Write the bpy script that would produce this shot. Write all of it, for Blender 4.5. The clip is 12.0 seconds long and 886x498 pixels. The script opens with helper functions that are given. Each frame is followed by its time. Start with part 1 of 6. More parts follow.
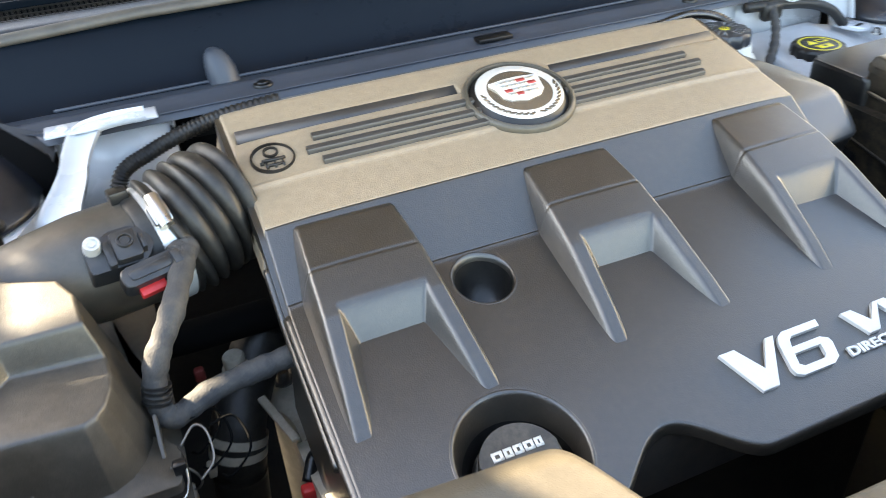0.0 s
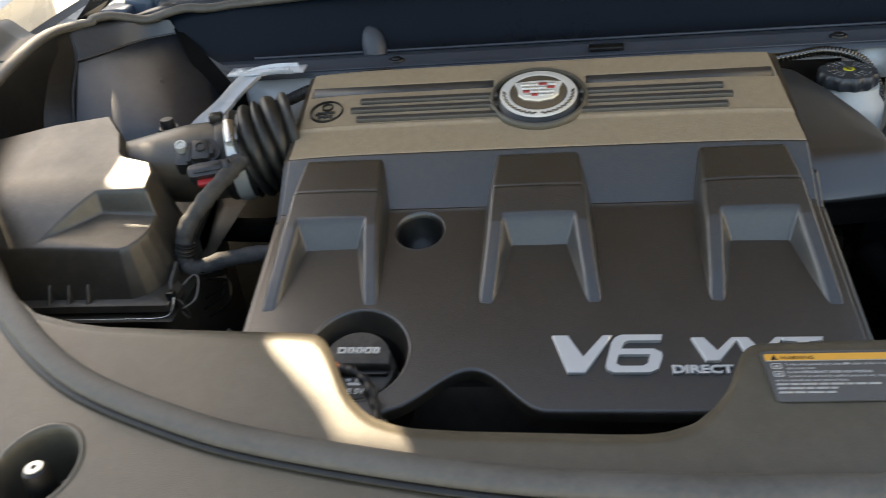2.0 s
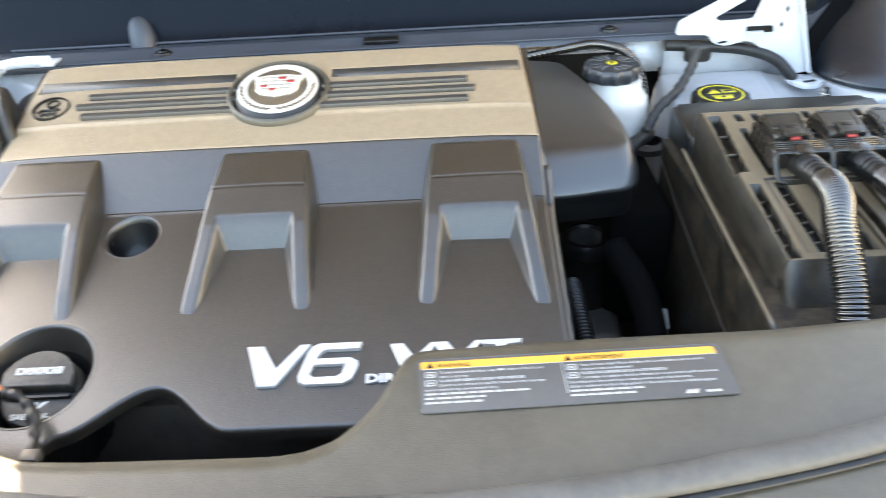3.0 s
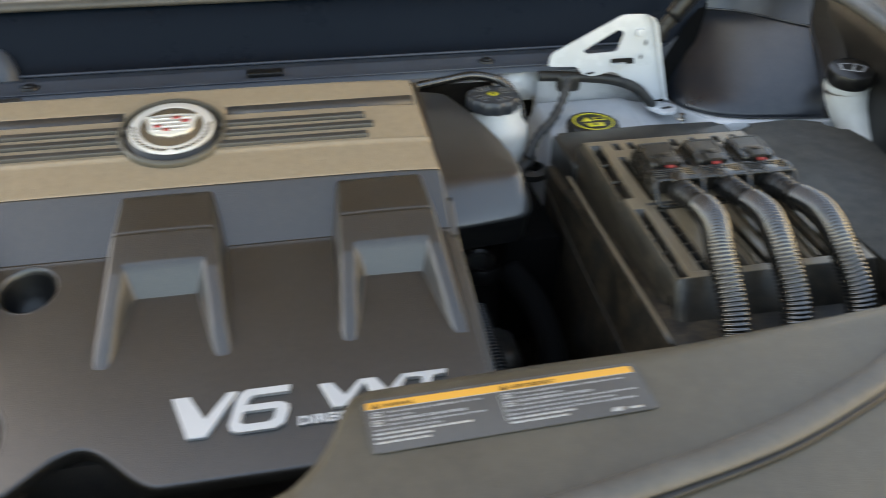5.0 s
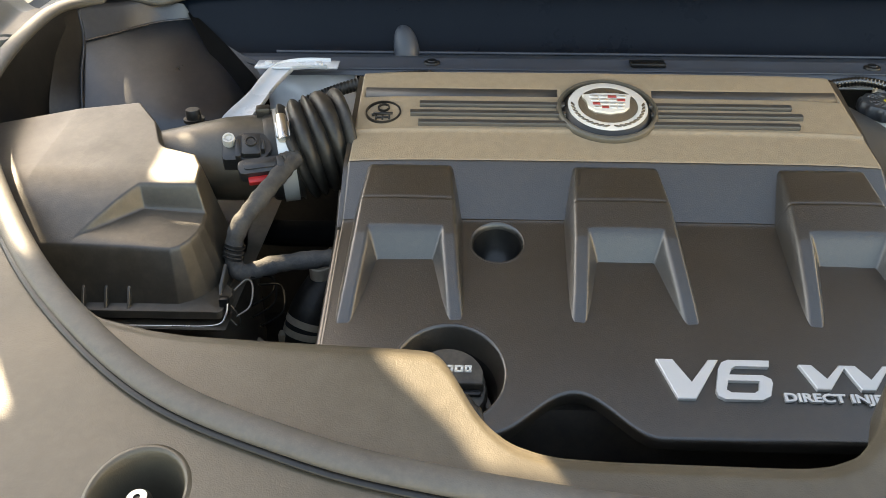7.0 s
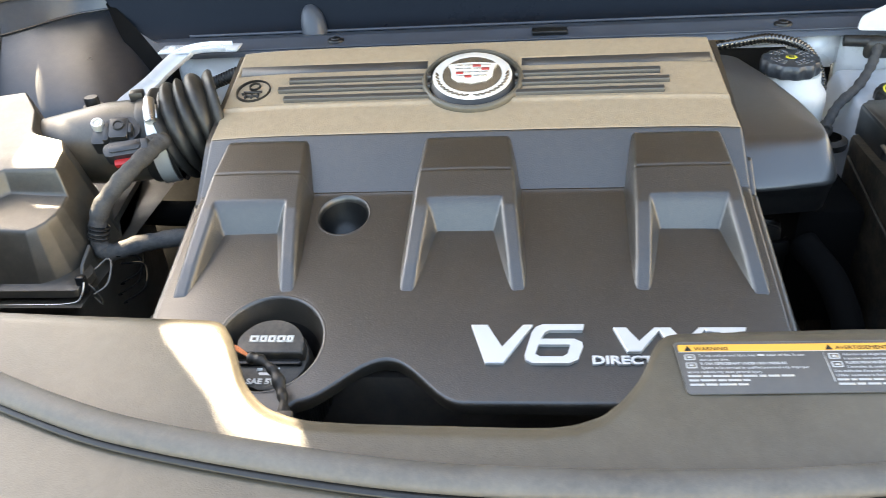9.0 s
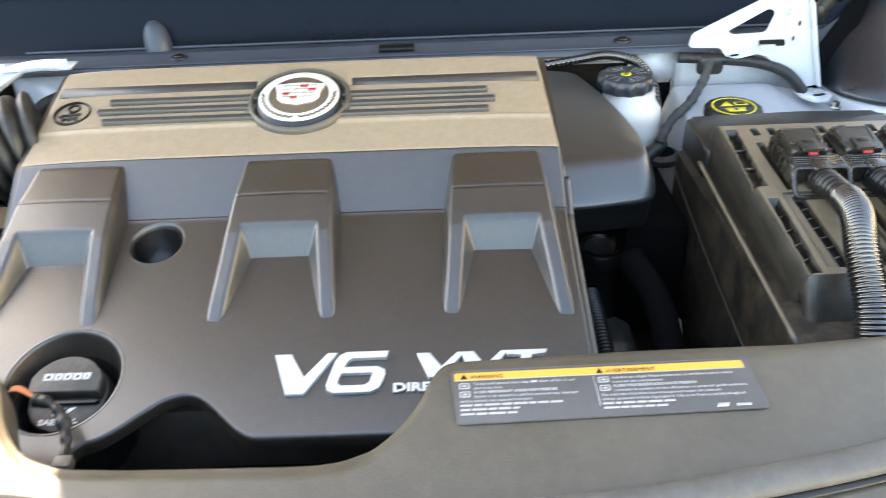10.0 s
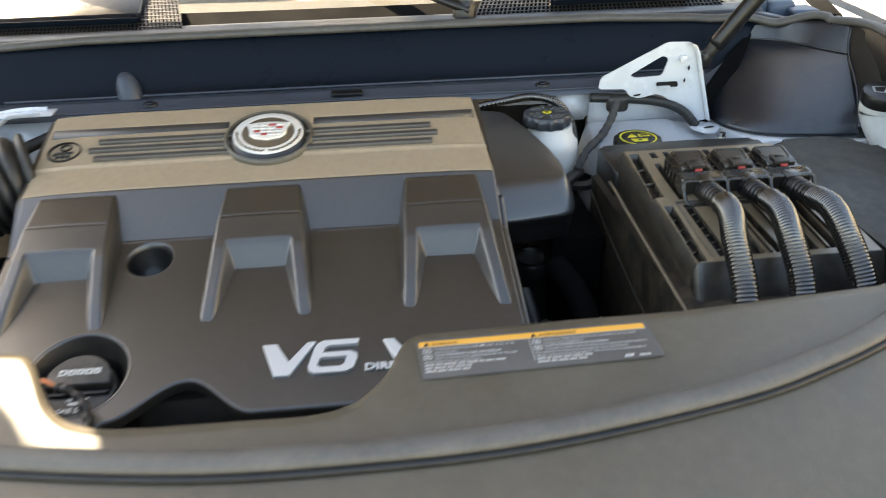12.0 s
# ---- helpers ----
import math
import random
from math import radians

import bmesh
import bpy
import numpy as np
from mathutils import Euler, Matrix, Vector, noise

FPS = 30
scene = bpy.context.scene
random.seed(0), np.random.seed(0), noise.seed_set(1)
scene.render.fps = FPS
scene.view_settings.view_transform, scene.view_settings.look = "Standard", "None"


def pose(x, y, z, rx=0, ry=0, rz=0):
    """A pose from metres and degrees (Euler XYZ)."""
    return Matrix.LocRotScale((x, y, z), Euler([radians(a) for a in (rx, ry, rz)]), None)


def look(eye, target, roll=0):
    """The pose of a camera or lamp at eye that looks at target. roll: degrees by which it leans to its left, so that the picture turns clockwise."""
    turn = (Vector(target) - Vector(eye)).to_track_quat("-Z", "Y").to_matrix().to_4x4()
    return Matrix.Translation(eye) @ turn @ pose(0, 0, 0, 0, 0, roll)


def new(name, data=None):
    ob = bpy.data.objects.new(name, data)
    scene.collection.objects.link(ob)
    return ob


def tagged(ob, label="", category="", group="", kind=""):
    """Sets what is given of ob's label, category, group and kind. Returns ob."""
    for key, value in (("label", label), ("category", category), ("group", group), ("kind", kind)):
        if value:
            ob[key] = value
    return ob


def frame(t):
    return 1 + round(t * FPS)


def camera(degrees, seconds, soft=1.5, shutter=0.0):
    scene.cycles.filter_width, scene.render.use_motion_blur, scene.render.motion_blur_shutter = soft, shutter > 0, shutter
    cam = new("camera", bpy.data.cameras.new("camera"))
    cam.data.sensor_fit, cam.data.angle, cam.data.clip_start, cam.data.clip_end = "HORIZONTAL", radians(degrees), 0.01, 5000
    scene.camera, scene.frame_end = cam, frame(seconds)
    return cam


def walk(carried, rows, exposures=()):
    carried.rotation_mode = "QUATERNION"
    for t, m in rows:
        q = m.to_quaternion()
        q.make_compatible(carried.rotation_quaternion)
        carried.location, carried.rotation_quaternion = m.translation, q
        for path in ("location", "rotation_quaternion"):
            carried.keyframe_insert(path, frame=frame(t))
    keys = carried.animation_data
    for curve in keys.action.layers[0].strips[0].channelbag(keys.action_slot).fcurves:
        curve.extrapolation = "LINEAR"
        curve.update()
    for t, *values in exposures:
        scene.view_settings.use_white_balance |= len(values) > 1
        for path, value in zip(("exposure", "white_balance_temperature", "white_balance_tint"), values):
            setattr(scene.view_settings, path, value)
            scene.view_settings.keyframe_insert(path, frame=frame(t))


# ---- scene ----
cam = camera(59.1, 12.0, 0.5, 0.35)
PATH = [
    (0, (-0.35, -0.512, 1.303), (0.27, 1.036, 0.198), -3.4),
    (0.5, (-0.249, -0.633, 1.321), (-0.024, 1.032, 0.236), -5.7),
    (1, (-0.19, -0.781, 1.338), (-0.177, 0.938, 0.316), -4.5),
    (1.5, (-0.111, -0.787, 1.352), (-0.334, 0.904, 0.307), -6.3),
    (2, (0.013, -0.73, 1.342), (-0.25, 0.94, 0.274), -6.1),
    (2.5, (0.118, -0.697, 1.324), (-0.057, 0.975, 0.24), -5.2),
    (3, (0.201, -0.681, 1.312), (0.159, 0.993, 0.218), -3.5),
    (3.2, (0.225, -0.69, 1.318), (0.279, 0.98, 0.219), -2.2),
    (4.8, (0.213, -0.69, 1.344), (0.579, 0.951, 0.262), 0.4),
    (5, (0.141, -0.684, 1.347), (0.478, 0.965, 0.267), 0.6),
    (5.5, (-0.019, -0.67, 1.341), (0.176, 1.018, 0.286), -0.7),
    (6, (-0.119, -0.683, 1.334), (-0.099, 1.019, 0.284), -0.8),
    (6.5, (-0.16, -0.699, 1.332), (-0.209, 0.997, 0.274), -0.5),
    (6.7, (-0.162, -0.702, 1.327), (-0.212, 0.998, 0.273), 0.1),
    (8.3, (-0.016, -0.703, 1.341), (-0.143, 0.967, 0.248), -2.4),
    (8.5, (0.008, -0.7, 1.33), (-0.141, 0.973, 0.245), -3.4),
    (9, (0.059, -0.704, 1.319), (-0.136, 0.958, 0.225), -4.3),
    (9.5, (0.133, -0.707, 1.323), (-0.029, 0.958, 0.227), -3.8),
    (10, (0.17, -0.683, 1.325), (0.153, 0.992, 0.232), -2.4),
    (10.5, (0.218, -0.66, 1.333), (0.407, 1.038, 0.294), -0.3),
    (11, (0.261, -0.665, 1.345), (0.515, 1.047, 0.341), 0.1),
    (11.5, (0.235, -0.69, 1.354), (0.444, 1.033, 0.359), -0.7),
    (12, (0.143, -0.827, 1.359), (0.3, 0.906, 0.374), -1.3),
]
EXPOSURES = [(0, 3.35, 9320, 10), (0.5, 3.57, 9170, 10), (1.0, 2.60, 9770, 10), (1.5, 1.67, 10470, 10), (2.0, 2.02, 9970, 10), (2.5, 3.26, 9740, 10), (3.0, 3.60, 9760, 10), (5.0, 2.60, 10970, 10), (5.5, 3.41, 10500, 10), (6.0, 3.20, 10820, 10), (6.5, 2.40, 11300, 10), (8.5, 3.34, 9700, 10), (9.5, 3.27, 9670, 10), (10.0, 3.47, 9800, 10), (10.5, 3.60, 9920, 10), (11.0, 2.95, 10180, 10), (11.5, 2.60, 10170, 10), (12, 2.70, 10170, 10)]
walk(cam, [(t, look(eye, target, roll)) for t, eye, target, roll in PATH], EXPOSURES)

# ---------------------------------------------------------------- light
SUN_TRAVEL = Vector((0.76, -0.80, -1.0)).normalized()
world = bpy.data.worlds.new("sky")
scene.world = world
world.use_nodes = True
wn = world.node_tree.nodes
sky = wn.new("ShaderNodeTexSky")
sky.sky_type = "NISHITA"
sky.sun_disc = False
sky.dust_density = 0.9
sky.ozone_density = 3.0
sky.sun_elevation = math.asin(-SUN_TRAVEL.z)
sky.sun_rotation = math.atan2(-SUN_TRAVEL.x, -SUN_TRAVEL.y)
world.node_tree.links.new(sky.outputs[0], wn["Background"].inputs[0])
wn["Background"].inputs[1].default_value = 0.15
sun = new("sun", bpy.data.lights.new("sun", "SUN"))
sun.data.energy = 5.0
sun.data.angle = radians(0.4)
sun.data.color = (1.0, 0.985, 0.955)
sun.matrix_world = look(Vector((-4, 4, 8)), Vector((-4, 4, 8)) + SUN_TRAVEL)


# ---------------------------------------------------------------- materials
def material(name, colour, rough=0.5, metal=0.0, grain=0.0, grain_size=900.0, mottle=0.12, mottle_size=14.0, dust=0.0,
             dust_colour=(0.32, 0.27, 0.2), spec=0.5, rough_vary=0.08, coat=0.0, coat_rough=0.25, coat_ior=1.5, settle=0.0):
    """Base colour with mottling and dust (settle: a film lying on level faces), roughness variation and a fine moulded grain."""
    m = bpy.data.materials.new(name)
    m.use_nodes = True
    nt = m.node_tree
    n, ln = nt.nodes, nt.links
    b = n["Principled BSDF"]
    b.inputs["Metallic"].default_value = metal
    b.inputs["Specular IOR Level"].default_value = spec
    b.inputs["Coat Weight"].default_value = coat
    b.inputs["Coat Roughness"].default_value = coat_rough
    b.inputs["Coat IOR"].default_value = coat_ior
    geo = n.new("ShaderNodeTexCoord")
    big = n.new("ShaderNodeTexNoise")
    big.inputs["Scale"].default_value = mottle_size
    big.inputs["Detail"].default_value = 6
    big.inputs["Roughness"].default_value = 0.65
    ln.new(geo.outputs["Object"], big.inputs["Vector"])
    ramp = n.new("ShaderNodeMapRange")
    ramp.inputs["From Min"].default_value, ramp.inputs["From Max"].default_value = 0.3, 0.7
    ramp.inputs["To Min"].default_value, ramp.inputs["To Max"].default_value = 1 - mottle, 1 + mottle
    ln.new(big.outputs["Fac"], ramp.inputs["Value"])
    mul = n.new("ShaderNodeMix")
    mul.data_type, mul.blend_type = "RGBA", "MULTIPLY"
    mul.inputs["Factor"].default_value = 1.0
    mul.inputs["A"].default_value = (*colour, 1)
    ln.new(ramp.outputs[0], mul.inputs["B"])
    last = mul.outputs["Result"]
    if dust:
        fine = n.new("ShaderNodeTexNoise")
        fine.inputs["Scale"].default_value = mottle_size * 5
        fine.inputs["Detail"].default_value = 8
        fine.inputs["Roughness"].default_value = 0.75
        ln.new(geo.outputs["Object"], fine.inputs["Vector"])
        lift = n.new("ShaderNodeMapRange")
        lift.inputs["From Min"].default_value, lift.inputs["From Max"].default_value = 0.42, 0.72
        lift.inputs["To Min"].default_value, lift.inputs["To Max"].default_value = 0.0, dust
        ln.new(fine.outputs["Fac"], lift.inputs["Value"])
        amount = lift.outputs[0]
        if settle:
            nrm = n.new("ShaderNodeNewGeometry")
            axes = n.new("ShaderNodeSeparateXYZ")
            ln.new(nrm.outputs["Normal"], axes.inputs[0])
            level = n.new("ShaderNodeMapRange")
            level.interpolation_type = "SMOOTHSTEP"
            level.inputs["From Min"].default_value, level.inputs["From Max"].default_value = 0.72, 0.96
            level.inputs["To Min"].default_value, level.inputs["To Max"].default_value = 0.0, settle
            ln.new(axes.outputs[2], level.inputs["Value"])
            more = n.new("ShaderNodeMath")
            more.operation = "ADD"
            more.use_clamp = True
            ln.new(amount, more.inputs[0])
            ln.new(level.outputs[0], more.inputs[1])
            amount = more.outputs[0]
        mix = n.new("ShaderNodeMix")
        mix.data_type = "RGBA"
        ln.new(amount, mix.inputs["Factor"])
        ln.new(last, mix.inputs["A"])
        mix.inputs["B"].default_value = (*dust_colour, 1)
        last = mix.outputs["Result"]
    ln.new(last, b.inputs["Base Color"])
    rr = n.new("ShaderNodeMapRange")
    rr.inputs["From Min"].default_value, rr.inputs["From Max"].default_value = 0.3, 0.7
    rr.inputs["To Min"].default_value, rr.inputs["To Max"].default_value = max(rough - rough_vary, 0.02), min(rough + rough_vary, 1)
    ln.new(big.outputs["Fac"], rr.inputs["Value"])
    ln.new(rr.outputs[0], b.inputs["Roughness"])
    if grain:
        g = n.new("ShaderNodeTexNoise")
        g.inputs["Scale"].default_value = grain_size
        g.inputs["Detail"].default_value = 2
        ln.new(geo.outputs["Object"], g.inputs["Vector"])
        bump = n.new("ShaderNodeBump")
        bump.inputs["Strength"].default_value = grain
        bump.inputs["Distance"].default_value = 0.0006
        ln.new(g.outputs["Fac"], bump.inputs["Height"])
        ln.new(bump.outputs[0], b.inputs["Normal"])
    return m


def glass(name, colour, rough, alpha_mix):
    m = bpy.data.materials.new(name)
    m.use_nodes = True
    b = m.node_tree.nodes["Principled BSDF"]
    b.inputs["Base Color"].default_value = (*colour, 1)
    b.inputs["Roughness"].default_value = rough
    b.inputs["Transmission Weight"].default_value = alpha_mix
    b.inputs["IOR"].default_value = 1.45
    return m


COVER = material("moulded_cover_plastic", (0.0135, 0.0113, 0.0086), 0.45, grain=0.75, grain_size=800, mottle=0.2, mottle_size=30, dust=0.07, dust_colour=(0.19, 0.145, 0.095), spec=0.54, rough_vary=0.06, coat=0.8, coat_rough=0.28, coat_ior=1.65)
COVER_TOP = material("bronze_painted_panel", (0.285, 0.212, 0.140), 0.36, grain=0.7, grain_size=800, mottle=0.12, mottle_size=120, dust=0.3, dust_colour=(0.42, 0.33, 0.23), spec=0.6, rough_vary=0.06)
COVER_RIB = material("dark_rib_plastic", (0.040, 0.036, 0.033), 0.42, grain=0.3, spec=0.7)
SHROUD = material("grained_shroud_plastic", (0.068, 0.057, 0.041), 0.42, grain=0.35, grain_size=900, dust=0.07, spec=0.6)
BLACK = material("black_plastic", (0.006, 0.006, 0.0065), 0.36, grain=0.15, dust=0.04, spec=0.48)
PLUG = material("plug_plastic", (0.010, 0.0095, 0.009), 0.27, mottle=0.3, dust=0.12, dust_colour=(0.22, 0.18, 0.13), mottle_size=30, spec=0.65)
BLACK_DUSTY = material("dusty_black_plastic", (0.018, 0.016, 0.0135), 0.42, grain=0.3, dust=0.07, mottle=0.2)
BOX = material("airbox_plastic", (0.039, 0.033, 0.026), 0.39, grain=0.25, dust=0.10, spec=0.72)
COWL = material("cowl_plastic", (0.0022, 0.0052, 0.0095), 0.32, grain=0.2, spec=0.15)
BATTERY = material("battery_cover_plastic", (0.024, 0.020, 0.015), 0.50, grain=0.35, dust=0.12, mottle=0.25, mottle_size=8, spec=0.26)
PLENUM = material("plenum_plastic", (0.019, 0.0195, 0.0205), 0.40, grain=0.5, grain_size=1100, mottle=0.12, spec=0.6, rough_vary=0.06, coat=0.8, coat_rough=0.30, coat_ior=1.65)
CAP_GREY = material("worn_grey_cap", (0.022, 0.026, 0.032), 0.35, mottle=0.25, dust=0.15, dust_colour=(0.3, 0.32, 0.34), spec=0.6)
CAP_TOP = material("worn_cap_plastic", (0.15, 0.155, 0.16), 0.28, mottle=0.15, dust=0.1, spec=0.7)
OIL_CAP = material("dusty_cap_plastic", (0.030, 0.027, 0.023), 0.45, grain=0.3, dust=0.2, mottle=0.2, spec=0.5)
CASTING = material("pale_alloy_casting", (0.46, 0.41, 0.33), 0.55, metal=0.2, grain=0.5, grain_size=300, dust=0.25, dust_colour=(0.1, 0.08, 0.06), mottle=0.4)
TANK = material("cloudy_tank_plastic", (0.46, 0.48, 0.50), 0.35, mottle=0.12, dust=0.08)
COWL_LIP = material("scuffed_cowl_lip", (0.022, 0.029, 0.040), 0.42, grain=0.3, dust=0.12, dust_colour=(0.35, 0.38, 0.42), mottle_size=30, spec=0.6)
# bluish white hinge paint, darkened to blue-grey to carry its shade
HINGE_SHADED = material("shaded_white_hinge_paint", (0.05, 0.078, 0.115), 0.4, mottle=0.15)
TAB_RED = material("dusty_red_tab", (0.34, 0.035, 0.03), 0.5, mottle=0.15)
CONE = material("blue_grey_plastic", (0.040, 0.050, 0.065), 0.45, grain=0.2, spec=0.6)
TOWER = material("tower_cover_plastic", (0.006, 0.0095, 0.0155), 0.34, grain=0.3, dust=0.04, spec=0.7, coat=0.35, coat_rough=0.24)
SENSOR = material("sensor_plastic", (0.016, 0.017, 0.019), 0.35, grain=0.2, dust=0.06, spec=0.6)
PALE_METAL = material("pale_screw_metal", (0.62, 0.62, 0.60), 0.35, metal=0.5, mottle=0.1)
RUBBER = material("rubber", (0.010, 0.0095, 0.009), 0.48, grain=0.2, dust=0.08)
SEAL = material("seal_rubber", (0.074, 0.071, 0.066), 0.58, grain=0.3, dust=0.10, mottle=0.2, mottle_size=25, spec=0.5)
FUSE = material("fuse_box_plastic", (0.013, 0.0115, 0.0095), 0.36, grain=0.25, dust=0.14, dust_colour=(0.27, 0.205, 0.135), mottle=0.35, spec=0.7, settle=0.62)
FUSE_DARK = material("fuse_box_shaded_plastic", (0.017, 0.014, 0.011), 0.42, grain=0.25, dust=0.2, dust_colour=(0.2, 0.15, 0.1), mottle=0.35, spec=0.4)
# for dull black parts, and for shade painted into gaps and recesses
VOID = material("dull_black_and_gap_shade", (0.0022, 0.0022, 0.0022), 0.9, spec=0.1)
LEATHER = material("cream_leather", (0.13, 0.12, 0.09), 0.5, grain=0.4, grain_size=300)
DIRT = material("dirty_box_side", (0.008, 0.0075, 0.0065), 0.5, grain=0.6, grain_size=260, dust=0.5, dust_colour=(0.13, 0.092, 0.056), mottle=0.7, mottle_size=9, spec=0.4)
WHITE = material("white_paint", (0.62, 0.64, 0.66), 0.28, mottle=0.04, dust=0.03, coat=0.4, coat_rough=0.06)
WHITE_PLASTIC = material("translucent_white_plastic", (0.66, 0.66, 0.63), 0.4, mottle=0.08, dust=0.1)
CHROME = material("bright_chrome", (0.90, 0.88, 0.83), 0.2, metal=0.45, mottle=0.03, rough_vary=0.04)
DARK_CHROME = material("smoked_chrome", (0.34, 0.32, 0.28), 0.18, metal=0.85, mottle=0.1)
SILVER = material("silver_letters", (0.60, 0.60, 0.585), 0.35, metal=0.35, mottle=0.04)
STEEL = material("plated_steel", (0.62, 0.6, 0.56), 0.3, metal=1.0, mottle=0.15)
DULL_RED = material("dull_red_plastic", (0.16, 0.02, 0.015), 0.6, mottle=0.2)
COPPER = material("orange_wire", (0.55, 0.16, 0.05), 0.5, mottle=0.1)
RED = material("red_plastic", (0.6, 0.03, 0.03), 0.4, mottle=0.05)
YELLOW = material("yellow_print", (0.78, 0.66, 0.05), 0.5, mottle=0.05)
ORANGE = material("orange_print", (0.66, 0.31, 0.05), 0.45, mottle=0.03)
LABEL = material("grey_label_film", (0.072, 0.069, 0.067), 0.38, mottle=0.05, dust=0.05)
PRINT = material("pale_print", (0.34, 0.34, 0.34), 0.5, mottle=0.05)
# black for print and joints, and for shade painted in slots and holes
PRINT_AND_SHADE = material("dark_print_and_shade", (0.005, 0.0045, 0.004), 0.6, spec=0.3)
GOLD = material("gold_enamel", (0.75, 0.62, 0.35), 0.25, metal=0.8)
TAPE = material("cloth_tape", (0.034, 0.034, 0.035), 0.75, grain=0.9, grain_size=500, dust=0.15)
CONDUIT = material("shiny_black_conduit", (0.004, 0.004, 0.004), 0.22, mottle=0.2, dust=0.02, spec=1.0, coat=0.5, coat_rough=0.10, coat_ior=1.7)
HOOD_LINER = material("hood_liner", (0.115, 0.080, 0.048), 0.85, grain=0.6, grain_size=200)
CONCRETE = material("concrete", (0.42, 0.39, 0.34), 0.85, grain=0.5, grain_size=60, mottle=0.15, mottle_size=1.5)
CREAM = material("cream_render", (0.62, 0.55, 0.42), 0.8, grain=0.4, grain_size=80, mottle=0.1, mottle_size=2)
DASH = material("dash_vinyl", (0.035, 0.029, 0.022), 0.6, grain=0.3)
GLASS = glass("windscreen_glass", (0.9, 0.95, 0.92), 0.02, 1.0)
METAL_DARK = material("cast_metal", (0.16, 0.15, 0.14), 0.5, metal=0.7, mottle=0.3, dust=0.3)


# ---------------------------------------------------------------- mesh helpers
def thing(name, label, category, at=(0, 0, 0), group="", kind=""):
    ob = new(name)
    ob.location = at
    ob.empty_display_size = 0.05
    return tagged(ob, label, category, group, kind)


def finish(ob, mat, parent, label, smooth):
    ob.data.materials.append(mat)
    if smooth:
        ob.data.polygons.foreach_set("use_smooth", [True] * len(ob.data.polygons))
    if parent is not None:
        ob.parent = parent
        ob.matrix_parent_inverse = Matrix.Translation(-world_at(parent))
    if label:
        ob["label"] = label
    return ob


def world_at(ob):
    at = Vector(ob.location)
    while ob.parent is not None:
        at = at + ob.matrix_parent_inverse.translation
        ob = ob.parent
        at = at + Vector(ob.location)
    return at


def part(name, bm, mat, parent=None, label="", smooth=True, sharp=40):
    me = bpy.data.meshes.new(name)
    bmesh.ops.recalc_face_normals(bm, faces=bm.faces)
    if smooth:
        for e in bm.edges:
            if len(e.link_faces) == 2 and e.calc_face_angle(0) > radians(sharp):
                e.smooth = False
    bm.to_mesh(me)
    bm.free()
    return finish(new(name, me), mat, parent, label, smooth)


def part_np(name, verts, faces, mat, parent=None, label="", smooth=True):
    me = bpy.data.meshes.new(name)
    me.from_pydata([tuple(v) for v in verts], [], [tuple(f) for f in faces])
    me.update()
    return finish(new(name, me), mat, parent, label, smooth)


def grid_faces(rows, cols, wrap=False):
    i, j = np.meshgrid(np.arange(rows - 1), np.arange(cols if wrap else cols - 1), indexing="ij")
    a = i * cols + j
    b = i * cols + (j + 1) % cols
    return np.stack([a, b, b + cols, a + cols], -1).reshape(-1, 4)


def sheet(name, X, Y, Z, mat, parent=None, label="", skirt=0.0, lean=0.0):
    """A moulded sheet from grids of coordinates, with its rim turned down by skirt."""
    if skirt:
        cx, cy = X.mean(), Y.mean()

        def ring(A):
            A = np.vstack([A[:1], A[:1], A, A[-1:], A[-1:]])
            return np.hstack([A[:, :1], A[:, :1], A, A[:, -1:], A[:, -1:]])
        X, Y, Z = ring(X), ring(Y), ring(Z)
        drop = np.zeros_like(Z)
        drop[1, :], drop[-2, :], drop[:, 1], drop[:, -2] = 0.004, 0.004, 0.004, 0.004
        drop[0, :], drop[-1, :], drop[:, 0], drop[:, -1] = skirt, skirt, skirt, skirt
        out = np.zeros_like(Z)
        out[drop > 0] = 0.0018
        out[drop > 0.01] = lean
        nx = np.zeros_like(Z)
        ny = np.zeros_like(Z)
        nx[:, :2], nx[:, -2:] = -1, 1
        ny[:2, :], ny[-2:, :] = np.sign(Y[2, 2] - cy), np.sign(Y[-3, 2] - cy)
        X, Y, Z = X + nx * out, Y + ny * out, Z - drop
    rows, cols = X.shape
    v = np.stack([X, Y, Z], -1).reshape(-1, 3)
    return part_np(name, v, grid_faces(rows, cols), mat, parent, label)


def catmull(points, n):
    """A smooth curve through points, n samples evenly in parameter."""
    p = np.array(points, float)
    p = np.vstack([2 * p[0] - p[1], p, 2 * p[-1] - p[-2]])
    t = np.linspace(0, len(points) - 1 - 1e-9, n)
    k = t.astype(int)
    f = (t - k)[:, None]
    a, b, c, d = p[k], p[k + 1], p[k + 2], p[k + 3]
    return 0.5 * (2 * b + (c - a) * f + (2 * a - 5 * b + 4 * c - d) * f ** 2 + (3 * b - a - 3 * c + d) * f ** 3)


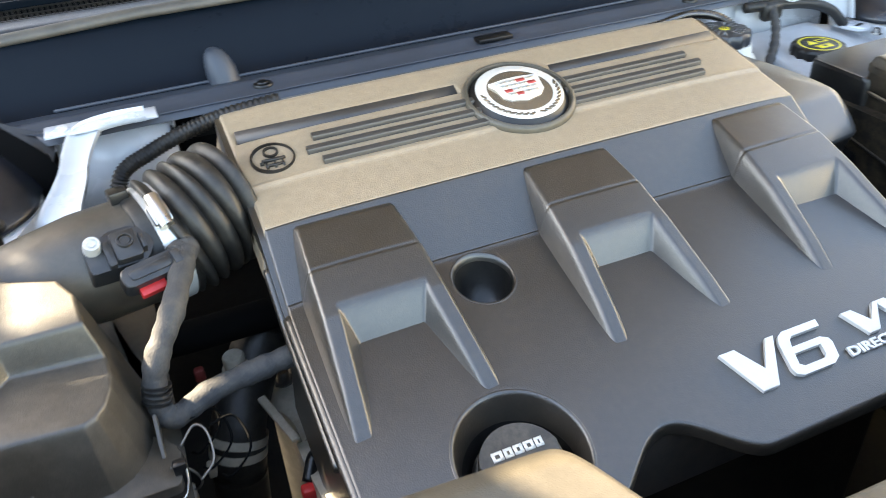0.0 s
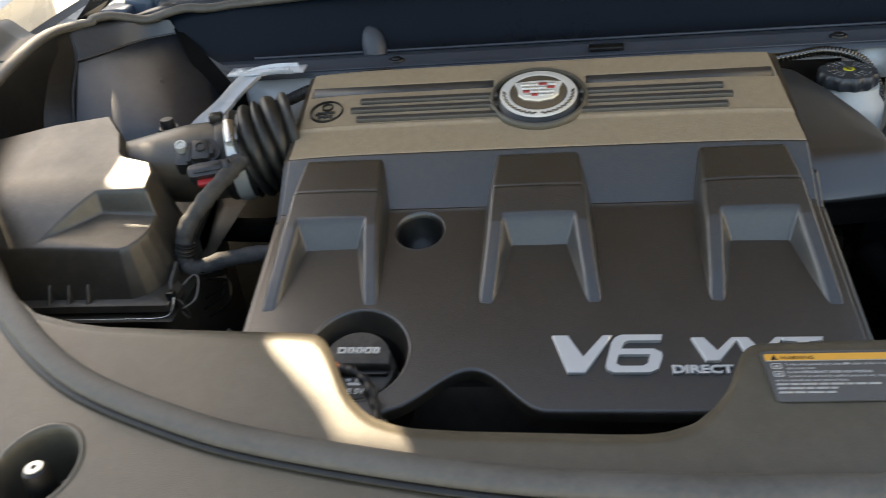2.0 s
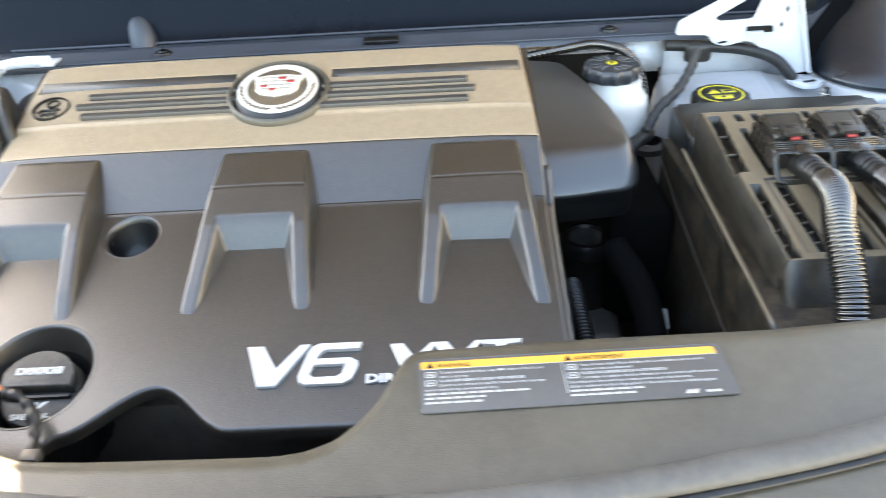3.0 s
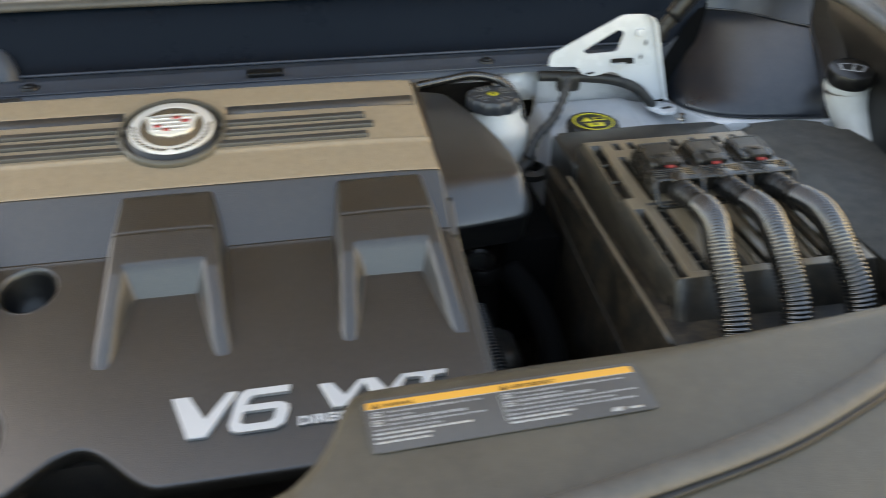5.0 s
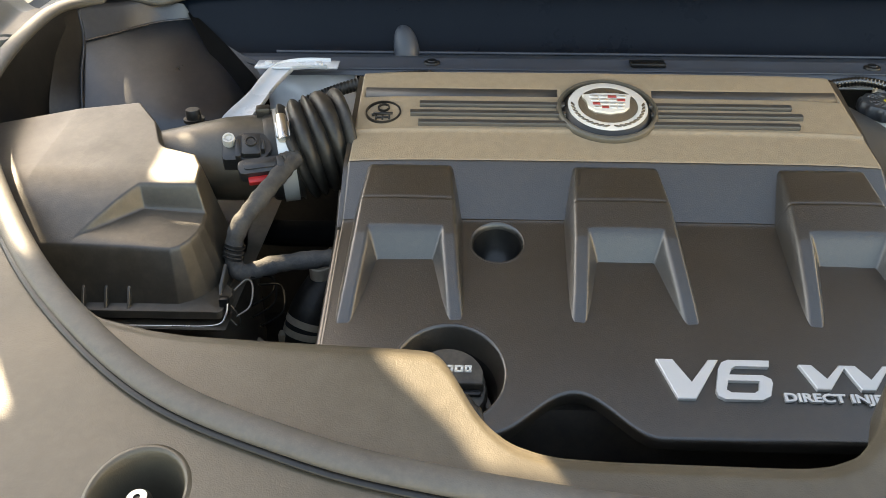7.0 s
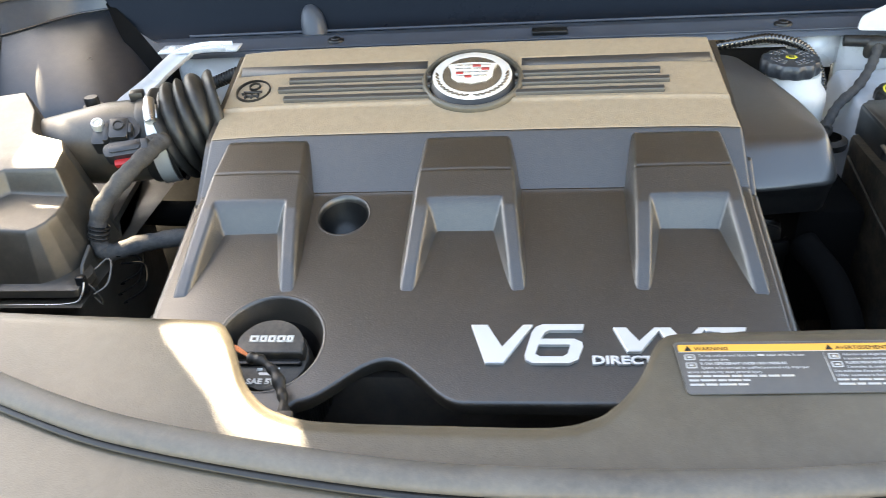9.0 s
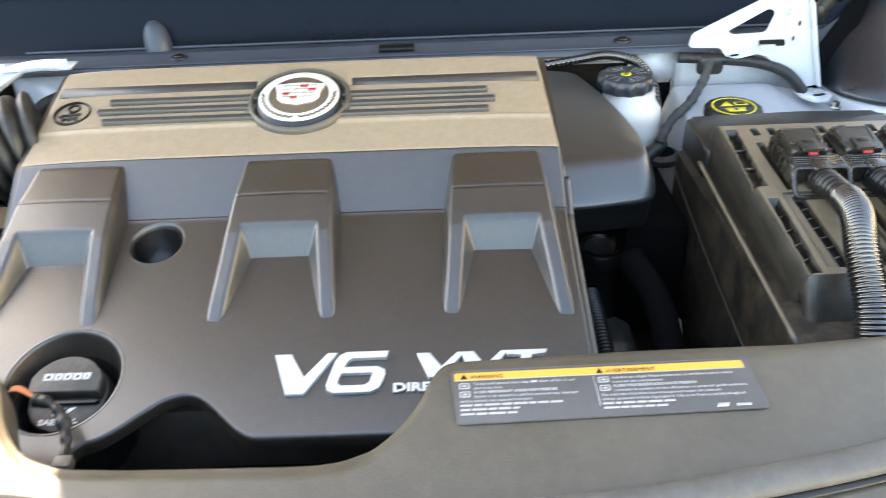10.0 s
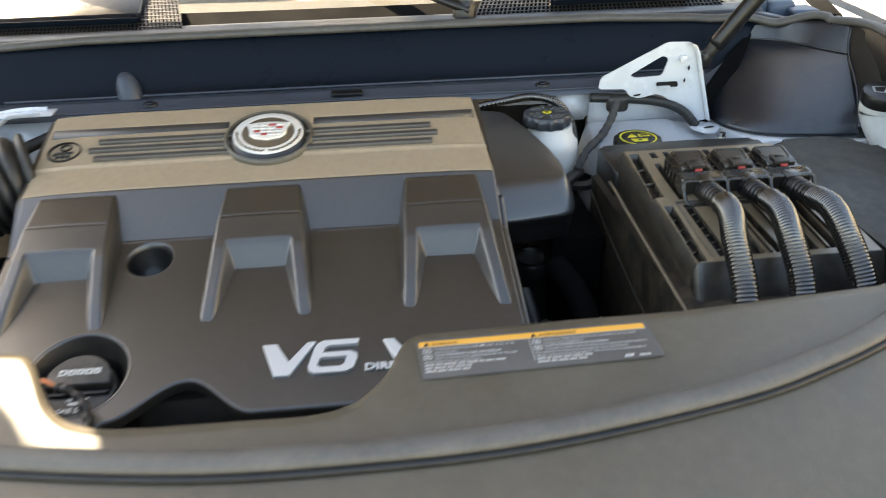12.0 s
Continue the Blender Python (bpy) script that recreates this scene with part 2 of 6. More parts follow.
def tube(name, points, radius, mat, parent=None, label="", n=60, sides=16, caps=True, flat=1.0, rings=0.0, closed_loop=False, spin=0.0, smooth_path=True):
    """A hose swept along a smooth curve; radius a number or a function of 0..1; flat squashes it in height."""
    c = catmull(points, n) if smooth_path else np.array(points, float)
    n = len(c)
    tan = np.gradient(c, axis=0)
    tan /= np.linalg.norm(tan, axis=1)[:, None] + 1e-12
    up = np.array([0, 0, 1.0])
    v = []
    for i in range(n):
        u = up - tan[i] * (tan[i] @ up)
        if np.linalg.norm(u) < 0.15:
            u = np.array([0, 1.0, 0]) - tan[i] * tan[i][1]
        u /= np.linalg.norm(u)
        w = np.cross(tan[i], u)
        r = radius(i / (n - 1)) if callable(radius) else radius
        a = np.linspace(0, 2 * np.pi, sides, endpoint=False) + spin
        v.append(c[i] + np.outer(np.cos(a) * r, w) + np.outer(np.sin(a) * r * flat, u))
    v = np.vstack(v)
    f = [tuple(q) for q in grid_faces(n, sides, wrap=True)]
    if caps:
        f += [tuple(range(sides))[::-1], tuple(range((n - 1) * sides, n * sides))]
    return part_np(name, v, f, mat, parent, label)


def lathe(name, profile, at, mat, parent=None, label="", sides=48, tilt=None, lobes=0, lobe=0.0, smooth=True):
    """A turned part: profile of (radius, height) from the axis outwards; lobes ripple its rim."""
    v = []
    for r, h in profile:
        for k in range(sides):
            a = 2 * math.pi * k / sides
            rr = r * (1 + (lobe * math.cos(lobes * a) if lobes and r > 0.6 * max(q for q, _ in profile) else 0))
            v.append(Vector((rr * math.cos(a), rr * math.sin(a), h)))
    m = Matrix.Translation(at) @ (tilt if tilt is not None else Matrix.Identity(4))
    bm = bmesh.new()
    vs = [bm.verts.new(m @ p) for p in v]
    for q in grid_faces(len(profile), sides, wrap=True):
        bm.faces.new([vs[i] for i in q])
    bmesh.ops.remove_doubles(bm, verts=bm.verts, dist=1e-6)
    return part(name, bm, mat, parent, label, smooth)


def box(name, size, at, mat, parent=None, label="", bevel=0.003, turn=None, segments=2, taper=1.0):
    bm = bmesh.new()
    bmesh.ops.create_cube(bm, size=1)
    for v in bm.verts:
        k = taper if v.co.z > 0 else 1
        v.co = Vector((v.co.x * size[0] * k, v.co.y * size[1] * k, v.co.z * size[2]))
    if bevel:
        bmesh.ops.bevel(bm, geom=list(bm.edges), offset=bevel, segments=segments, profile=0.5, affect="EDGES")
    bm.transform(Matrix.Translation(at) @ (turn if turn is not None else Matrix.Identity(4)))
    return part(name, bm, mat, parent, label)


def prism(name, outline, low, high, mat, parent=None, label="", bevel=0.002, m=None, segments=2):
    """An outline in its own plane, given thickness from low to high, edges rounded."""
    bm = bmesh.new()
    top = [bm.verts.new((x, y, high)) for x, y in outline]
    bot = [bm.verts.new((x, y, low)) for x, y in outline]
    n = len(outline)
    bm.faces.new(top)
    bm.faces.new(bot[::-1])
    for k in range(n):
        bm.faces.new([top[k], bot[k], bot[(k + 1) % n], top[(k + 1) % n]])
    if bevel:
        rim = [e for e in bm.edges if all(v.co.z > (low + high) / 2 for v in e.verts)]
        bmesh.ops.bevel(bm, geom=rim, offset=bevel, segments=segments, profile=0.5, affect="EDGES")
    if m is not None:
        bm.transform(m)
    return part(name, bm, mat, parent, label)


def rounded(points, radius, n=5):
    """The outline with its corners rounded."""
    out = []
    k = len(points)
    for i in range(k):
        p, a, b = Vector(points[i]), Vector(points[i - 1]), Vector(points[(i + 1) % k])
        da, db = (a - p), (b - p)
        r = min(radius, da.length * 0.45, db.length * 0.45)
        s, e = p + da.normalized() * r, p + db.normalized() * r
        for j in range(n + 1):
            t = j / n
            q = s * (1 - t) ** 2 + p * 2 * t * (1 - t) + e * t * t
            out.append((q.x, q.y))
    return out


def lettering(name, text, size, m, mat, parent, label="", depth=0.0008, bold=0.0, wide=1.0, shear=0.0, fill=0.0):
    cu = bpy.data.curves.new(name, "FONT")
    cu.body, cu.size, cu.extrude, cu.offset, cu.shear = text, size, depth, bold, shear
    cu.resolution_u = 3
    tmp = new("lettering_source", cu)
    bpy.context.view_layer.update()
    me = bpy.data.meshes.new_from_object(tmp)
    bpy.data.objects.remove(tmp)
    if fill:
        wide = fill / max(max(v.co.x for v in me.vertices) - min(v.co.x for v in me.vertices), 1e-6)
    me.transform(m @ Matrix.Diagonal((wide, 1, 1, 1)))
    me.name = name
    return finish(new(name, me), mat, parent, label, False)


def frame_on(origin, xdir, ydir):
    """A matrix whose x and y run along the given directions, z off the surface."""
    x = Vector(xdir).normalized()
    y = Vector(ydir)
    y = (y - x * y.dot(x)).normalized()
    z = x.cross(y)
    m = Matrix((x, y, z)).transposed().to_4x4()
    m.translation = Vector(origin)
    return m


def smin(a, b, k):
    h = np.clip(0.5 + 0.5 * (b - a) / k, 0, 1)
    return b * (1 - h) + a * h - k * h * (1 - h)


def smax(a, b, k):
    return -smin(-a, -b, k)


def sstep(a, b, x):
    t = np.clip((x - a) / (b - a), 0, 1)
    return t * t * (3 - 2 * t)


def inside(X, Y, outline):
    """Signed distance to an outline, positive within it."""
    p = np.array(outline, float)
    q = np.roll(p, -1, 0)
    best = np.full(np.shape(X), 1e9)
    odd = np.zeros(np.shape(X), bool)
    for (ax, ay), (bx, by) in zip(p, q):
        ex, ey = bx - ax, by - ay
        t = np.clip(((X - ax) * ex + (Y - ay) * ey) / (ex * ex + ey * ey), 0, 1)
        best = np.minimum(best, np.hypot(X - ax - t * ex, Y - ay - t * ey))
        if ey != 0:
            cross = ((ay > Y) != (by > Y)) & (X < ax + (Y - ay) * ex / ey)
            odd ^= cross
    return np.where(odd, best, -best)


CX = 0.115  # the car's middle line


# ---------------------------------------------------------------- structure: ground, building behind, added shade boards
def ground():
    n = 40
    x = np.linspace(-60, 60, n)
    X, Y = np.meshgrid(x, x + 20)
    ob = sheet("ground", X, Y, np.zeros_like(X), CONCRETE)
    tagged(ob, "pale sunlit concrete yard surface", "ground", kind="structure")


def building():
    bm = bmesh.new()
    bmesh.ops.create_cube(bm, size=1)
    bm.transform(Matrix.Translation((0, 9.2, 1.9)) @ Matrix.Diagonal((26, 0.3, 3.8, 1)))
    wall = part("wall_north", bm, CREAM, smooth=False)
    tagged(wall, "cream rendered building wall behind the car", "wall", kind="structure")
    # wall added out of view on the right, bounces warm sunlight back
    for name, at, size in (("wall_east_bounce", (8.0, 0.5, 2.0), (0.3, 17.0, 4.0)),):
        bm = bmesh.new()
        bmesh.ops.create_cube(bm, size=1)
        bm.transform(Matrix.Translation(at) @ Matrix.Diagonal((*size, 1)))
        tagged(part(name, bm, CREAM, smooth=False), "cream rendered wall out of view, added to bounce sunlight", "wall", kind="structure")
    for x in (-5.2, -2.0, 1.2, 4.4, 7.6):
        box("pilaster", (0.22, 0.08, 3.7), (x, 9.02, 1.87), CREAM, wall, bevel=0.01)


def shade_boards():
    """Unseen boards added to shape the sun in the bay: their outlines are the wanted shade, projected up along the sun.
    """
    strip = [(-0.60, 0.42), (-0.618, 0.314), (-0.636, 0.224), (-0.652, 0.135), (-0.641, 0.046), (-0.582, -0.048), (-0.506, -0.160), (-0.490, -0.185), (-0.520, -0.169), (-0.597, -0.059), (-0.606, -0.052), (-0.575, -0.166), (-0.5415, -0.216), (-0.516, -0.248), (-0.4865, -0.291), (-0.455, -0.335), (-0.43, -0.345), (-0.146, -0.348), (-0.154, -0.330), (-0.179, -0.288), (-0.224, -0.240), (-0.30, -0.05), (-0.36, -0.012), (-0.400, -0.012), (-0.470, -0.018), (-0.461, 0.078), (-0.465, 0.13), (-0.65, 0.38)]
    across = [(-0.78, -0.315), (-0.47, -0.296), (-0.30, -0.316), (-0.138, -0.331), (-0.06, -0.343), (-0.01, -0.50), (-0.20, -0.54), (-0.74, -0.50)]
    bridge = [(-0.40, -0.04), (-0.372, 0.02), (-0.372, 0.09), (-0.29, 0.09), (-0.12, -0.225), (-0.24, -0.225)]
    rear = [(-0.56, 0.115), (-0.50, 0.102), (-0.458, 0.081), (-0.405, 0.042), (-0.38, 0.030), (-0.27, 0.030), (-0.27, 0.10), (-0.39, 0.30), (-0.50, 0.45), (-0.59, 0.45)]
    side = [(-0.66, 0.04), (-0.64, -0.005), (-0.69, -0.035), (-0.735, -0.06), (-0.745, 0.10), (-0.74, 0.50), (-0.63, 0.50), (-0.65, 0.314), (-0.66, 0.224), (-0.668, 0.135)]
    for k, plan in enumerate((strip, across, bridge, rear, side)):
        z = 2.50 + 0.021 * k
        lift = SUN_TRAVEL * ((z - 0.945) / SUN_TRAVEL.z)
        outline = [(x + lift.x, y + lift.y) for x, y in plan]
        ob = prism("shade_board", outline[::-1], z, z + 0.02, CREAM, bevel=0)
        tagged(ob, "cream board out of view, added to shape the sun patches", "board", kind="structure")


ground()
building()
shade_boards()


# ---------------------------------------------------------------- body shell round the engine bay
# seal line: distance from the middle line and y
SEAL_HALF = [(0, -0.384), (0.14, -0.379), (0.30, -0.355), (0.39, -0.331), (0.488, -0.29), (0.577, -0.222),
             (0.66, -0.135), (0.754, -0.005), (0.81, 0.1), (0.832, 0.2), (0.835, 0.3), (0.825, 0.39), (0.78, 0.455), (0.70, 0.487), (0.60, 0.5)]
OUT_HALF = [(0, -0.565), (0.20, -0.535), (0.36, -0.480), (0.46, -0.443), (0.52, -0.418), (0.567, -0.396), (0.602, -0.366),
            (0.645, -0.305), (0.71, -0.220), (0.80, -0.09), (0.865, 0.09), (0.895, 0.2), (0.905, 0.3), (0.915, 0.39)]


def deck(x, y):
    """Height of the shroud and of the seal's seat."""
    y = np.asarray(y, float)
    z = 0.945 + 0.17 * (y + 0.266)
    z = np.where(y > 0, 0.945 + 0.17 * 0.266 + 0.14 * y, z)
    z = np.where(y > 0.35, 0.945 + 0.17 * 0.266 + 0.14 * 0.35 - 0.02 * (y - 0.35) / 0.15, z)
    f = np.clip(-0.42 - y, 0, None)
    return z - 1.1 * f ** 2


def both_sides(half, n):
    left = [(CX - a, b) for a, b in half[::-1]]
    right = [(CX + a, b) for a, b in half[1:]]
    return catmull(left + right, n)


def weatherstrip():
    c = both_sides(SEAL_HALF, 400)
    lip = np.linspace(1, 0, 60)[1:-1]
    back = np.stack([c[-1, 0] + (c[0, 0] - c[-1, 0]) * (1 - lip), 0.5 + 0.008 * np.sin(np.pi * lip)], -1)
    loop = np.vstack([c, back])
    z = deck(loop[:, 0], loop[:, 1]) + 0.008
    z[len(c):] = 1.04
    k = np.ones(15) / 15
    z = np.convolve(np.r_[z[-7:], z, z[:7]], k, "valid")
    half = np.abs(loop[:, 0] - CX)
    z = z + (loop[:, 1] > 0.43) * (0.007 * np.exp(-((half - 0.79) / 0.022) ** 2) - 0.006 * np.exp(-((half - 0.735) / 0.022) ** 2) + 0.006 * np.exp(-((half - 0.67) / 0.03) ** 2))
    pts = np.stack([loop[:, 0], loop[:, 1], z], -1)
    seal = thing("weatherstrip", "dark grey rubber hood seal following the bay's edge", "seal", (CX, -0.38, 0.93))
    pts = np.vstack([pts, pts[:1]])
    inward = np.array([CX, 0.05, 0]) - pts
    inward[:, 2] = 0
    inward /= np.linalg.norm(inward, axis=1)[:, None]
    tube("bulb", pts + inward * 0.0045 - np.array([0, 0, 0.001]), 0.0112, SEAL, seal, flat=0.6, sides=16, caps=False, smooth_path=False)
    tube("carrier", pts - inward * 0.0035 - np.array([0, 0, 0.007]), 0.007, BLACK, seal, "black carrier strip under the bulb", flat=0.4, sides=10, caps=False, smooth_path=False)



def notch(x):
    """Rear edge of the front shroud."""
    px = [-0.56, -0.515, -0.48, -0.444, -0.40, -0.368, -0.30, -0.19, -0.178, -0.1715, -0.166, -0.160, -0.1536, -0.1467, -0.1373, -0.1264, -0.1172, -0.1014, -0.0862, -0.05,
          0.06, 0.079, 0.0946, 0.1137, 0.1253, 0.1342, 0.1433, 0.1498, 0.1558, 0.162, 0.1694, 0.18, 0.30, 0.42, 0.62, 0.68, 0.72, 0.755, 0.79]
    py = [-0.09, -0.147, -0.185, -0.210, -0.222, -0.227, -0.231, -0.236, -0.2375, -0.2415, -0.2485, -0.2590, -0.2718, -0.2868, -0.3012, -0.3123, -0.3188, -0.3248, -0.3280, -0.3300,
          -0.3316, -0.3312, -0.3289, -0.3216, -0.3113, -0.3015, -0.2886, -0.2734, -0.2605, -0.2535, -0.2507, -0.2500, -0.246, -0.245, -0.231, -0.212, -0.185, -0.147, -0.09]
    y = 0
    for d in np.linspace(-0.004, 0.004, 9):
        y = y + np.interp(x + d, px, py) / 9
    return y


def front_shroud():
    sh = thing("radiator_shroud", "grained dark plastic radiator shroud across the front", "shroud", (CX, -0.4, 0.9))
    seal = both_sides(SEAL_HALF, 2000)
    front = seal[(seal[:, 1] < 0.0)]
    order = np.argsort(front[:, 0])
    x = np.unique(np.r_[np.linspace(-0.535, -0.19, 160), np.linspace(-0.19, -0.07, 90), np.linspace(-0.07, 0.07, 30), np.linspace(0.07, 0.19, 90), np.linspace(0.19, 0.765, 240)])
    yb = np.interp(x, front[order, 0], front[order, 1])
    ya = np.maximum(notch(x), yb + 0.004)
    v = np.linspace(0, 1, 24)[:, None]
    X = np.repeat(x[None], 24, 0)
    Y = ya[None] + (yb - ya)[None] * v
    Z = deck(X, Y) + 0.004 * sstep(0, 0.012, ya[None] - Y) - 0.004
    # rolled rear edge
    R = np.stack([X[0], Y[0] + 0.0025, Z[0] - 0.004])
    X = np.vstack([R[0], R[0], X])
    Y = np.vstack([R[1], R[1] - 0.001, Y])
    Z = np.vstack([R[2] - 0.03, R[2], Z])
    sheet("rear_panel", X, Y, Z, SHROUD, sh)
    # outer panel between the seal and the front end
    c = both_sides(SEAL_HALF[:12], 760)
    o = both_sides(OUT_HALF, 760)
    v = np.r_[np.linspace(0, 0.9, 74), np.linspace(0.91, 1, 10), np.linspace(1.04, 1.4, 8)][:, None]
    side_on = sstep(-0.22, 0.02, c[None, :, 1] * (1 - np.minimum(v, 1)) + o[None, :, 1] * np.minimum(v, 1))
    v = np.minimum(v, 1) + np.clip(v - 1, 0, 1) * (1 - side_on)
    X = c[None, :, 0] * (1 - v) + o[None, :, 0] * v
    Y = c[None, :, 1] * (1 - v) + o[None, :, 1] * v
    Z = deck(X, Y) - 0.75 * np.clip(v - 1, 0, 1) * (1 - side_on) - 0.022 * sstep(0.88, 1.04, v) * (1 - side_on) + 0.026 * sstep(0.52, 0.96, v) * side_on - 0.006 * sstep(0.05, 0, v)
    for px, py, rx, ry, deep in ((-0.362, -0.366, 0.031, 0.034, 0.05), (2 * CX + 0.362, -0.366, 0.031, 0.034, 0.05),
                                 (-0.608, -0.128, 0.03, 0.037, 0.045), (2 * CX + 0.608, -0.128, 0.03, 0.037, 0.045)):
        d = np.sqrt(((X - px) / rx) ** 2 + ((Y - py) / ry) ** 2)
        flat = float(deck(px, py))
        Z = np.where(d < 1.0, Z - deep - 0.03, Z)
        tilt = Matrix(((rx, 0, 0, px), (0, ry, 0, py), (0, 0.17 * ry, 1, flat + 0.0012), (0, 0, 0, 1)))
        lathe("post_well", [(1.16, -0.0022), (1.10, -0.0006), (1.04, 0.0002), (1.0, -0.0002), (0.965, -0.002), (0.93, -0.008), (0.88, -0.03), (0.80, -deep), (0.0, -deep - 0.002)], (0, 0, 0), SHROUD, sh, tilt=tilt, sides=64)
    sheet("front_panel", X, Y, Z, SHROUD, sh)
    for s in (-1, 1):
        at = (CX + s * 0.472, -0.374, 0.885)
        post = lathe("locating_post", [(0.0, 0.05), (0.006, 0.05), (0.0085, 0.048), (0.0095, 0.04), (0.013, 0.0), (0.014, -0.01), (0, -0.01)], at, BLACK, sh, "black locating post", sides=24)
        lathe("washer", [(0.0022, 0.0005), (0.0022, 0.0), (0.0062, 0.0), (0.0062, 0.002), (0.0022, 0.002)], (at[0], at[1], at[2] + 0.049), PALE_METAL, post, "grey metal washer on the post", sides=24)
        lathe("bumper_stop", [(0, 0.020), (0.013, 0.019), (0.0205, 0.012), (0.0225, 0.0), (0.0225, -0.02), (0, -0.02)], (CX + s * 0.727, -0.128, 0.934), WHITE_PLASTIC, sh, "pale bump stop in its hole", sides=20)
        for dx, y in ((0.786, 0.003), (0.858, 0.26)):
            x = CX + s * dx
            z = float(deck(x, y))
            lathe("push_clip", [(0, 0.0015), (0.008, 0.002), (0.0085, 0.0), (0.0125, 0.0), (0.014, 0.0035), (0.0155, 0.0), (0.0155, -0.004)], (x, y, z + 0.002), SHROUD, sh, "round push clip", sides=28)
    for x, y in ((-0.582, -0.075), (-0.574, -0.08), (-0.657, -0.055), (-0.649, -0.052)):
        box("moulded_mark", (0.003, 0.011, 0.0012), (x, y, float(deck(x, y)) + 0.0006), BLACK, sh, bevel=0, turn=Matrix.Rotation(0.5, 4, "Z"))
    for s in (-1, 1):
        a, b = (CX + s * 0.842, -0.012), (CX + s * 0.764, 0.010)
        seam = [(a[0], a[1], float(deck(a[0], a[1])) + 0.0245), (a[0] - s * 0.03, 0.0, float(deck(a[0], 0.0)) + 0.012), (b[0] + s * 0.02, 0.006, float(deck(b[0], 0.006)) + 0.002), (b[0], b[1], float(deck(b[0], b[1])) + 0.0006)]
        tube("panel_seam", seam, 0.0010, PRINT_AND_SHADE, sh, "dark joint between the panels", n=24, sides=6)
    return sh


def warning_label(sh):
    o = Vector((0.17, -0.266, 0.0))
    o.z = float(deck(o.x, o.y)) + 0.0008
    m = frame_on(o, (0.205, 0.003, 0.0008), (0, 1, 0.17))
    lab = thing("warning_label", "grey caution sticker with orange band on the shroud", "label", tuple(o))
    w, h = 0.206, 0.041
    prism("film", rounded([(-0.003, 0.003), (w + 0.002, 0.003), (w + 0.006, -h), (0.0, -h - 0.002)], 0.004), 0, 0.0007, LABEL, lab, bevel=0.0002, m=m)
    prism("heading_band", rounded([(0, 0.0), (w - 0.002, 0.0), (w - 0.001, -0.0062), (0.0, -0.0062)], 0.0015), 0.0007, 0.0010, ORANGE, lab, "orange heading band", bevel=0, m=m)
    for x, word in ((0.004, "WARNING"), (0.100, "AVERTISSEMENT")):
        prism("warning_triangle", [(x, -0.0056), (x + 0.0052, -0.0056), (x + 0.0026, -0.0010)], 0.0010, 0.0012, PRINT_AND_SHADE, lab, "black warning triangle", bevel=0, m=m)
        lettering("heading_word", word, 0.0042, m @ Matrix.Translation((x + 0.007, -0.0053, 0.0011)), PRINT_AND_SHADE, lab, "black heading word", depth=0.0001, wide=1.15)
    prism("divider", [(0.0975, -0.0075), (0.0981, -0.0075), (0.0988, -0.033), (0.0982, -0.033)], 0.0007, 0.0009, PRINT, lab, bevel=0, m=m)
    prism("white_rule", [(0.0, -0.0062), (w - 0.001, -0.0062), (w - 0.001, -0.0067), (0.0, -0.0067)], 0.0007, 0.0009, PRINT, lab, bevel=0, m=m)
    edge = rounded([(-0.0022, 0.0022), (w + 0.0012, 0.0022), (w + 0.005, -h + 0.0008), (0.0008, -h - 0.0012)], 0.004)
    pts = [tuple(m @ Vector((x, y, 0.0007))) for x, y in edge]
    tube("film_edge", pts + pts[:1], 0.0003, SEAL, lab, n=len(pts) + 1, sides=5, caps=False, smooth_path=False)

    def line(text, x, y, width, size=0.0029, bold=0.00004):
        lettering("label_line", text, size, m @ Matrix.Translation((x, y - 0.0022, 0.0008)), PRINT, lab, depth=0.00005, bold=bold, fill=width)

    def bar(x0, x1, y):
        prism("print_bar", [(x0, y - 0.0003), (x1, y - 0.0003), (x1, y - 0.0020), (x0, y - 0.0020)], 0.0007, 0.00085, PRINT, lab, bevel=0, m=m)

    y = [-0.0085 - 0.0036 * k for k in range(8)]
    line("To help avoid personal injury, keep", 0.013, y[0], 0.039)
    bar(0.0532, 0.0578, y[0])
    line("clear of fan. It can", 0.0590, y[0], 0.0255)
    line("start at any time.", 0.013, y[1], 0.020)
    line("R-134A REFRIGERANT UNDER HIGH PRESSURE", 0.013, y[2], 0.058, bold=0.0001)
    line("System to be serviced by qualified personnel only. Improper", 0.013, y[3], 0.072)
    line("service methods may cause personal injury.", 0.003, y[4], 0.050)
    line("Attention aux doigts! Risque de blessures. Le ventilateur peut se mettre", 0.110, y[0], 0.085)
    line("\u00e0 tourner sans avertissement.", 0.110, y[1], 0.036)
    line("FLUIDE FRIGORIG\u00c8NE SOUS HAUTE PRESSION", 0.110, y[2], 0.058, bold=0.0001)
    line("L'entretien du syst\u00e8me doit \u00eatre effectu\u00e9 par un personnel qualifi\u00e9 seulement.", 0.110, y[3], 0.092)
    line("Des m\u00e9thodes d'entretien incorrectes peuvent causer des blessures.", 0.1005, y[4], 0.083)
    line("Utiliser seulement le fluide frigorig\u00e8ne R-134a et de l'huile au polyalkyl\u00e8neglycol", 0.1005, y[5], 0.098)
    for k, x0, parts in ((5, 0.003, (9, 6, 12, 7, 10, 5, 8, 9)), (6, 0.003, (7, 11, 6, 9, 5)), (7, 0.003, (10, 8, 12, 7)), (6, 0.1005, (8, 4, 9, 7, 10, 8)), (7, 0.1005, (11, 6, 9, 7, 8))):
        x = x0
        for wl in parts:
            bar(x, x + wl * 0.00095, y[k])
            x += wl * 0.00095 + 0.0011
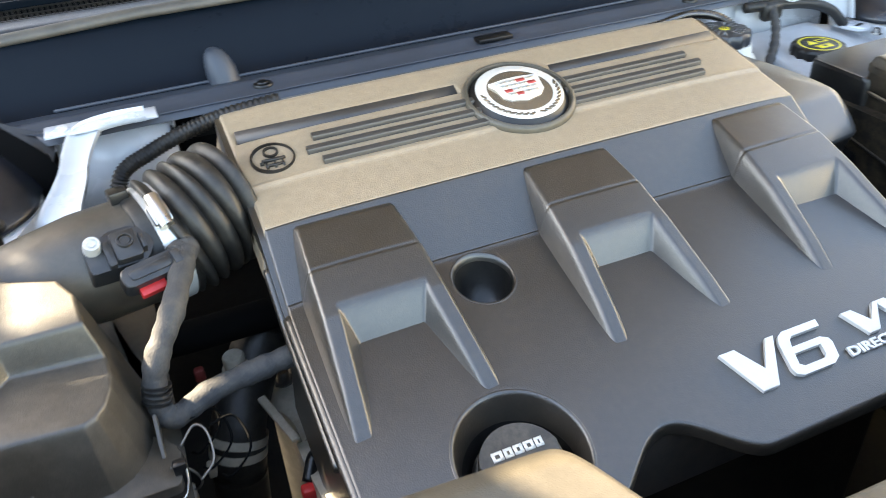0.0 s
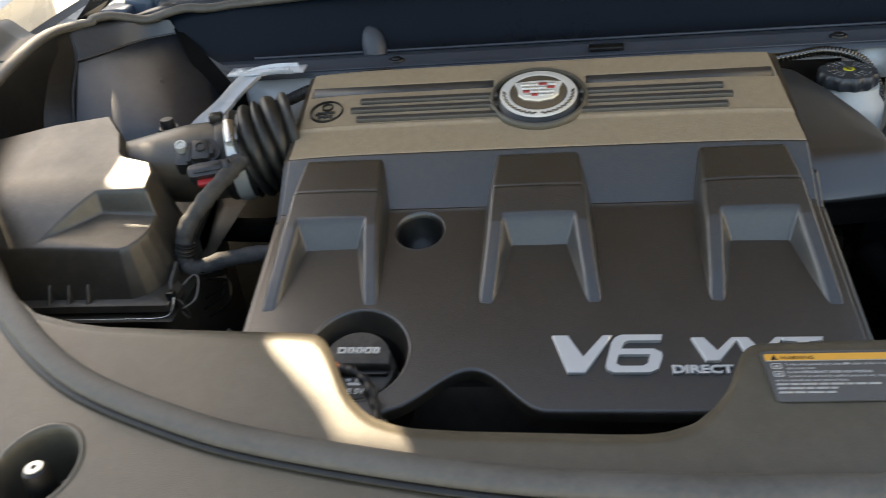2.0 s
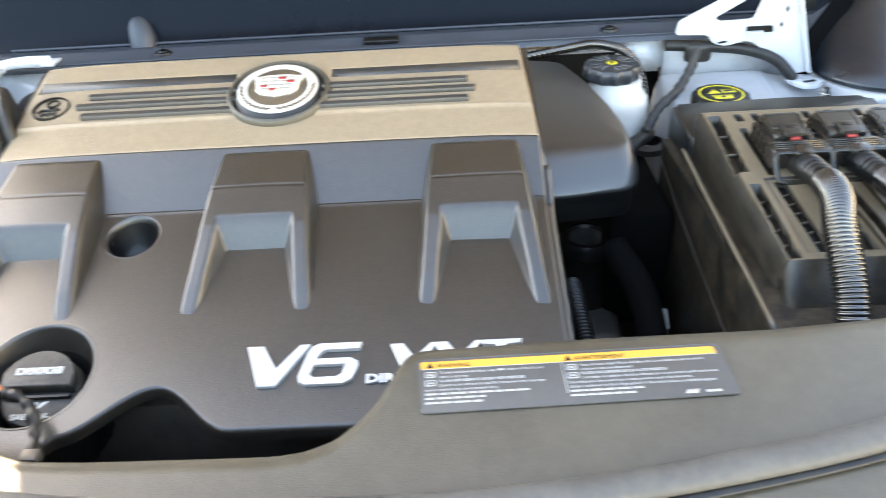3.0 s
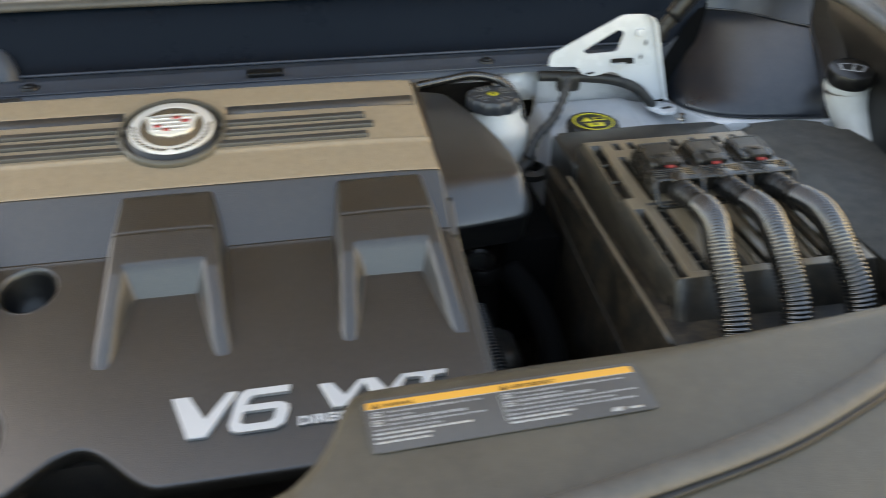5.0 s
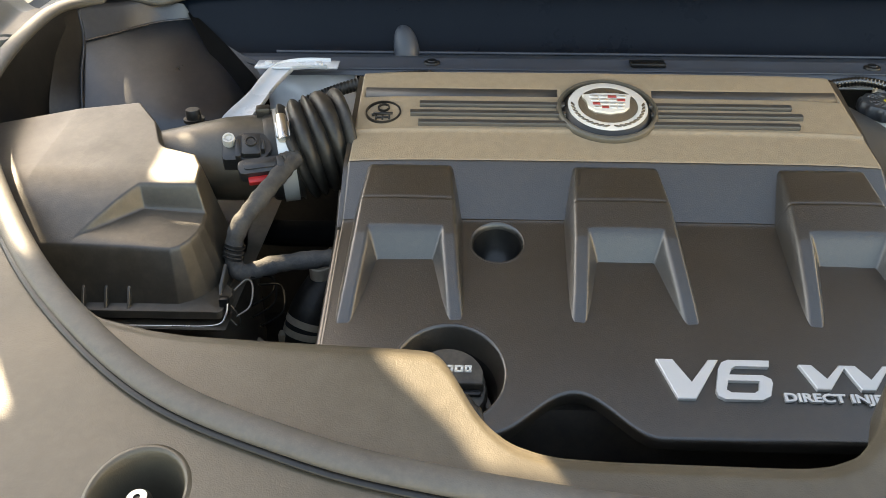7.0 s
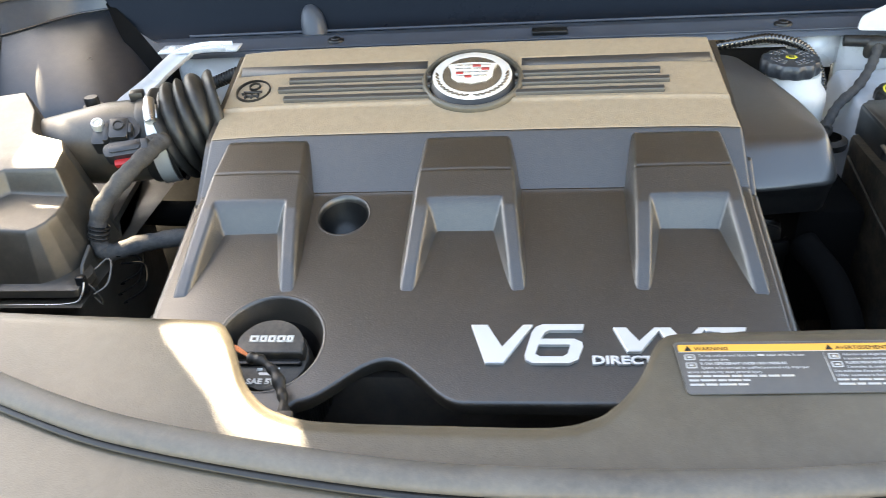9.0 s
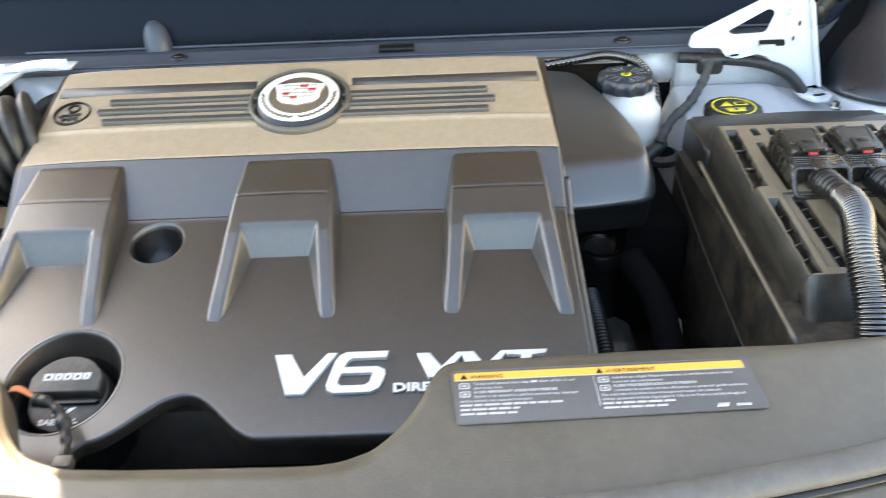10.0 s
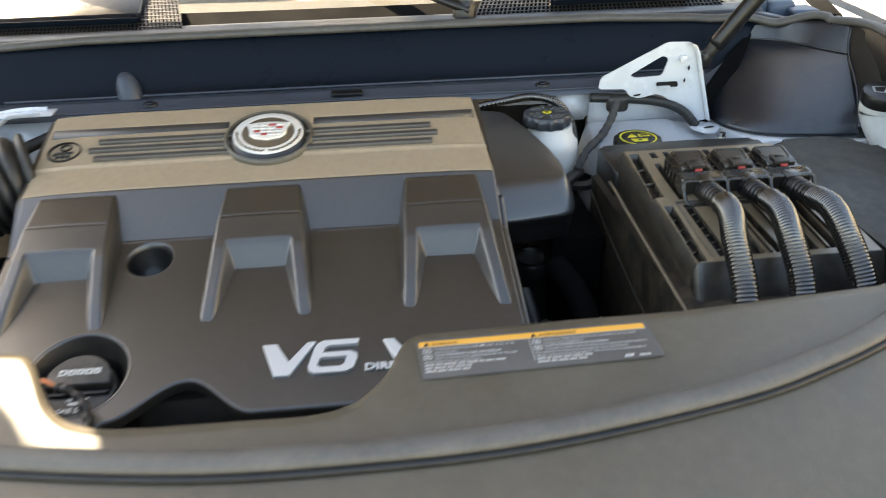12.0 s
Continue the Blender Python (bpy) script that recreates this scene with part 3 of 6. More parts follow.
    for x0 in (0.003, 0.1005):
        for yy in (y[0] - 0.0002, y[2] - 0.0002):
            pic = rounded([(x0, yy), (x0 + 0.0075, yy), (x0 + 0.0075, yy - 0.0050), (x0, yy - 0.0050)], 0.001)
            prism("pictogram", pic, 0.0007, 0.0009, PRINT, lab, "pale book pictogram", bevel=0, m=m)
            prism("pictogram_ink", [(x0 + 0.0010, yy - 0.0009), (x0 + 0.0065, yy - 0.0009), (x0 + 0.0065, yy - 0.0041), (x0 + 0.0010, yy - 0.0041)], 0.0009, 0.001, LABEL, lab, bevel=0, m=m)
            prism("pictogram_core", [(x0 + 0.0024, yy - 0.0016), (x0 + 0.0050, yy - 0.0016), (x0 + 0.0054, yy - 0.0033), (x0 + 0.0022, yy - 0.0033)], 0.001, 0.0011, PRINT, lab, bevel=0, m=m)
    prism("maker_mark", [(0.178, -0.0352), (0.186, -0.0352), (0.184, -0.0385), (0.176, -0.0385)], 0.0007, 0.0009, PRINT, lab, bevel=0, m=m)
    prism("part_code_bar", [(0.190, -0.0362), (0.200, -0.0362), (0.200, -0.0382), (0.190, -0.0382)], 0.0007, 0.0009, PRINT, lab, bevel=0, m=m)


def fenders():
    for s, side in ((-1, "passenger"), (1, "driver")):
        f = thing("fender", "glossy white painted front fender", "fender", (CX + s * 0.95, 0.1, 0.6), "fenders")
        o = np.array(OUT_HALF[6:] + [(0.93, 0.55), (0.94, 0.75)])
        c = catmull(o, 120)
        prof = [(0.0, 0.002), (0.008, 0.010), (0.02, 0.012), (0.05, 0.008), (0.09, -0.02), (0.115, -0.09), (0.125, -0.3), (0.12, -0.5)]
        slim = np.interp(c[:, 1], [-0.36, -0.31, -0.245, -0.15, -0.02, 0.1], [0.03, 0.10, 0.26, 0.48, 0.85, 1.0])  # the wing runs out beside the lamp
        X = np.stack([CX + s * (c[:, 0] + 0.004 + a * slim) for a, _ in prof])
        Y = np.stack([c[:, 1] for _ in prof])
        Z = np.stack([deck(X[0], np.minimum(c[:, 1], 0.35)) - 0.02 + 0.046 * sstep(-0.22, 0.02, c[:, 1]) + b + 0.06 * np.clip(c[:, 1] - 0.3, 0, 1) for _, b in prof])
        sheet("wing_panel", X, Y, Z, WHITE, f)
        lamp = thing("headlamp", "dark glossy headlamp below the front corner of the wing", "headlamp", (CX + s * 0.72, -0.32, 0.8), "headlamps")
        k = (c[:, 1] > -0.37) & (c[:, 1] < 0.02)
        q, w = c[k], slim[k]
        rows = [(0.118, 0.050), (0.124, 0.046), (0.150, 0.052), (0.20, 0.085), (0.235, 0.16), (0.24, 0.30)]
        X = np.stack([CX + s * (q[:, 0] + 0.004 + 0.118 * w + (a - 0.118)) for a, _ in rows])
        Y = np.stack([q[:, 1] - 0.25 * (a - 0.118) for a, _ in rows])
        Z = np.stack([deck(X[0], q[:, 1]) - b for _, b in rows])
        sheet("lens", X, Y, Z, CONDUIT, lamp, "dark glossy lens")
        tube("chrome_strip", np.stack([X[2], Y[2], Z[2] + 0.001], -1)[::3], 0.0035, CHROME, lamp, "bright strip along the lens", n=40, sides=10)
        # gutter between the wing and the seal, with the hinge
        X = np.stack([CX + s * (c[:, 0] + a) for a in (-0.075, -0.03, 0.004)])
        Y = np.stack([c[:, 1]] * 3)
        Z = np.stack([deck(X[0], np.minimum(c[:, 1], 0.35)) - d for d in (0.04, 0.045, 0.018)])
        k = c[:, 1] > 0.36
        sheet("gutter", X[:, k], Y[:, k], Z[:, k], COWL, f, "dark gutter strip")
        ledge = [(CX + s * a, b) for a, b in ((0.84, 0.43), (0.93, 0.40), (0.95, 0.78), (0.83, 0.78), (0.80, 0.56))]
        prism("inner_ledge", rounded(ledge if s > 0 else ledge[::-1], 0.02), 0.985, 1.012, WHITE, f, "white painted inner ledge", bevel=0.004)
        # black strip drawn as the dark gap beside the hinge
        gap = [(CX + s * a, b) for a, b in ((0.856, 0.546), (0.888, 0.534), (0.955, 0.74), (0.912, 0.745))]
        prism("ledge_gap", gap if s > 0 else gap[::-1], 1.0, 1.017, VOID, f, "black strip drawn as the gap beside the hinge", bevel=0.002)
        # flat black sheet, painting the shade down in the hinge recess
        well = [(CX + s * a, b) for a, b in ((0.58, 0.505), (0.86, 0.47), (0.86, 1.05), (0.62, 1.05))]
        prism("hinge_recess", well if s > 0 else well[::-1], 0.955, 0.975, VOID, f, "black sheet painting the shade in the hinge recess", bevel=0)
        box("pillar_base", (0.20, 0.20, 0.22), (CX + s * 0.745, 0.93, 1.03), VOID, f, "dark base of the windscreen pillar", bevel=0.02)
        hinge = box("hinge_plate", (0.060, 0.11, 0.06), (CX + s * 0.770, 0.60, 1.012), HINGE_SHADED, f, "white hood hinge, its blue-grey shade put into the colour", bevel=0.012, turn=Matrix.Rotation(s * 0.2, 4, "Z"), segments=3)
        box("hinge_arm", (0.024, 0.20, 0.06), (CX + s * 0.735, 0.64, 1.045), HINGE_SHADED, hinge, bevel=0.008, segments=3)
        box("hinge_foot", (0.05, 0.05, 0.022), (CX + s * 0.812, 0.545, 1.02), HINGE_SHADED, hinge, bevel=0.006, segments=3)
        lathe("bolt", [(0, 0.008), (0.008, 0.008), (0.009, 0.0), (0.013, 0.0), (0.013, -0.003)], (CX + s * 0.86, 0.50, 1.014), STEEL, hinge, sides=6)


def inner_walls():
    """Dark liner below the seal on both sides, the bay's floor and its front."""
    c = both_sides(SEAL_HALF, 500)
    for s in (-1, 1):
        k = (c[:, 1] > -0.20) & (c[:, 1] < 0.44) & (np.sign(c[:, 0] - CX) == s) & (np.abs(c[:, 0] - CX) > 0.58)
        p = c[k]
        drop = [(0.006, 0.0), (0.012, 0.02), (0.012, 0.10), (0.012, 0.22), (0.02, 0.42)]
        inx = -s
        X = np.stack([p[:, 0] + inx * a for a, _ in drop])
        Y = np.stack([np.minimum(p[:, 1], 0.47) for _ in drop])
        Z = np.stack([deck(p[:, 0], p[:, 1]) - b for _, b in drop])
        ob = sheet("wall_east" if s > 0 else "wall_west", X, Y, Z, BLACK)
        tagged(ob, "black plastic inner wing liner of the engine bay", "liner", kind="structure")
    bm = bmesh.new()
    bmesh.ops.create_cube(bm, size=1)
    bm.transform(Matrix.Translation((CX, 0.02, 0.45)) @ Matrix.Diagonal((1.7, 0.95, 0.04, 1)))
    tagged(part("floor", bm, BLACK, smooth=False), "dark undertray below the engine", "undertray", kind="structure")
    bm = bmesh.new()
    bmesh.ops.create_cube(bm, size=1)
    bm.transform(Matrix.Translation((CX, -0.36, 0.66)) @ Matrix.Diagonal((1.3, 0.04, 0.4, 1)))
    tagged(part("wall_south", bm, BLACK, smooth=False), "dark radiator core behind the shroud", "radiator", kind="structure")
    bm = bmesh.new()
    bmesh.ops.create_cube(bm, size=1)
    bm.transform(Matrix.Translation((CX, 0.46, 0.69)) @ Matrix.Diagonal((1.7, 0.03, 0.44, 1)))
    tagged(part("wall_bulkhead", bm, BLACK, smooth=False), "dark bulkhead at the rear of the bay", "bulkhead", kind="structure")


def cowl():
    cw = thing("cowl", "dark plastic cowl panel below the windscreen", "cowl", (CX, 0.45, 0.95))
    prof = np.array([(0.368, 0.949), (0.370, 0.954), (0.376, 0.957), (0.40, 0.957), (0.404, 0.962), (0.418, 0.962), (0.424, 0.958), (0.438, 0.958),
                     (0.449, 0.966), (0.458, 0.978), (0.469, 0.997), (0.480, 1.014), (0.490, 1.026), (0.499, 1.0345), (0.505, 1.0395), (0.515, 1.041), (0.56, 1.040), (0.585, 1.036)])
    x = np.linspace(CX - 0.72, CX + 0.72, 140)
    X = np.repeat(x[None], len(prof), 0)
    bow = np.clip(0.006 * (1 - ((x - CX) / 0.64) ** 2), 0, 1)
    Y = prof[:, :1] + bow[None] * 0.6
    # the ends sweep back behind the tower covers
    Y = np.maximum(Y, np.interp(np.abs(x - CX), [0.56, 0.575, 0.63, 0.70], [0.30, 0.385, 0.430, 0.484])[None])
    Z = np.interp(Y - bow[None] * 0.6, prof[:, 0], prof[:, 1])
    sheet("ledge", X[:8], Y[:8], Z[:8], CONE, cw, "blue-grey ledge along the foot of the panel")
    sheet("panel", X[7:14], Y[7:14], Z[7:14], COWL, cw)
    sheet("lip", X[13:], Y[13:], Z[13:], COWL_LIP, cw, "scuffed paler upper lip")
    mid = np.abs(x - CX) < 0.555
    tube("ledge_bead", np.stack([x[mid], 0.4385 + bow[mid] * 0.6, np.full(mid.sum(), 0.9605)], -1), 0.0022, CONE, cw, sides=8, smooth_path=False)
    tube("edge_bead", np.stack([x[mid], 0.3745 + bow[mid] * 0.6, np.full(mid.sum(), 0.9570)], -1), 0.0016, CONE, cw, sides=8, smooth_path=False)
    # fin-shaped bump over the wiper pivot
    for xx in (-0.244,):
        n, rr = 24, 0.0190
        a = np.linspace(0, 2 * np.pi, 32)
        t = np.linspace(0, 1, n)[:, None]
        rad = rr * np.sqrt(np.clip(1 - t ** 2.6, 0, 1))
        X = xx - 0.006 * t ** 1.5 + rad * np.cos(a)[None]
        Y = 0.440 + 0.012 * t + rad * np.sin(a)[None] * 1.1
        Z = 0.958 + 0.040 * t + 0 * a[None]
        sheet("bump", X, Y, Z, CONE, cw, "thumb-shaped bump")
    for xx in (-0.20, 0.43):
        lathe("push_clip", [(0, 0.004), (0.006, 0.0035), (0.007, 0.002), (0.011, 0.0015), (0.012, 0.0), (0.012, -0.003)], (xx - 0.005, 0.402, 0.959), BLACK, cw, sides=20)
    box("drain_block", (0.05, 0.02, 0.006), (0.105, 0.40, 0.961), BLACK, cw, bevel=0.002)
    # white inner body panel under the flange
    for x0, x1, z0 in ((-0.445, -0.318, 0.84), (0.36, 0.434, 0.934), (0.436, 0.500, 0.900), (0.502, 0.675, 0.86)):
        bm = bmesh.new()
        bmesh.ops.create_cube(bm, size=1)
        bm.transform(Matrix.Translation(((x0 + x1) / 2, 0.395, (0.953 + z0) / 2)) @ Matrix.Diagonal((x1 - x0, 0.03, 0.953 - z0, 1)))
        bmesh.ops.bevel(bm, geom=list(bm.edges), offset=0.006, segments=2, affect="EDGES")
        part("body_rail", bm, WHITE, cw, "white painted body rail under the panel")


def windscreen_base():
    ws = thing("windscreen", "raked windscreen glass above the cowl", "windscreen", (CX, 0.6, 1.05))
    a = radians(30)
    n = 30
    x = np.linspace(-0.62, 0.85, n)
    t = np.linspace(0, 0.9, 12)[:, None]
    X = np.repeat(x[None], 12, 0)
    bow = 0.05 * (((x - CX) / 0.74) ** 2)
    Y = 0.585 + t * math.cos(a) + bow[None]
    Z = 1.03 + t * math.sin(a) + 0 * x[None]
    g = sheet("pane", X, Y, Z, GLASS, ws)
    g.visible_shadow = False
    edge = np.array([0.0, 0.035])[:, None]
    sheet("border_band", np.repeat(x[None], 2, 0), 0.585 + edge * math.cos(a) + bow[None], 1.032 + edge * math.sin(a) + 0 * x[None], VOID, ws, "black printed border")
    dash = thing("dashboard", "tan vinyl dashboard top behind the windscreen", "dashboard", (CX, 0.9, 0.95))
    X = np.repeat(x[None], 6, 0)
    yy = np.array([0.60, 0.63, 0.70, 0.76, 0.79, 0.80])[:, None]
    zz = np.array([0.96, 0.980, 0.985, 0.985, 0.975, 0.7])[:, None]
    sheet("dash_top", X, yy + bow[None], zz + 0 * x[None], DASH, dash)
    for sx in (-0.31, 0.52):
        seat = thing("front_seat", "cream leather front seat inside the car", "seat", (sx, 1.5, 0.5), "front seats")
        box("backrest", (0.56, 0.16, 0.75), (sx, 1.62, 0.88), LEATHER, seat, bevel=0.06, segments=4, taper=0.9)
        box("cushion", (0.56, 0.5, 0.16), (sx, 1.36, 0.52), LEATHER, seat, bevel=0.05, segments=4)
        box("base", (0.4, 0.4, 0.45), (sx, 1.4, 0.222), VOID, seat, bevel=0.02)
        box("headrest", (0.28, 0.10, 0.17), (sx, 1.63, 1.36), LEATHER, seat, bevel=0.04, segments=4)
    # mesh intake grilles on both sides
    for s, x0, x1, b0, b1 in ((1, 0.33, 0.78, 0.395, 0.775), (-1, -0.55, -0.165, -0.55, -0.205)):
        gr = thing("cowl_grille", "black mesh air intake grille below the windscreen", "grille", ((x0 + x1) / 2, 0.57, 1.05), "cowl grilles")
        y0, y1 = 0.535, 0.72
        za = lambda y: 1.043 + 0.30 * (y - 0.535)  # noqa: E731
        # solid black sheet below the bars, painting the dark of the opening
        prism("frame", [(x0, y0), (x1, y0), (b1, y1), (b0, y1)], -0.012, -0.008, VOID, gr, bevel=0, m=frame_on((0, 0, za(0)), (1, 0, 0), (0, 1, 0.30)) @ Matrix.Diagonal((1, 1.044, 1, 1)))
        bars_v, bars_f = [], []

        def bar(p, q, w):
            p, q = Vector(p), Vector(q)
            d = (q - p).normalized()
            side = d.cross(Vector((0, -0.287, 0.958))) * w
            up = Vector((0, -0.287, 0.958)) * w * 1.4
            k = len(bars_v)
            for e in (p, q):
                for off in (side, side + up, -side + up, -side):
                    bars_v.append(e + off)
            for a_, b_ in ((0, 1), (1, 2), (2, 3)):
                bars_f.append((k + a_, k + b_, k + 4 + b_, k + 4 + a_))
        m_ = 58
        for i in range(m_ + 1):
            u = i / m_
            xa, xb = x0 + (x1 - x0) * u, b0 + (b1 - b0) * u
            bar((xa, y0, za(y0) - 0.008), (xb, y1, za(y1) - 0.008), 0.0011)
        for j in range(17):
            v_ = j / 16
            y = y0 + (y1 - y0) * v_
            bar((x0 + (b0 - x0) * v_, y, za(y) - 0.0075), (x1 + (b1 - x1) * v_, y, za(y) - 0.0075), 0.0011)
        tagged(part_np("mesh", bars_v, bars_f, BLACK, gr, smooth=False), kind="stuff")
        mid = 0.60 if s > 0 else -0.37
        prism("raised_panel", rounded([(mid - 0.13, 0.57), (mid + 0.13, 0.57), (mid + 0.12, 0.71), (mid - 0.11, 0.71)], 0.015), -0.006, 0.004, COWL, gr, "smooth raised panel", bevel=0.003,
              m=frame_on((0, 0, za(0)), (1, 0, 0), (0, 1, 0.30)) @ Matrix.Diagonal((1, 1.044, 1, 1)))
    wp = thing("wiper_arm", "black windscreen wiper arm", "wiper", (0.33, 0.6, 1.07))
    tube("arm", [(0.325, 0.545, 1.052), (0.27, 0.565, 1.072), (0.16, 0.66, 1.108), (0.0, 0.76, 1.13), (-0.25, 0.82, 1.14)], lambda u: 0.019 - 0.008 * u, BLACK, wp, n=50, flat=0.55)
    lathe("pivot_cap", [(0, 0.02), (0.014, 0.018), (0.02, 0.006), (0.021, -0.01), (0, -0.01)], (0.315, 0.55, 1.05), BLACK, wp, sides=28)


def hood():
    hd = thing("hood", "open white hood with tan underside lining", "hood", (CX, 0.56, 1.08))
    x0, x1 = -0.685, 0.915
    a = radians(62)
    up = Vector((0, -math.cos(a), math.sin(a)))
    o = Vector((0, 0.60, 1.10))
    m = frame_on(o, (1, 0, 0), up)
    shape = [(x0, 0.0), (x1, 0.0), (x1, 0.85), (CX + 0.5, 1.1), (CX - 0.5, 1.1), (x0, 0.85)]
    prism("skin", shape[::-1], -0.028, -0.008, WHITE, hd, "white painted skin", bevel=0.004, m=m)
    prism("lining", [(CX + (x - CX) * 0.96, 0.02 + y * 0.96) for x, y in shape[::-1]], -0.008, 0.002, HOOD_LINER, hd, "tan insulating lining", bevel=0, m=m)


front = front_shroud()
warning_label(front)
weatherstrip()
fenders()
inner_walls()
cowl()
windscreen_base()
hood()


# ---------------------------------------------------------------- engine cover
PLATE_SLOPE = 0.28


def cover_profile(y):
    """Height of the cover along the car, without the bosses."""
    ys = [-0.30, -0.167, 0.002, 0.062, 0.1105, 0.1125, 0.222, 0.226, 0.24]
    zs = [0.845, 0.880, 0.9235, 0.9655, 0.9765, 0.9785, 1.006, 1.0055, 1.0]
    z = 0
    for d in np.linspace(-0.003, 0.003, 7):
        z = z + np.interp(y + d, ys, zs)
    return z / 7 + 0.001 * np.exp(-((y - 0.1135) / 0.0018) ** 2)


def cover_front(x):
    b = np.clip(np.abs(x + 0.0535) / np.where(x < -0.0535, 0.078, 0.068), 0, 1)
    y = -0.238 + 0.0415 * (0.5 + 0.5 * np.cos(np.pi * b)) ** 1.0
    return y - 0.03 * sstep(-0.125, -0.16, x)


def boss_height(x, y, xc):
    top = np.interp(y, [-0.16, -0.127, -0.10, -0.042, 0.0, 0.05, 0.07], [0.872, 0.889, 0.9055, 0.9345, 0.9505, 0.9625, 0.967])
    top = top + 0.0012 * np.cos((x - xc) / 0.046 * 1.2)
    w = np.interp(y, [-0.13, 0.0, 0.06], [0.0545, 0.0505, 0.0390])
    side = cover_profile(y) - 0.006 + (w + 0.0075 - np.abs(x - xc)) * 4.0
    h = smin(top, side, 0.017)
    # rear end and rounded toes
    h = smin(h, cover_profile(y) + (0.058 - y) * 1.8, 0.013)
    toe = (y + 0.131) * 2.2 + cover_profile(y) - 0.002
    h = smin(h, toe, 0.010)
    # the pocket between the legs
    wi = np.interp(y, [-0.125, -0.05, -0.035], [0.0450, 0.0370, 0.0360])
    wall = top - 0.001 - (-0.036 - y) * 1.4
    inner = top - 0.001 - (wi - np.abs(x - xc)) * 2.2
    h = smin(h, smax(wall, inner, 0.004), 0.005)
    # parting groove across the boss
    h = h - 0.0012 * np.exp(-((y - 0.0 - 0.0015) / 0.0011) ** 2)
    return h


def engine_cover():
    ec = thing("engine_cover", "dark grey-brown moulded plastic engine cover with silver lettering", "engine cover", (0.005, 0.0, 0.86))
    nc, nr = 340, 270
    u = np.linspace(0, 1, nc)[None]
    v = np.linspace(0, 1, nr)[:, None]

    def surface(X, Y, holes=True):
        Z = cover_profile(Y) - 0.003 * np.clip(np.abs(X - 0.006) / 0.285, 0, 1) ** 8
        Z = Z + 0.0008 * (1 - (np.abs(X - 0.006) / 0.285) ** 2) * sstep(-0.05, 0.05, Y)
        # strip groove behind the ribs
        inside = np.maximum(sstep(-0.276, -0.273, X) * sstep(-0.044, -0.047, X), sstep(0.062, 0.065, X) * sstep(0.281, 0.278, X))
        depth = np.interp(Y, [0.1745, 0.1765, 0.189, 0.1915], [0.0, 0.0062, 0.0012, 0.0])
        Z = Z - depth * inside
        if not holes:
            return Z
        # dipstick dimple
        d = np.hypot(X + 0.1203, Y + 0.0262)
        Z = np.where((d < 0.0262) & (Y < 0.0035), Z - 0.07, Z)
        # oil filler well
        d = np.hypot(X + 0.1655, Y + 0.1795)
        Z = np.where(d < 0.0492, Z - 0.07, Z)
        return Z

    xl = -0.279

    def lay(y0, y1, name, mat, rows, skirt, lab=""):
        vv = np.linspace(0, 1, rows)[:, None]
        ya = y0 if np.ndim(y0) else np.full((1, nc), y0)
        yb = y1 if np.ndim(y1) else np.full((1, nc), y1)
        Y = ya * (1 - vv) + yb * vv
        xr = np.interp(Y, [0.0, 0.22], [0.2915, 0.2815])
        X = xl - 0.003 * sstep(0.1, -0.05, Y) + u * (xr - xl)
        return sheet(name, X, Y, surface(X, Y), mat, ec, lab, skirt=skirt, lean=0.010 if name == "upper_panel" else 0.001)

    X0 = xl + u * (0.2915 - xl)
    lay(cover_front(X0), 0.0045, "lower_plate", COVER, 150, 0.013)
    for s, x in ((-1, -0.2838), (1, 0.2933)):
        ys = np.linspace(float(cover_front(np.array(x))), 0.0045, 30)
        drop = np.array([0.008, 0.06, 0.112])[:, None]
        sheet("side_panel", x + s * 0.07 * drop + 0 * ys, np.repeat(ys[None], 3, 0), cover_profile(ys)[None] - drop, COVER, ec, "upright side of the cover")
    lay(0.0043, 0.0618, "front_face", COVER, 50, 0.04)
    lay(0.0620, 0.227, "upper_panel", COVER_TOP, 120, 0.04, "bronze grained upper panel")
    # bosses over the intake runners
    for xc in (-0.2125, 0.0055, 0.2215):
        x = np.linspace(xc - 0.066, xc + 0.066, 110)
        y = np.linspace(-0.140, 0.075, 150)
        X, Y = np.meshgrid(x, y)
        Z = boss_height(X, Y, xc)
        keep = (Z > surface(X, Y) - 0.004) & (np.hypot(X + 0.1655, Y + 0.1795) > 0.0520)
        vert = np.stack([X, Y, np.maximum(Z, surface(X, Y) - 0.006)], -1).reshape(-1, 3)
        f = grid_faces(150, 110)
        f = f[keep.reshape(-1)[f].any(1)]
        used, inv = np.unique(f, return_inverse=True)
        part_np("runner_boss", vert[used], inv.reshape(-1, 4), COVER, ec, "raised runner boss with a pocket")
    # rounded rails along the edges of the lower plate
    for s, x in ((-1, -0.2825), (1, 0.2915)):
        ys = np.linspace(-0.215, -0.002, 40)
        tube("edge_rail", np.stack([np.full(40, x), ys, cover_profile(ys) - 0.0098], -1), 0.0056, COVER, ec, "rounded rail along the edge", sides=14, smooth_path=False)
        ys = np.linspace(-0.130, 0.045, 40)
        tube("edge_bead", np.stack([np.full(40, x + s * 0.004), ys, cover_profile(ys) - 0.020], -1), 0.0040, COVER, ec, sides=10, smooth_path=False)
    # side rims of the upper panel
    for s, x in ((-1, -0.283), (1, 0.2885)):
        ys = np.linspace(-0.004, 0.226, 24)
        outline = [(y, float(cover_profile(y)) - 0.006) for y in ys] + [(y, float(cover_profile(y)) - 0.034 + 0.012 * (y < 0.01)) for y in ys[::-1]]
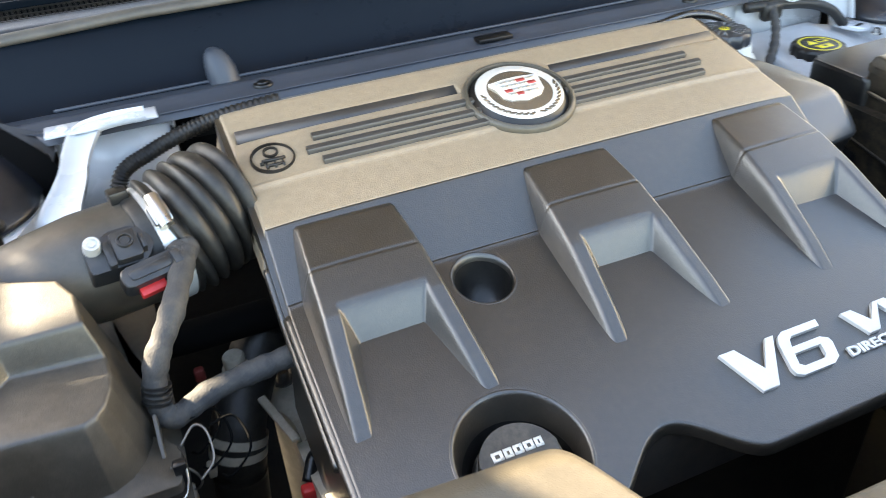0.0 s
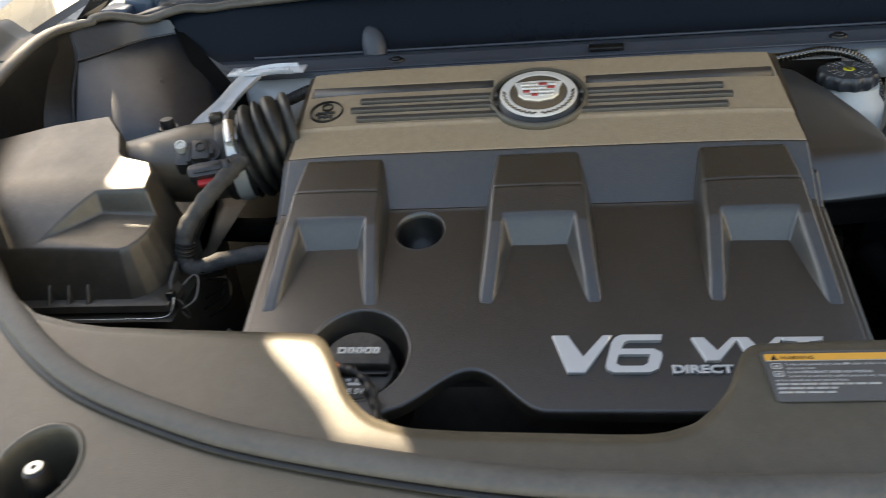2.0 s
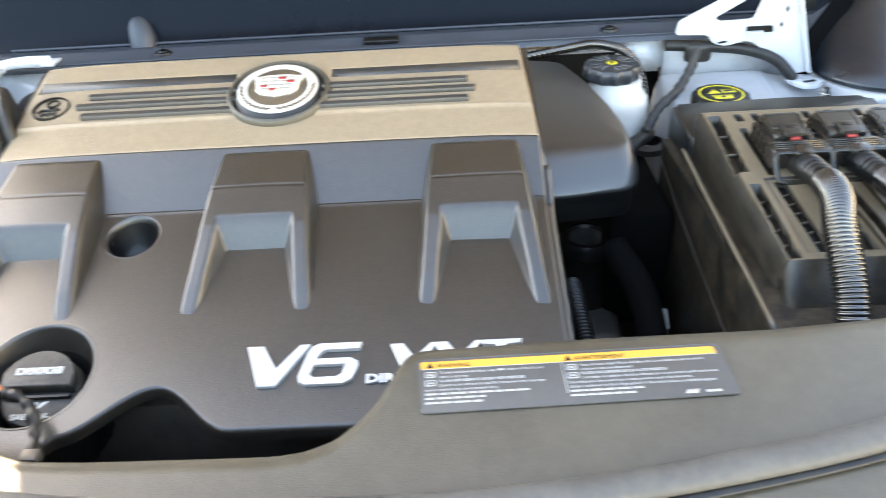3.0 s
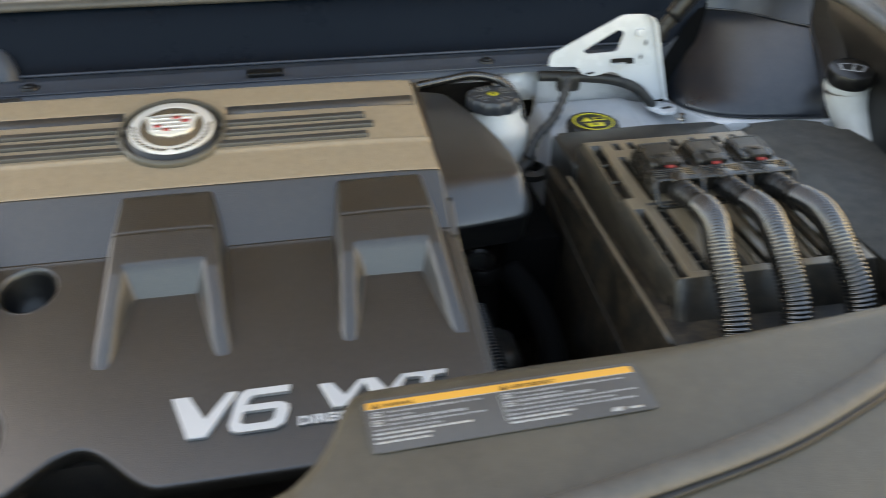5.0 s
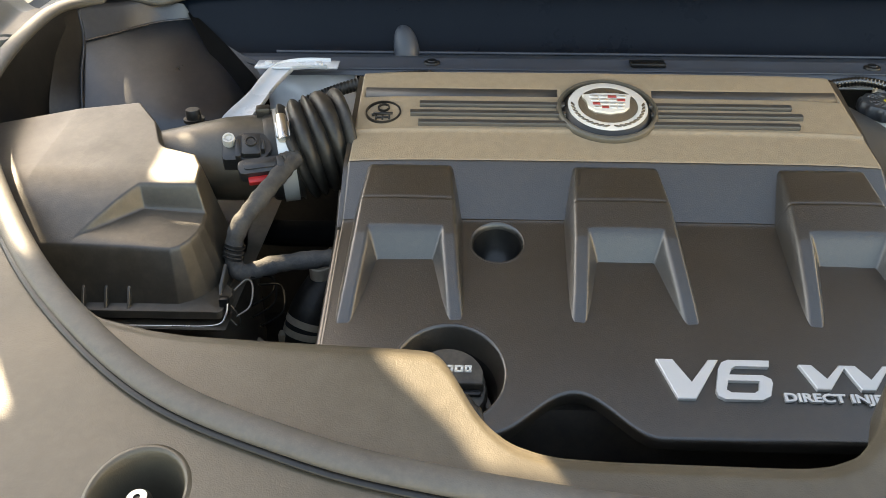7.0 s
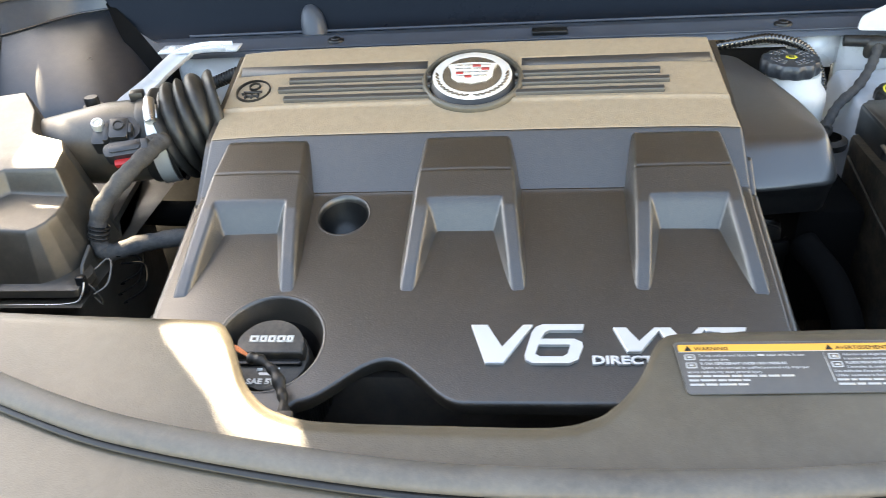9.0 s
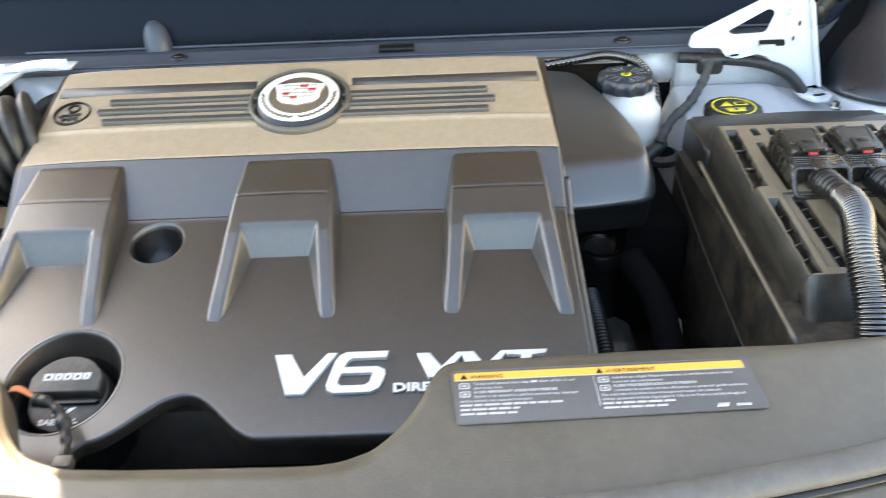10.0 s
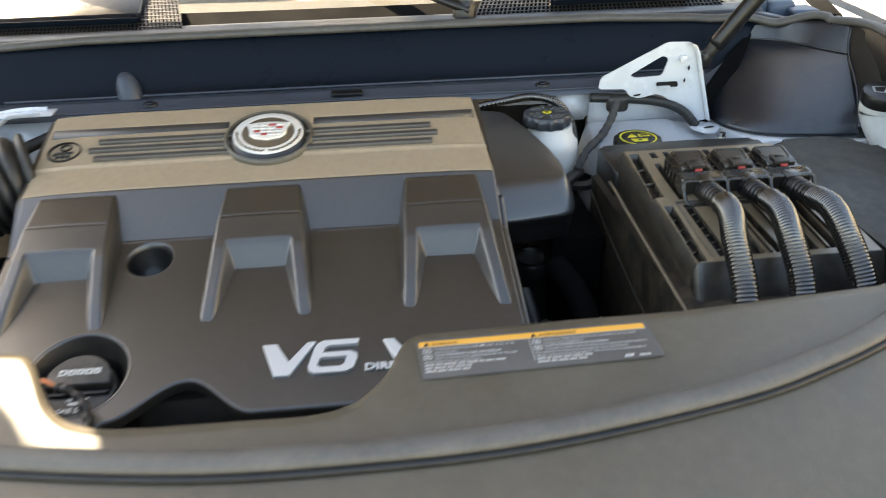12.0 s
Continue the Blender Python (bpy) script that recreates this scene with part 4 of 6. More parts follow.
        m = Matrix(((0, 0, 1, x - 0.003), (1, 0, 0, 0), (0, 1, 0, 0), (0, 0, 0, 1)))
        prism("side_rim", outline, 0, 0.006, COVER, ec, bevel=0.0, m=m)
    # ribs
    mt = frame_on((0, 0.222, 1.0062), (1, 0, 0), (0, 1, 0.25))
    flat = math.sqrt(1 + 0.25 ** 2)
    for x0, x1 in ((-0.208, -0.040), (0.056, 0.2185)):
        for y, longer in ((0.1575, 0), (0.1405, 1), (0.1230, 0)):
            a, b = (x0 - 0.010 * longer, x1) if x0 < 0 else (x0, x1 + 0.008 * longer)
            yy = (y - 0.222) * flat
            sec = [(yy - 0.0052, -0.004), (yy - 0.0047, 0.0030), (yy - 0.0036, 0.0045), (yy + 0.0002, 0.0050), (yy + 0.0030, 0.0040), (yy + 0.0038, -0.004)]
            m = mt @ Matrix(((0, 0, 1, 0), (1, 0, 0, 0), (0, 1, 0, 0), (0, 0, 0, 1)))
            prism("rib", sec, a, b, COVER_RIB, ec, bevel=0.0006, m=m, segments=1)
    for a, b in ((-0.2735, -0.047), (0.064, 0.2785)):
        yy = (0.1828 - 0.222) * flat
        sec = [(yy - 0.0078, -0.010), (yy - 0.0078, -0.0038), (yy + 0.0066, 0.0004), (yy + 0.0078, -0.001), (yy + 0.0078, -0.010)]
        prism("inlay_strip", sec, a, b, COVER_RIB, ec, "dark inlaid strip", bevel=0, m=mt @ Matrix(((0, 0, 1, 0), (1, 0, 0, 0), (0, 1, 0, 0), (0, 0, 0, 1))))
    def well(name, cx, cy, profile, mat, lab):
        a = np.linspace(0, 2 * np.pi, 81)[None]
        r = np.array([p[0] for p in profile])[:, None]
        X, Y = cx + r * np.cos(a), cy + r * np.sin(a)
        dz = np.array([p[1] for p in profile])[:, None]
        return sheet(name, X, Y, surface(X, Y, False) + dz, mat, ec, lab)

    well("dipstick_well", -0.1203, -0.0262, [(0.0292, -0.0006), (0.0284, 0.0002), (0.0270, 0.0002), (0.0260, -0.0006), (0.0250, -0.0030), (0.0246, -0.006)], COVER, "rim of the round dimple")
    # the bowl is coloured black to carry the shade inside the dimple
    well("dimple_bowl", -0.1203, -0.0262, [(0.0246, -0.006), (0.0238, -0.014), (0.0215, -0.026), (0.0165, -0.034), (0.0090, -0.039), (0.0, -0.040)], BLACK, "bowl of the dimple, its shade painted black")
    well("filler_well", -0.1655, -0.1795, [(0.0525, -0.0006), (0.0518, 0.0002), (0.0504, 0.0003), (0.0492, -0.0004), (0.0484, -0.0025), (0.0468, -0.009), (0.0448, -0.018), (0.0436, -0.023)], COVER, "sloping rim of the filler well")
    # black below the rim paints the dark gap round the cap
    well("filler_wall", -0.1655, -0.1795, [(0.0436, -0.023), (0.0425, -0.028), (0.0415, -0.034), (0.0400, -0.060), (0.0, -0.062)], BLACK, "inside of the filler well, its shade painted black")
    emblem(ec, mt, flat)
    round_mark(ec, mt, flat)
    silver_words(ec)
    return ec


def emblem(ec, mt, flat):
    m = mt @ Matrix.Translation((0.0075, (0.1490 - 0.222) * flat, 0)) @ Matrix.Diagonal((1.03, 1.03, 1, 1))
    base = lathe("emblem", [(0.0, 0.0005), (0.0500, 0.0005), (0.0503, 0.0030), (0.0515, 0.0056), (0.0530, 0.0062), (0.0550, 0.0054), (0.0564, 0.003), (0.0570, -0.001), (0.0572, -0.006)], (0, 0, 0), SHROUD, ec, "round chrome crest emblem in a plastic bezel", tilt=m, sides=72)
    lathe("dark_skirt", [(0.0500, 0.0008), (0.0490, 0.0012), (0.0440, 0.0070)], (0, 0, 0), BLACK, base, "black skirt round the crest", tilt=m, sides=72)
    lathe("chrome_dish", [(0.0441, 0.0066), (0.0438, 0.0078), (0.0426, 0.0084), (0.0360, 0.0092), (0.0338, 0.0097), (0.0328, 0.0092)], (0, 0, 0), CHROME, base, "bright chrome ring", tilt=m, sides=72)
    lathe("inner_disc", [(0.0, 0.0118), (0.012, 0.0114), (0.022, 0.0105), (0.0332, 0.0088)], (0, 0, 0), DARK_CHROME, base, "smoked metal disc", tilt=m, sides=72)
    # wreath of leaves round the lower half
    for k in range(-10, 11):
        if k == 0:
            continue
        a = radians(270 + k * 9.2)
        leaf = [(-0.0042, -0.0016), (0.0008, -0.0022), (0.0046, 0.0), (0.0010, 0.0010), (-0.0036, 0.0006)]
        turn = Matrix.Rotation(a + (radians(62) if k > 0 else radians(-62)), 4, "Z")
        if k < 0:
            leaf = [(x, -y) for x, y in leaf][::-1]
        prism("wreath_leaf", leaf, 0, 0.0010, DARK_CHROME, base, bevel=0.0002, m=m @ Matrix.Translation((0.0385 * math.cos(a), 0.0385 * math.sin(a), 0.0085)) @ turn, segments=1)
    shield = [(-0.0275, 0.0150), (-0.0215, 0.0140), (-0.011, 0.0165), (0.0, 0.0172), (0.011, 0.0165), (0.0215, 0.0140), (0.0275, 0.0150), (0.0235, 0.0055), (0.0225, -0.008), (0.016, -0.0150), (0.0, -0.0195), (-0.016, -0.0150), (-0.0225, -0.008), (-0.0235, 0.0055)]
    s = prism("shield", shield, 0.0085, 0.0130, CHROME, base, "chrome shield with red, white and gold bars", bevel=0.0008, m=m)
    rows = [(0.0128, (SILVER, SILVER, TAB_RED, SILVER)), (0.0062, (SILVER, SILVER, SILVER, TAB_RED)), (-0.0006, (TAB_RED, SILVER, SILVER, SILVER)), (-0.0072, (SILVER, TAB_RED, SILVER, SILVER))]
    for j, (y, mats) in enumerate(rows):
        half = 0.0205 - 0.0012 * j
        for k, mat in enumerate(mats):
            x0 = -half + 2 * half * k / 4 + 0.0005
            x1 = -half + 2 * half * (k + 1) / 4 - 0.0005
            prism("enamel_bar", [(x0, y), (x1, y), (x1, y - 0.0046), (x0, y - 0.0046)], 0.0130, 0.0134, mat, s, bevel=0, m=m)
            if mat is not TAB_RED:
                prism("groove", [(x0, y - 0.0020), (x1, y - 0.0020), (x1, y - 0.0026), (x0, y - 0.0026)], 0.0134, 0.01345, GOLD, s, bevel=0, m=m)


def round_mark(ec, mt, flat):
    m = mt @ Matrix.Translation((-0.2495, (0.143 - 0.222) * flat, -0.0032))
    ring = lathe("embossed_mark", [(0.0186, 0.001), (0.0188, 0.0042), (0.0203, 0.0042), (0.0208, 0.001)], (0, 0, 0), BLACK, ec, "round embossed moulder's mark", tilt=m, sides=48)
    lathe("inner_ring", [(0.0052, 0.001), (0.0054, 0.0040), (0.0070, 0.0040), (0.0073, 0.001)], (0, 0, 0), BLACK, ring, tilt=m @ Matrix.Translation((0, 0.0085, 0)), sides=28)
    for x0, y0, x1, y1 in ((-0.011, -0.004, 0.011, -0.0015), (-0.0085, -0.0135, -0.0065, -0.0065), (0.0065, -0.0135, 0.0085, -0.0065), (-0.0085, -0.011, 0.0085, -0.0092), (-0.001, -0.0135, 0.001, -0.0065), (-0.013, -0.0065, -0.0095, -0.005)):
        prism("mark_bar", [(x0, y0), (x1, y0), (x1, y1), (x0, y1)], 0.001, 0.0042, BLACK, ring, bevel=0, m=m)


def silver_words(ec):
    up = Vector((0, 1, PLATE_SLOPE))
    k = up.length
    m = frame_on((0, -0.2035, 0.8698 + 0.0018), (1, 0, 0), up) @ Matrix.Diagonal((1, k, 1, 1))
    h = 0.0385

    def letter(name, outline, x, w, hh, y=0.0):
        pts = [(x + px * w, y + py * hh) for px, py in outline]
        return prism(name, pts, -0.003, 0.0026, SILVER, ec, "raised silver letter", bevel=0.0006, m=m, segments=1)

    vee = [(0.0, 1.0), (0.27, 1.0), (0.50, 0.38), (0.84, 1.0), (1.0, 1.0), (0.52, 0.0), (0.24, 0.0)]
    letter("letter_v", vee, 0.0160, 0.054, h)
    six = [(0.30, 1.0), (0.97, 1.0), (0.94, 0.84), (0.40, 0.84), (0.33, 0.78), (0.27, 0.62), (0.80, 0.62), (0.92, 0.53), (0.93, 0.42), (0.84, 0.10), (0.70, 0.0), (0.12, 0.0), (0.02, 0.08), (0.0, 0.20), (0.12, 0.78), (0.19, 0.93)]
    body = [(x, y) for x, y in six]
    hole = [(0.23, 0.47), (0.17, 0.24), (0.24, 0.17), (0.60, 0.17), (0.68, 0.24), (0.73, 0.47)]
    six_letter(ec, m, body, hole, 0.0622, 0.0535, h)
    hv = 0.0240
    letter("letter_v", vee, 0.1388, 0.041, hv, 0.0115)
    letter("letter_v", vee, 0.1762, 0.041, hv, 0.0115)
    letter("letter_t", [(0.0, 1.0), (1.0, 1.0), (0.95, 0.80), (0.62, 0.80), (0.45, 0.0), (0.22, 0.0), (0.39, 0.80), (0.06, 0.80)], 0.2145, 0.036, hv, 0.0115)
    lettering("letters_direct_injection", "DIRECT INJECTION", 0.0108, m @ Matrix.Translation((0.1183, 0.0002, 0.0004)), SILVER, ec, "small raised silver words", depth=0.0012, bold=0.0004, wide=1.40)


def six_letter(ec, m, body, hole, x, w, h):
    bm = bmesh.new()

    def loop(pts, z):
        vs = [bm.verts.new((x + px * w, py * h, z)) for px, py in pts]
        return vs
    for z in (0.0026,):
        a, b = loop(body, z), loop(hole, z)
        ea = [bm.edges.new((a[i], a[(i + 1) % len(a)])) for i in range(len(a))]
        eb = [bm.edges.new((b[i], b[(i + 1) % len(b)])) for i in range(len(b))]
        bmesh.ops.triangle_fill(bm, use_beauty=True, use_dissolve=False, edges=ea + eb)
    faces = list(bm.faces)
    ret = bmesh.ops.extrude_face_region(bm, geom=faces)
    for v in ret["geom"]:
        if isinstance(v, bmesh.types.BMVert):
            v.co.z = -0.003
    bm.transform(m)
    part("letter_six", bm, SILVER, ec, "raised silver letter", sharp=30)


def oil_cap():
    up = frame_on((-0.1660, -0.1785, 0.8525), (1, 0, 0), (0, 1, 0.28)) @ Matrix.Scale(0.98, 4)
    cap = thing("oil_filler_cap", "black oil filler cap with white print in its well", "cap", (-0.167, -0.181, 0.835))
    lathe("rim", [(0, 0.0065), (0.031, 0.006), (0.034, 0.005), (0.0355, 0.002), (0.036, -0.012), (0, -0.012)], (0, 0, 0), OIL_CAP, cap, tilt=up, sides=64, lobes=18, lobe=0.01)
    arc = [(0.0325 * math.cos(radians(a)), 0.001 + 0.0325 * math.sin(radians(a))) for a in range(8, 173, 6)]
    grip = prism("grip", [(0.0320, -0.0035)] + arc + [(-0.0320, -0.0035)], 0.004, 0.0185, OIL_CAP, cap, "raised half-round grip", bevel=0.0030, m=up, segments=4)
    prism("grip_step", rounded([(0.0300, -0.0045), (0.0300, -0.0095), (-0.0300, -0.0095), (-0.0300, -0.0045)], 0.003)[::-1], 0.004, 0.0105, BLACK, cap, "glossy black step below the grip", bevel=0.0018, m=up, segments=3)
    # maker's word on the grip, as plain strokes
    x = -0.0205
    for w in (0.0085, 0.0068, 0.0072, 0.0078, 0.0062):
        for a, b, c, d in ((0, 0, w, 0.0022), (0, 0.0054, w, 0.0076), (0, 0, 0.0024, 0.0076), (w - 0.0024, 0, w, 0.0076)):
            prism("print_bar", [(x + a, 0.0085 + b), (x + c, 0.0085 + b), (x + c + 0.0006, 0.0085 + d), (x + a + 0.0006, 0.0085 + d)], 0.0185, 0.0188, WHITE_PLASTIC, grip, "white print", bevel=0, m=up)
        x += w + 0.0012
    can = [(-0.0085, -0.0165), (0.0030, -0.0165), (0.0042, -0.0130), (0.0100, -0.0112), (0.0104, -0.0124), (0.0046, -0.0180), (0.0034, -0.0195), (-0.0075, -0.0195), (-0.0088, -0.0180)]
    prism("oil_can_symbol", can, 0.0064, 0.0068, WHITE_PLASTIC, cap, "white oil can symbol", bevel=0, m=up)
    prism("symbol_handle", [(-0.0110, -0.0120), (-0.0060, -0.0120), (-0.0060, -0.0152), (-0.0110, -0.0152)], 0.0064, 0.0068, WHITE_PLASTIC, cap, bevel=0, m=up)
    prism("symbol_spout", [(-0.0015, -0.0118), (0.0015, -0.0118), (0.0015, -0.0160), (-0.0015, -0.0160)], 0.0064, 0.0068, WHITE_PLASTIC, cap, bevel=0, m=up)
    lettering("oil_grade", "SAE 5W-", 0.0078, up @ Matrix.Translation((-0.0185, -0.0285, 0.0064)), WHITE_PLASTIC, cap, "white oil grade print", depth=0.0003, bold=0.0003, fill=0.034)
    wire = thing("sensor_lead", "black lead with a red wire beside the filler cap", "cable", (-0.16, -0.25, 0.85))
    tube("lead", [(-0.172, -0.213, 0.887), (-0.160, -0.217, 0.887), (-0.147, -0.226, 0.882), (-0.138, -0.243, 0.876), (-0.132, -0.262, 0.872), (-0.128, -0.30, 0.86)],
         lambda u: 0.0046 + 0.0008 * math.sin(16 * u) + 0.0007 * math.sin(41 * u), RUBBER, wire, n=60, sides=12)
    for dy in (0.0, 0.0022, 0.0044):
        tube("red_wire", [(-0.200, -0.205 + dy, 0.888), (-0.188, -0.206 + dy, 0.8905), (-0.178, -0.210 + dy * 0.6, 0.889), (-0.168, -0.215, 0.887)], 0.0011, COPPER, wire, "thin orange wire", n=16, sides=8)
    box("connector", (0.015, 0.019, 0.013), (-0.202, -0.202, 0.884), BLACK, wire, bevel=0.002)
    box("connector_latch", (0.008, 0.009, 0.005), (-0.203, -0.200, 0.892), METAL_DARK, wire, bevel=0.0015)
    box("plug", (0.014, 0.012, 0.010), (-0.129, -0.272, 0.874), METAL_DARK, wire, "dull metal plug", bevel=0.002)


def intake_plenum():
    pl = thing("intake_plenum", "dark rounded plastic intake plenum beside the engine cover", "plenum", (0.34, 0.18, 0.87))
    top = np.array(rounded([(0.262, 0.078), (0.310, 0.078), (0.389, 0.082), (0.3935, 0.125), (0.388, 0.185), (0.3735, 0.262), (0.349, 0.343), (0.300, 0.357), (0.262, 0.358)], 0.016, 10))
    low = np.array(rounded([(0.262, 0.036), (0.316, 0.037), (0.394, 0.050), (0.405, 0.100), (0.399, 0.185), (0.385, 0.264), (0.360, 0.351), (0.303, 0.368), (0.262, 0.369)], 0.020, 10))
    rings = [(0.62, 0.860), (0.80, 0.884), (0.93, 0.894), (1.0, 0.8985), (1.02, 0.901), (0.98, 0.9045), (0.74, 0.9145), (0.44, 0.9245), (0.22, 0.9305), (0.05, 0.9345), (-0.12, 0.9367), (-0.4, 0.938)]
    P = [np.c_[top + (low - top) * f, np.full(len(top), z)] for f, z in rings]
    P.append(P[-1] * 0.5 + P[-1].mean(0) * 0.5)
    P.append(np.repeat(P[-1].mean(0)[None], len(top), 0))
    R = np.stack(P)
    R = np.concatenate([R, R[:, :1]], 1)
    sheet("shell", R[3:, :, 0], R[3:, :, 1], R[3:, :, 2], PLENUM, pl)
    sheet("lower_half", R[:4, :, 0], R[:4, :, 1], R[:4, :, 2], BLACK, pl, "black lower half below the seam")


engine_cover()
oil_cap()
intake_plenum()


# ---------------------------------------------------------------- air filter side
def air_filter_box():
    ab = thing("air_filter_box", "dark plastic air filter housing with a stepped lid", "air filter", (-0.53, 0.04, 0.8))
    X, Y = np.meshgrid(np.linspace(-0.70, -0.385, 300), np.linspace(-0.105, 0.20, 300))
    upper = smin(0.9945 - 0.15 * (0.17 - Y), 0.934 + 0.62 * (Y + 0.063), 0.014) - 0.10 * np.clip(-0.60 - X, 0, 1)
    # stepped pocket: front right of a diagonal and of a cross edge
    diag = (X + 0.484) * 0.752 - (Y + 0.005) * 0.66
    edge = np.minimum(diag, -0.005 - Y)
    floor = 0.9405 + 0.17 * (Y + 0.013) - 0.06 * (X + 0.481)
    h = smin(upper, smax(floor, upper - edge * 3.4, 0.003), 0.003)
    edge_in = inside(X, Y, [(-0.72, 0.134), (-0.522, 0.182), (-0.478, 0.121), (-0.462, 0.079), (-0.422, 0.064), (-0.405, 0.03), (-0.402, -0.03), (-0.4045, -0.046), (-0.411, -0.062), (-0.421, -0.075), (-0.435, -0.083), (-0.72, -0.083)])
    h = smin(h, 0.872 + edge_in * 4.2, 0.006)
    sheet("lid", X, Y, np.maximum(h, 0.858), BOX, ab)
    prism("flange", rounded([(-0.70, -0.097), (-0.390, -0.0955), (-0.386, -0.060), (-0.407, -0.036), (-0.414, -0.01), (-0.412, 0.05), (-0.43, 0.18), (-0.70, 0.18)], 0.006), 0.864, 0.8725, BOX, ab, bevel=0.0015)
    prism("lower_case", rounded([(-0.69, -0.082), (-0.405, -0.082), (-0.400, -0.05), (-0.400, 0.05), (-0.43, 0.17), (-0.69, 0.17)], 0.02), 0.66, 0.858, BOX, ab, bevel=0.0)
    prism("lower_flange", rounded([(-0.70, -0.0985), (-0.392, -0.097), (-0.388, -0.060), (-0.409, -0.042), (-0.416, 0.05), (-0.43, 0.18), (-0.70, 0.18)], 0.006), 0.849, 0.857, BOX, ab, bevel=0.0015)
    for x in (-0.5280, -0.5052, -0.4826):
        prism("stiffener", [(-0.0935, 0.871), (-0.070, 0.871), (-0.070, 0.894), (-0.0815, 0.889)], x - 0.0012, x + 0.0012, BOX, ab, bevel=0.0006, m=Matrix(((0, 0, 1, 0), (1, 0, 0, 0), (0, 1, 0, 0), (0, 0, 0, 1))), segments=1)
    prism("corner_fin", [(-0.0363, 0.872), (-0.066, 0.872), (-0.060, 0.880), (-0.0363, 0.890)], -0.4000, -0.3970, BOX, ab, "upright fin at the corner", bevel=0.0008, m=Matrix(((0, 0, 1, 0), (1, 0, 0, 0), (0, 1, 0, 0), (0, 0, 0, 1))), segments=1)
    tube("wire_clip", [(-0.396, -0.078, 0.874), (-0.384, -0.081, 0.870), (-0.378, -0.078, 0.852), (-0.384, -0.071, 0.837), (-0.392, -0.068, 0.844)], 0.0009, METAL_DARK, ab, "thin spring wire clip", n=30, sides=8)
    tube("wire_clip", [(-0.62, -0.1005, 0.858), (-0.54, -0.1005, 0.858), (-0.45, -0.100, 0.858), (-0.398, -0.099, 0.859), (-0.387, -0.093, 0.866), (-0.385, -0.083, 0.880)], 0.0011, STEEL, ab, "thin spring wire clip", n=40, sides=8)
    tube("wire_clip", [(-0.386, -0.060, 0.874), (-0.374, -0.052, 0.882), (-0.366, -0.060, 0.880), (-0.366, -0.078, 0.868), (-0.378, -0.088, 0.862)], 0.0010, METAL_DARK, ab, "thin spring wire clip", n=30, sides=8)
    box("clip_hinge", (0.010, 0.008, 0.020), (-0.389, -0.083, 0.872), BLACK, ab, "small black clip hinge", bevel=0.002)


def intake_duct():
    du = thing("intake_duct", "black ribbed air intake duct with a steel clamp", "duct", (-0.36, 0.13, 0.85))
    ax = Vector((1, 0.16, 0.03)).normalized()
    o = Vector((-0.50, 0.104, 0.934))
    p = lambda d: tuple(o + ax * d)  # noqa: E731
    tube("outlet_pipe", [p(-0.005), p(0.04), p(0.09), p(0.146)], lambda u: 0.0375 + 0.0110 * min(1.0, u * 1.7), BOX, du, n=20, sides=36)
    o2 = o + ax * 0.1385
    ax2 = Vector((1, 0.27, 0.04)).normalized()
    t2 = axis_frame(o2, ax2)
    lathe("cuff", [(0.044, -0.022), (0.0495, -0.02), (0.0515, -0.016), (0.0515, 0.012), (0.055, 0.015)], (0, 0, 0), RUBBER, du, tilt=t2, sides=48)
    lathe("clamp_band", [(0.0516, -0.0085), (0.0542, -0.0085), (0.0542, 0.0085), (0.0516, 0.0085)], (0, 0, 0), PALE_METAL, du, "bright steel hose clamp", tilt=t2, sides=48)
    # small dark boxes on the band paint the shade of its slots
    for k in range(9):
        q = t2 @ Matrix.Rotation(radians(-60 + 9 * k), 4, "Z") @ Matrix.Translation((0.0543, 0, 0))
        box("band_slot", (0.0006, 0.0032, 0.006), (0, 0, 0), PRINT_AND_SHADE, du, bevel=0, turn=q)
    # screw housing on the upper front of the band
    q = t2 @ Matrix.Rotation(radians(126), 4, "Z") @ Matrix.Translation((0.0555, 0, 0))
    hous = box("clamp_screw", (0.008, 0.021, 0.0165), (0, 0, 0), STEEL, du, "clamp screw housing", bevel=0.003, turn=q)
    barrel = q @ Matrix.Translation((0.003, 0, 0)) @ Matrix.Rotation(radians(90), 4, "X")
    lathe("screw_head", [(0, 0.017), (0.0055, 0.017), (0.0062, 0.0155), (0.0062, -0.014), (0, -0.014)], (0, 0, 0), STEEL, hous, tilt=barrel, sides=18)
    box("screw_slot", (0.010, 0.0012, 0.0012), (0, 0, 0), PRINT_AND_SHADE, hous, bevel=0, turn=barrel @ Matrix.Translation((0, 0, 0.0171)))
    box("clip_block", (0.016, 0.014, 0.012), tuple(o2 + Vector((-0.022, 0.004, 0.052))), BLACK, du, "black hose clip", bevel=0.002, turn=Matrix.Rotation(0.2, 4, "Z"))
    c2 = [o2 + ax2 * d + Vector((0, b, c)) for d, b, c in ((0.010, 0.0, 0.001), (0.024, 0.0, 0.005), (0.039, 0.001, 0.008), (0.052, 0.003, 0.010), (0.070, 0.006, 0.010))]
    tube("bellows", [tuple(v) for v in c2], lambda u: 0.0485 + 0.0105 * abs(math.sin(math.pi * (u * 4.7 + 0.1))) ** 0.6, RUBBER, du, "ribbed rubber bellows", n=260, sides=64)
    sensor = thing("air_flow_sensor", "black air flow sensor with a red connector tab", "sensor", (-0.40, 0.085, 0.95))
    m = frame_on((-0.390, 0.078, 0.9690), (1, 0.2, -0.05), (0, 0.8, 0.45)) @ Matrix.Scale(0.88, 4)
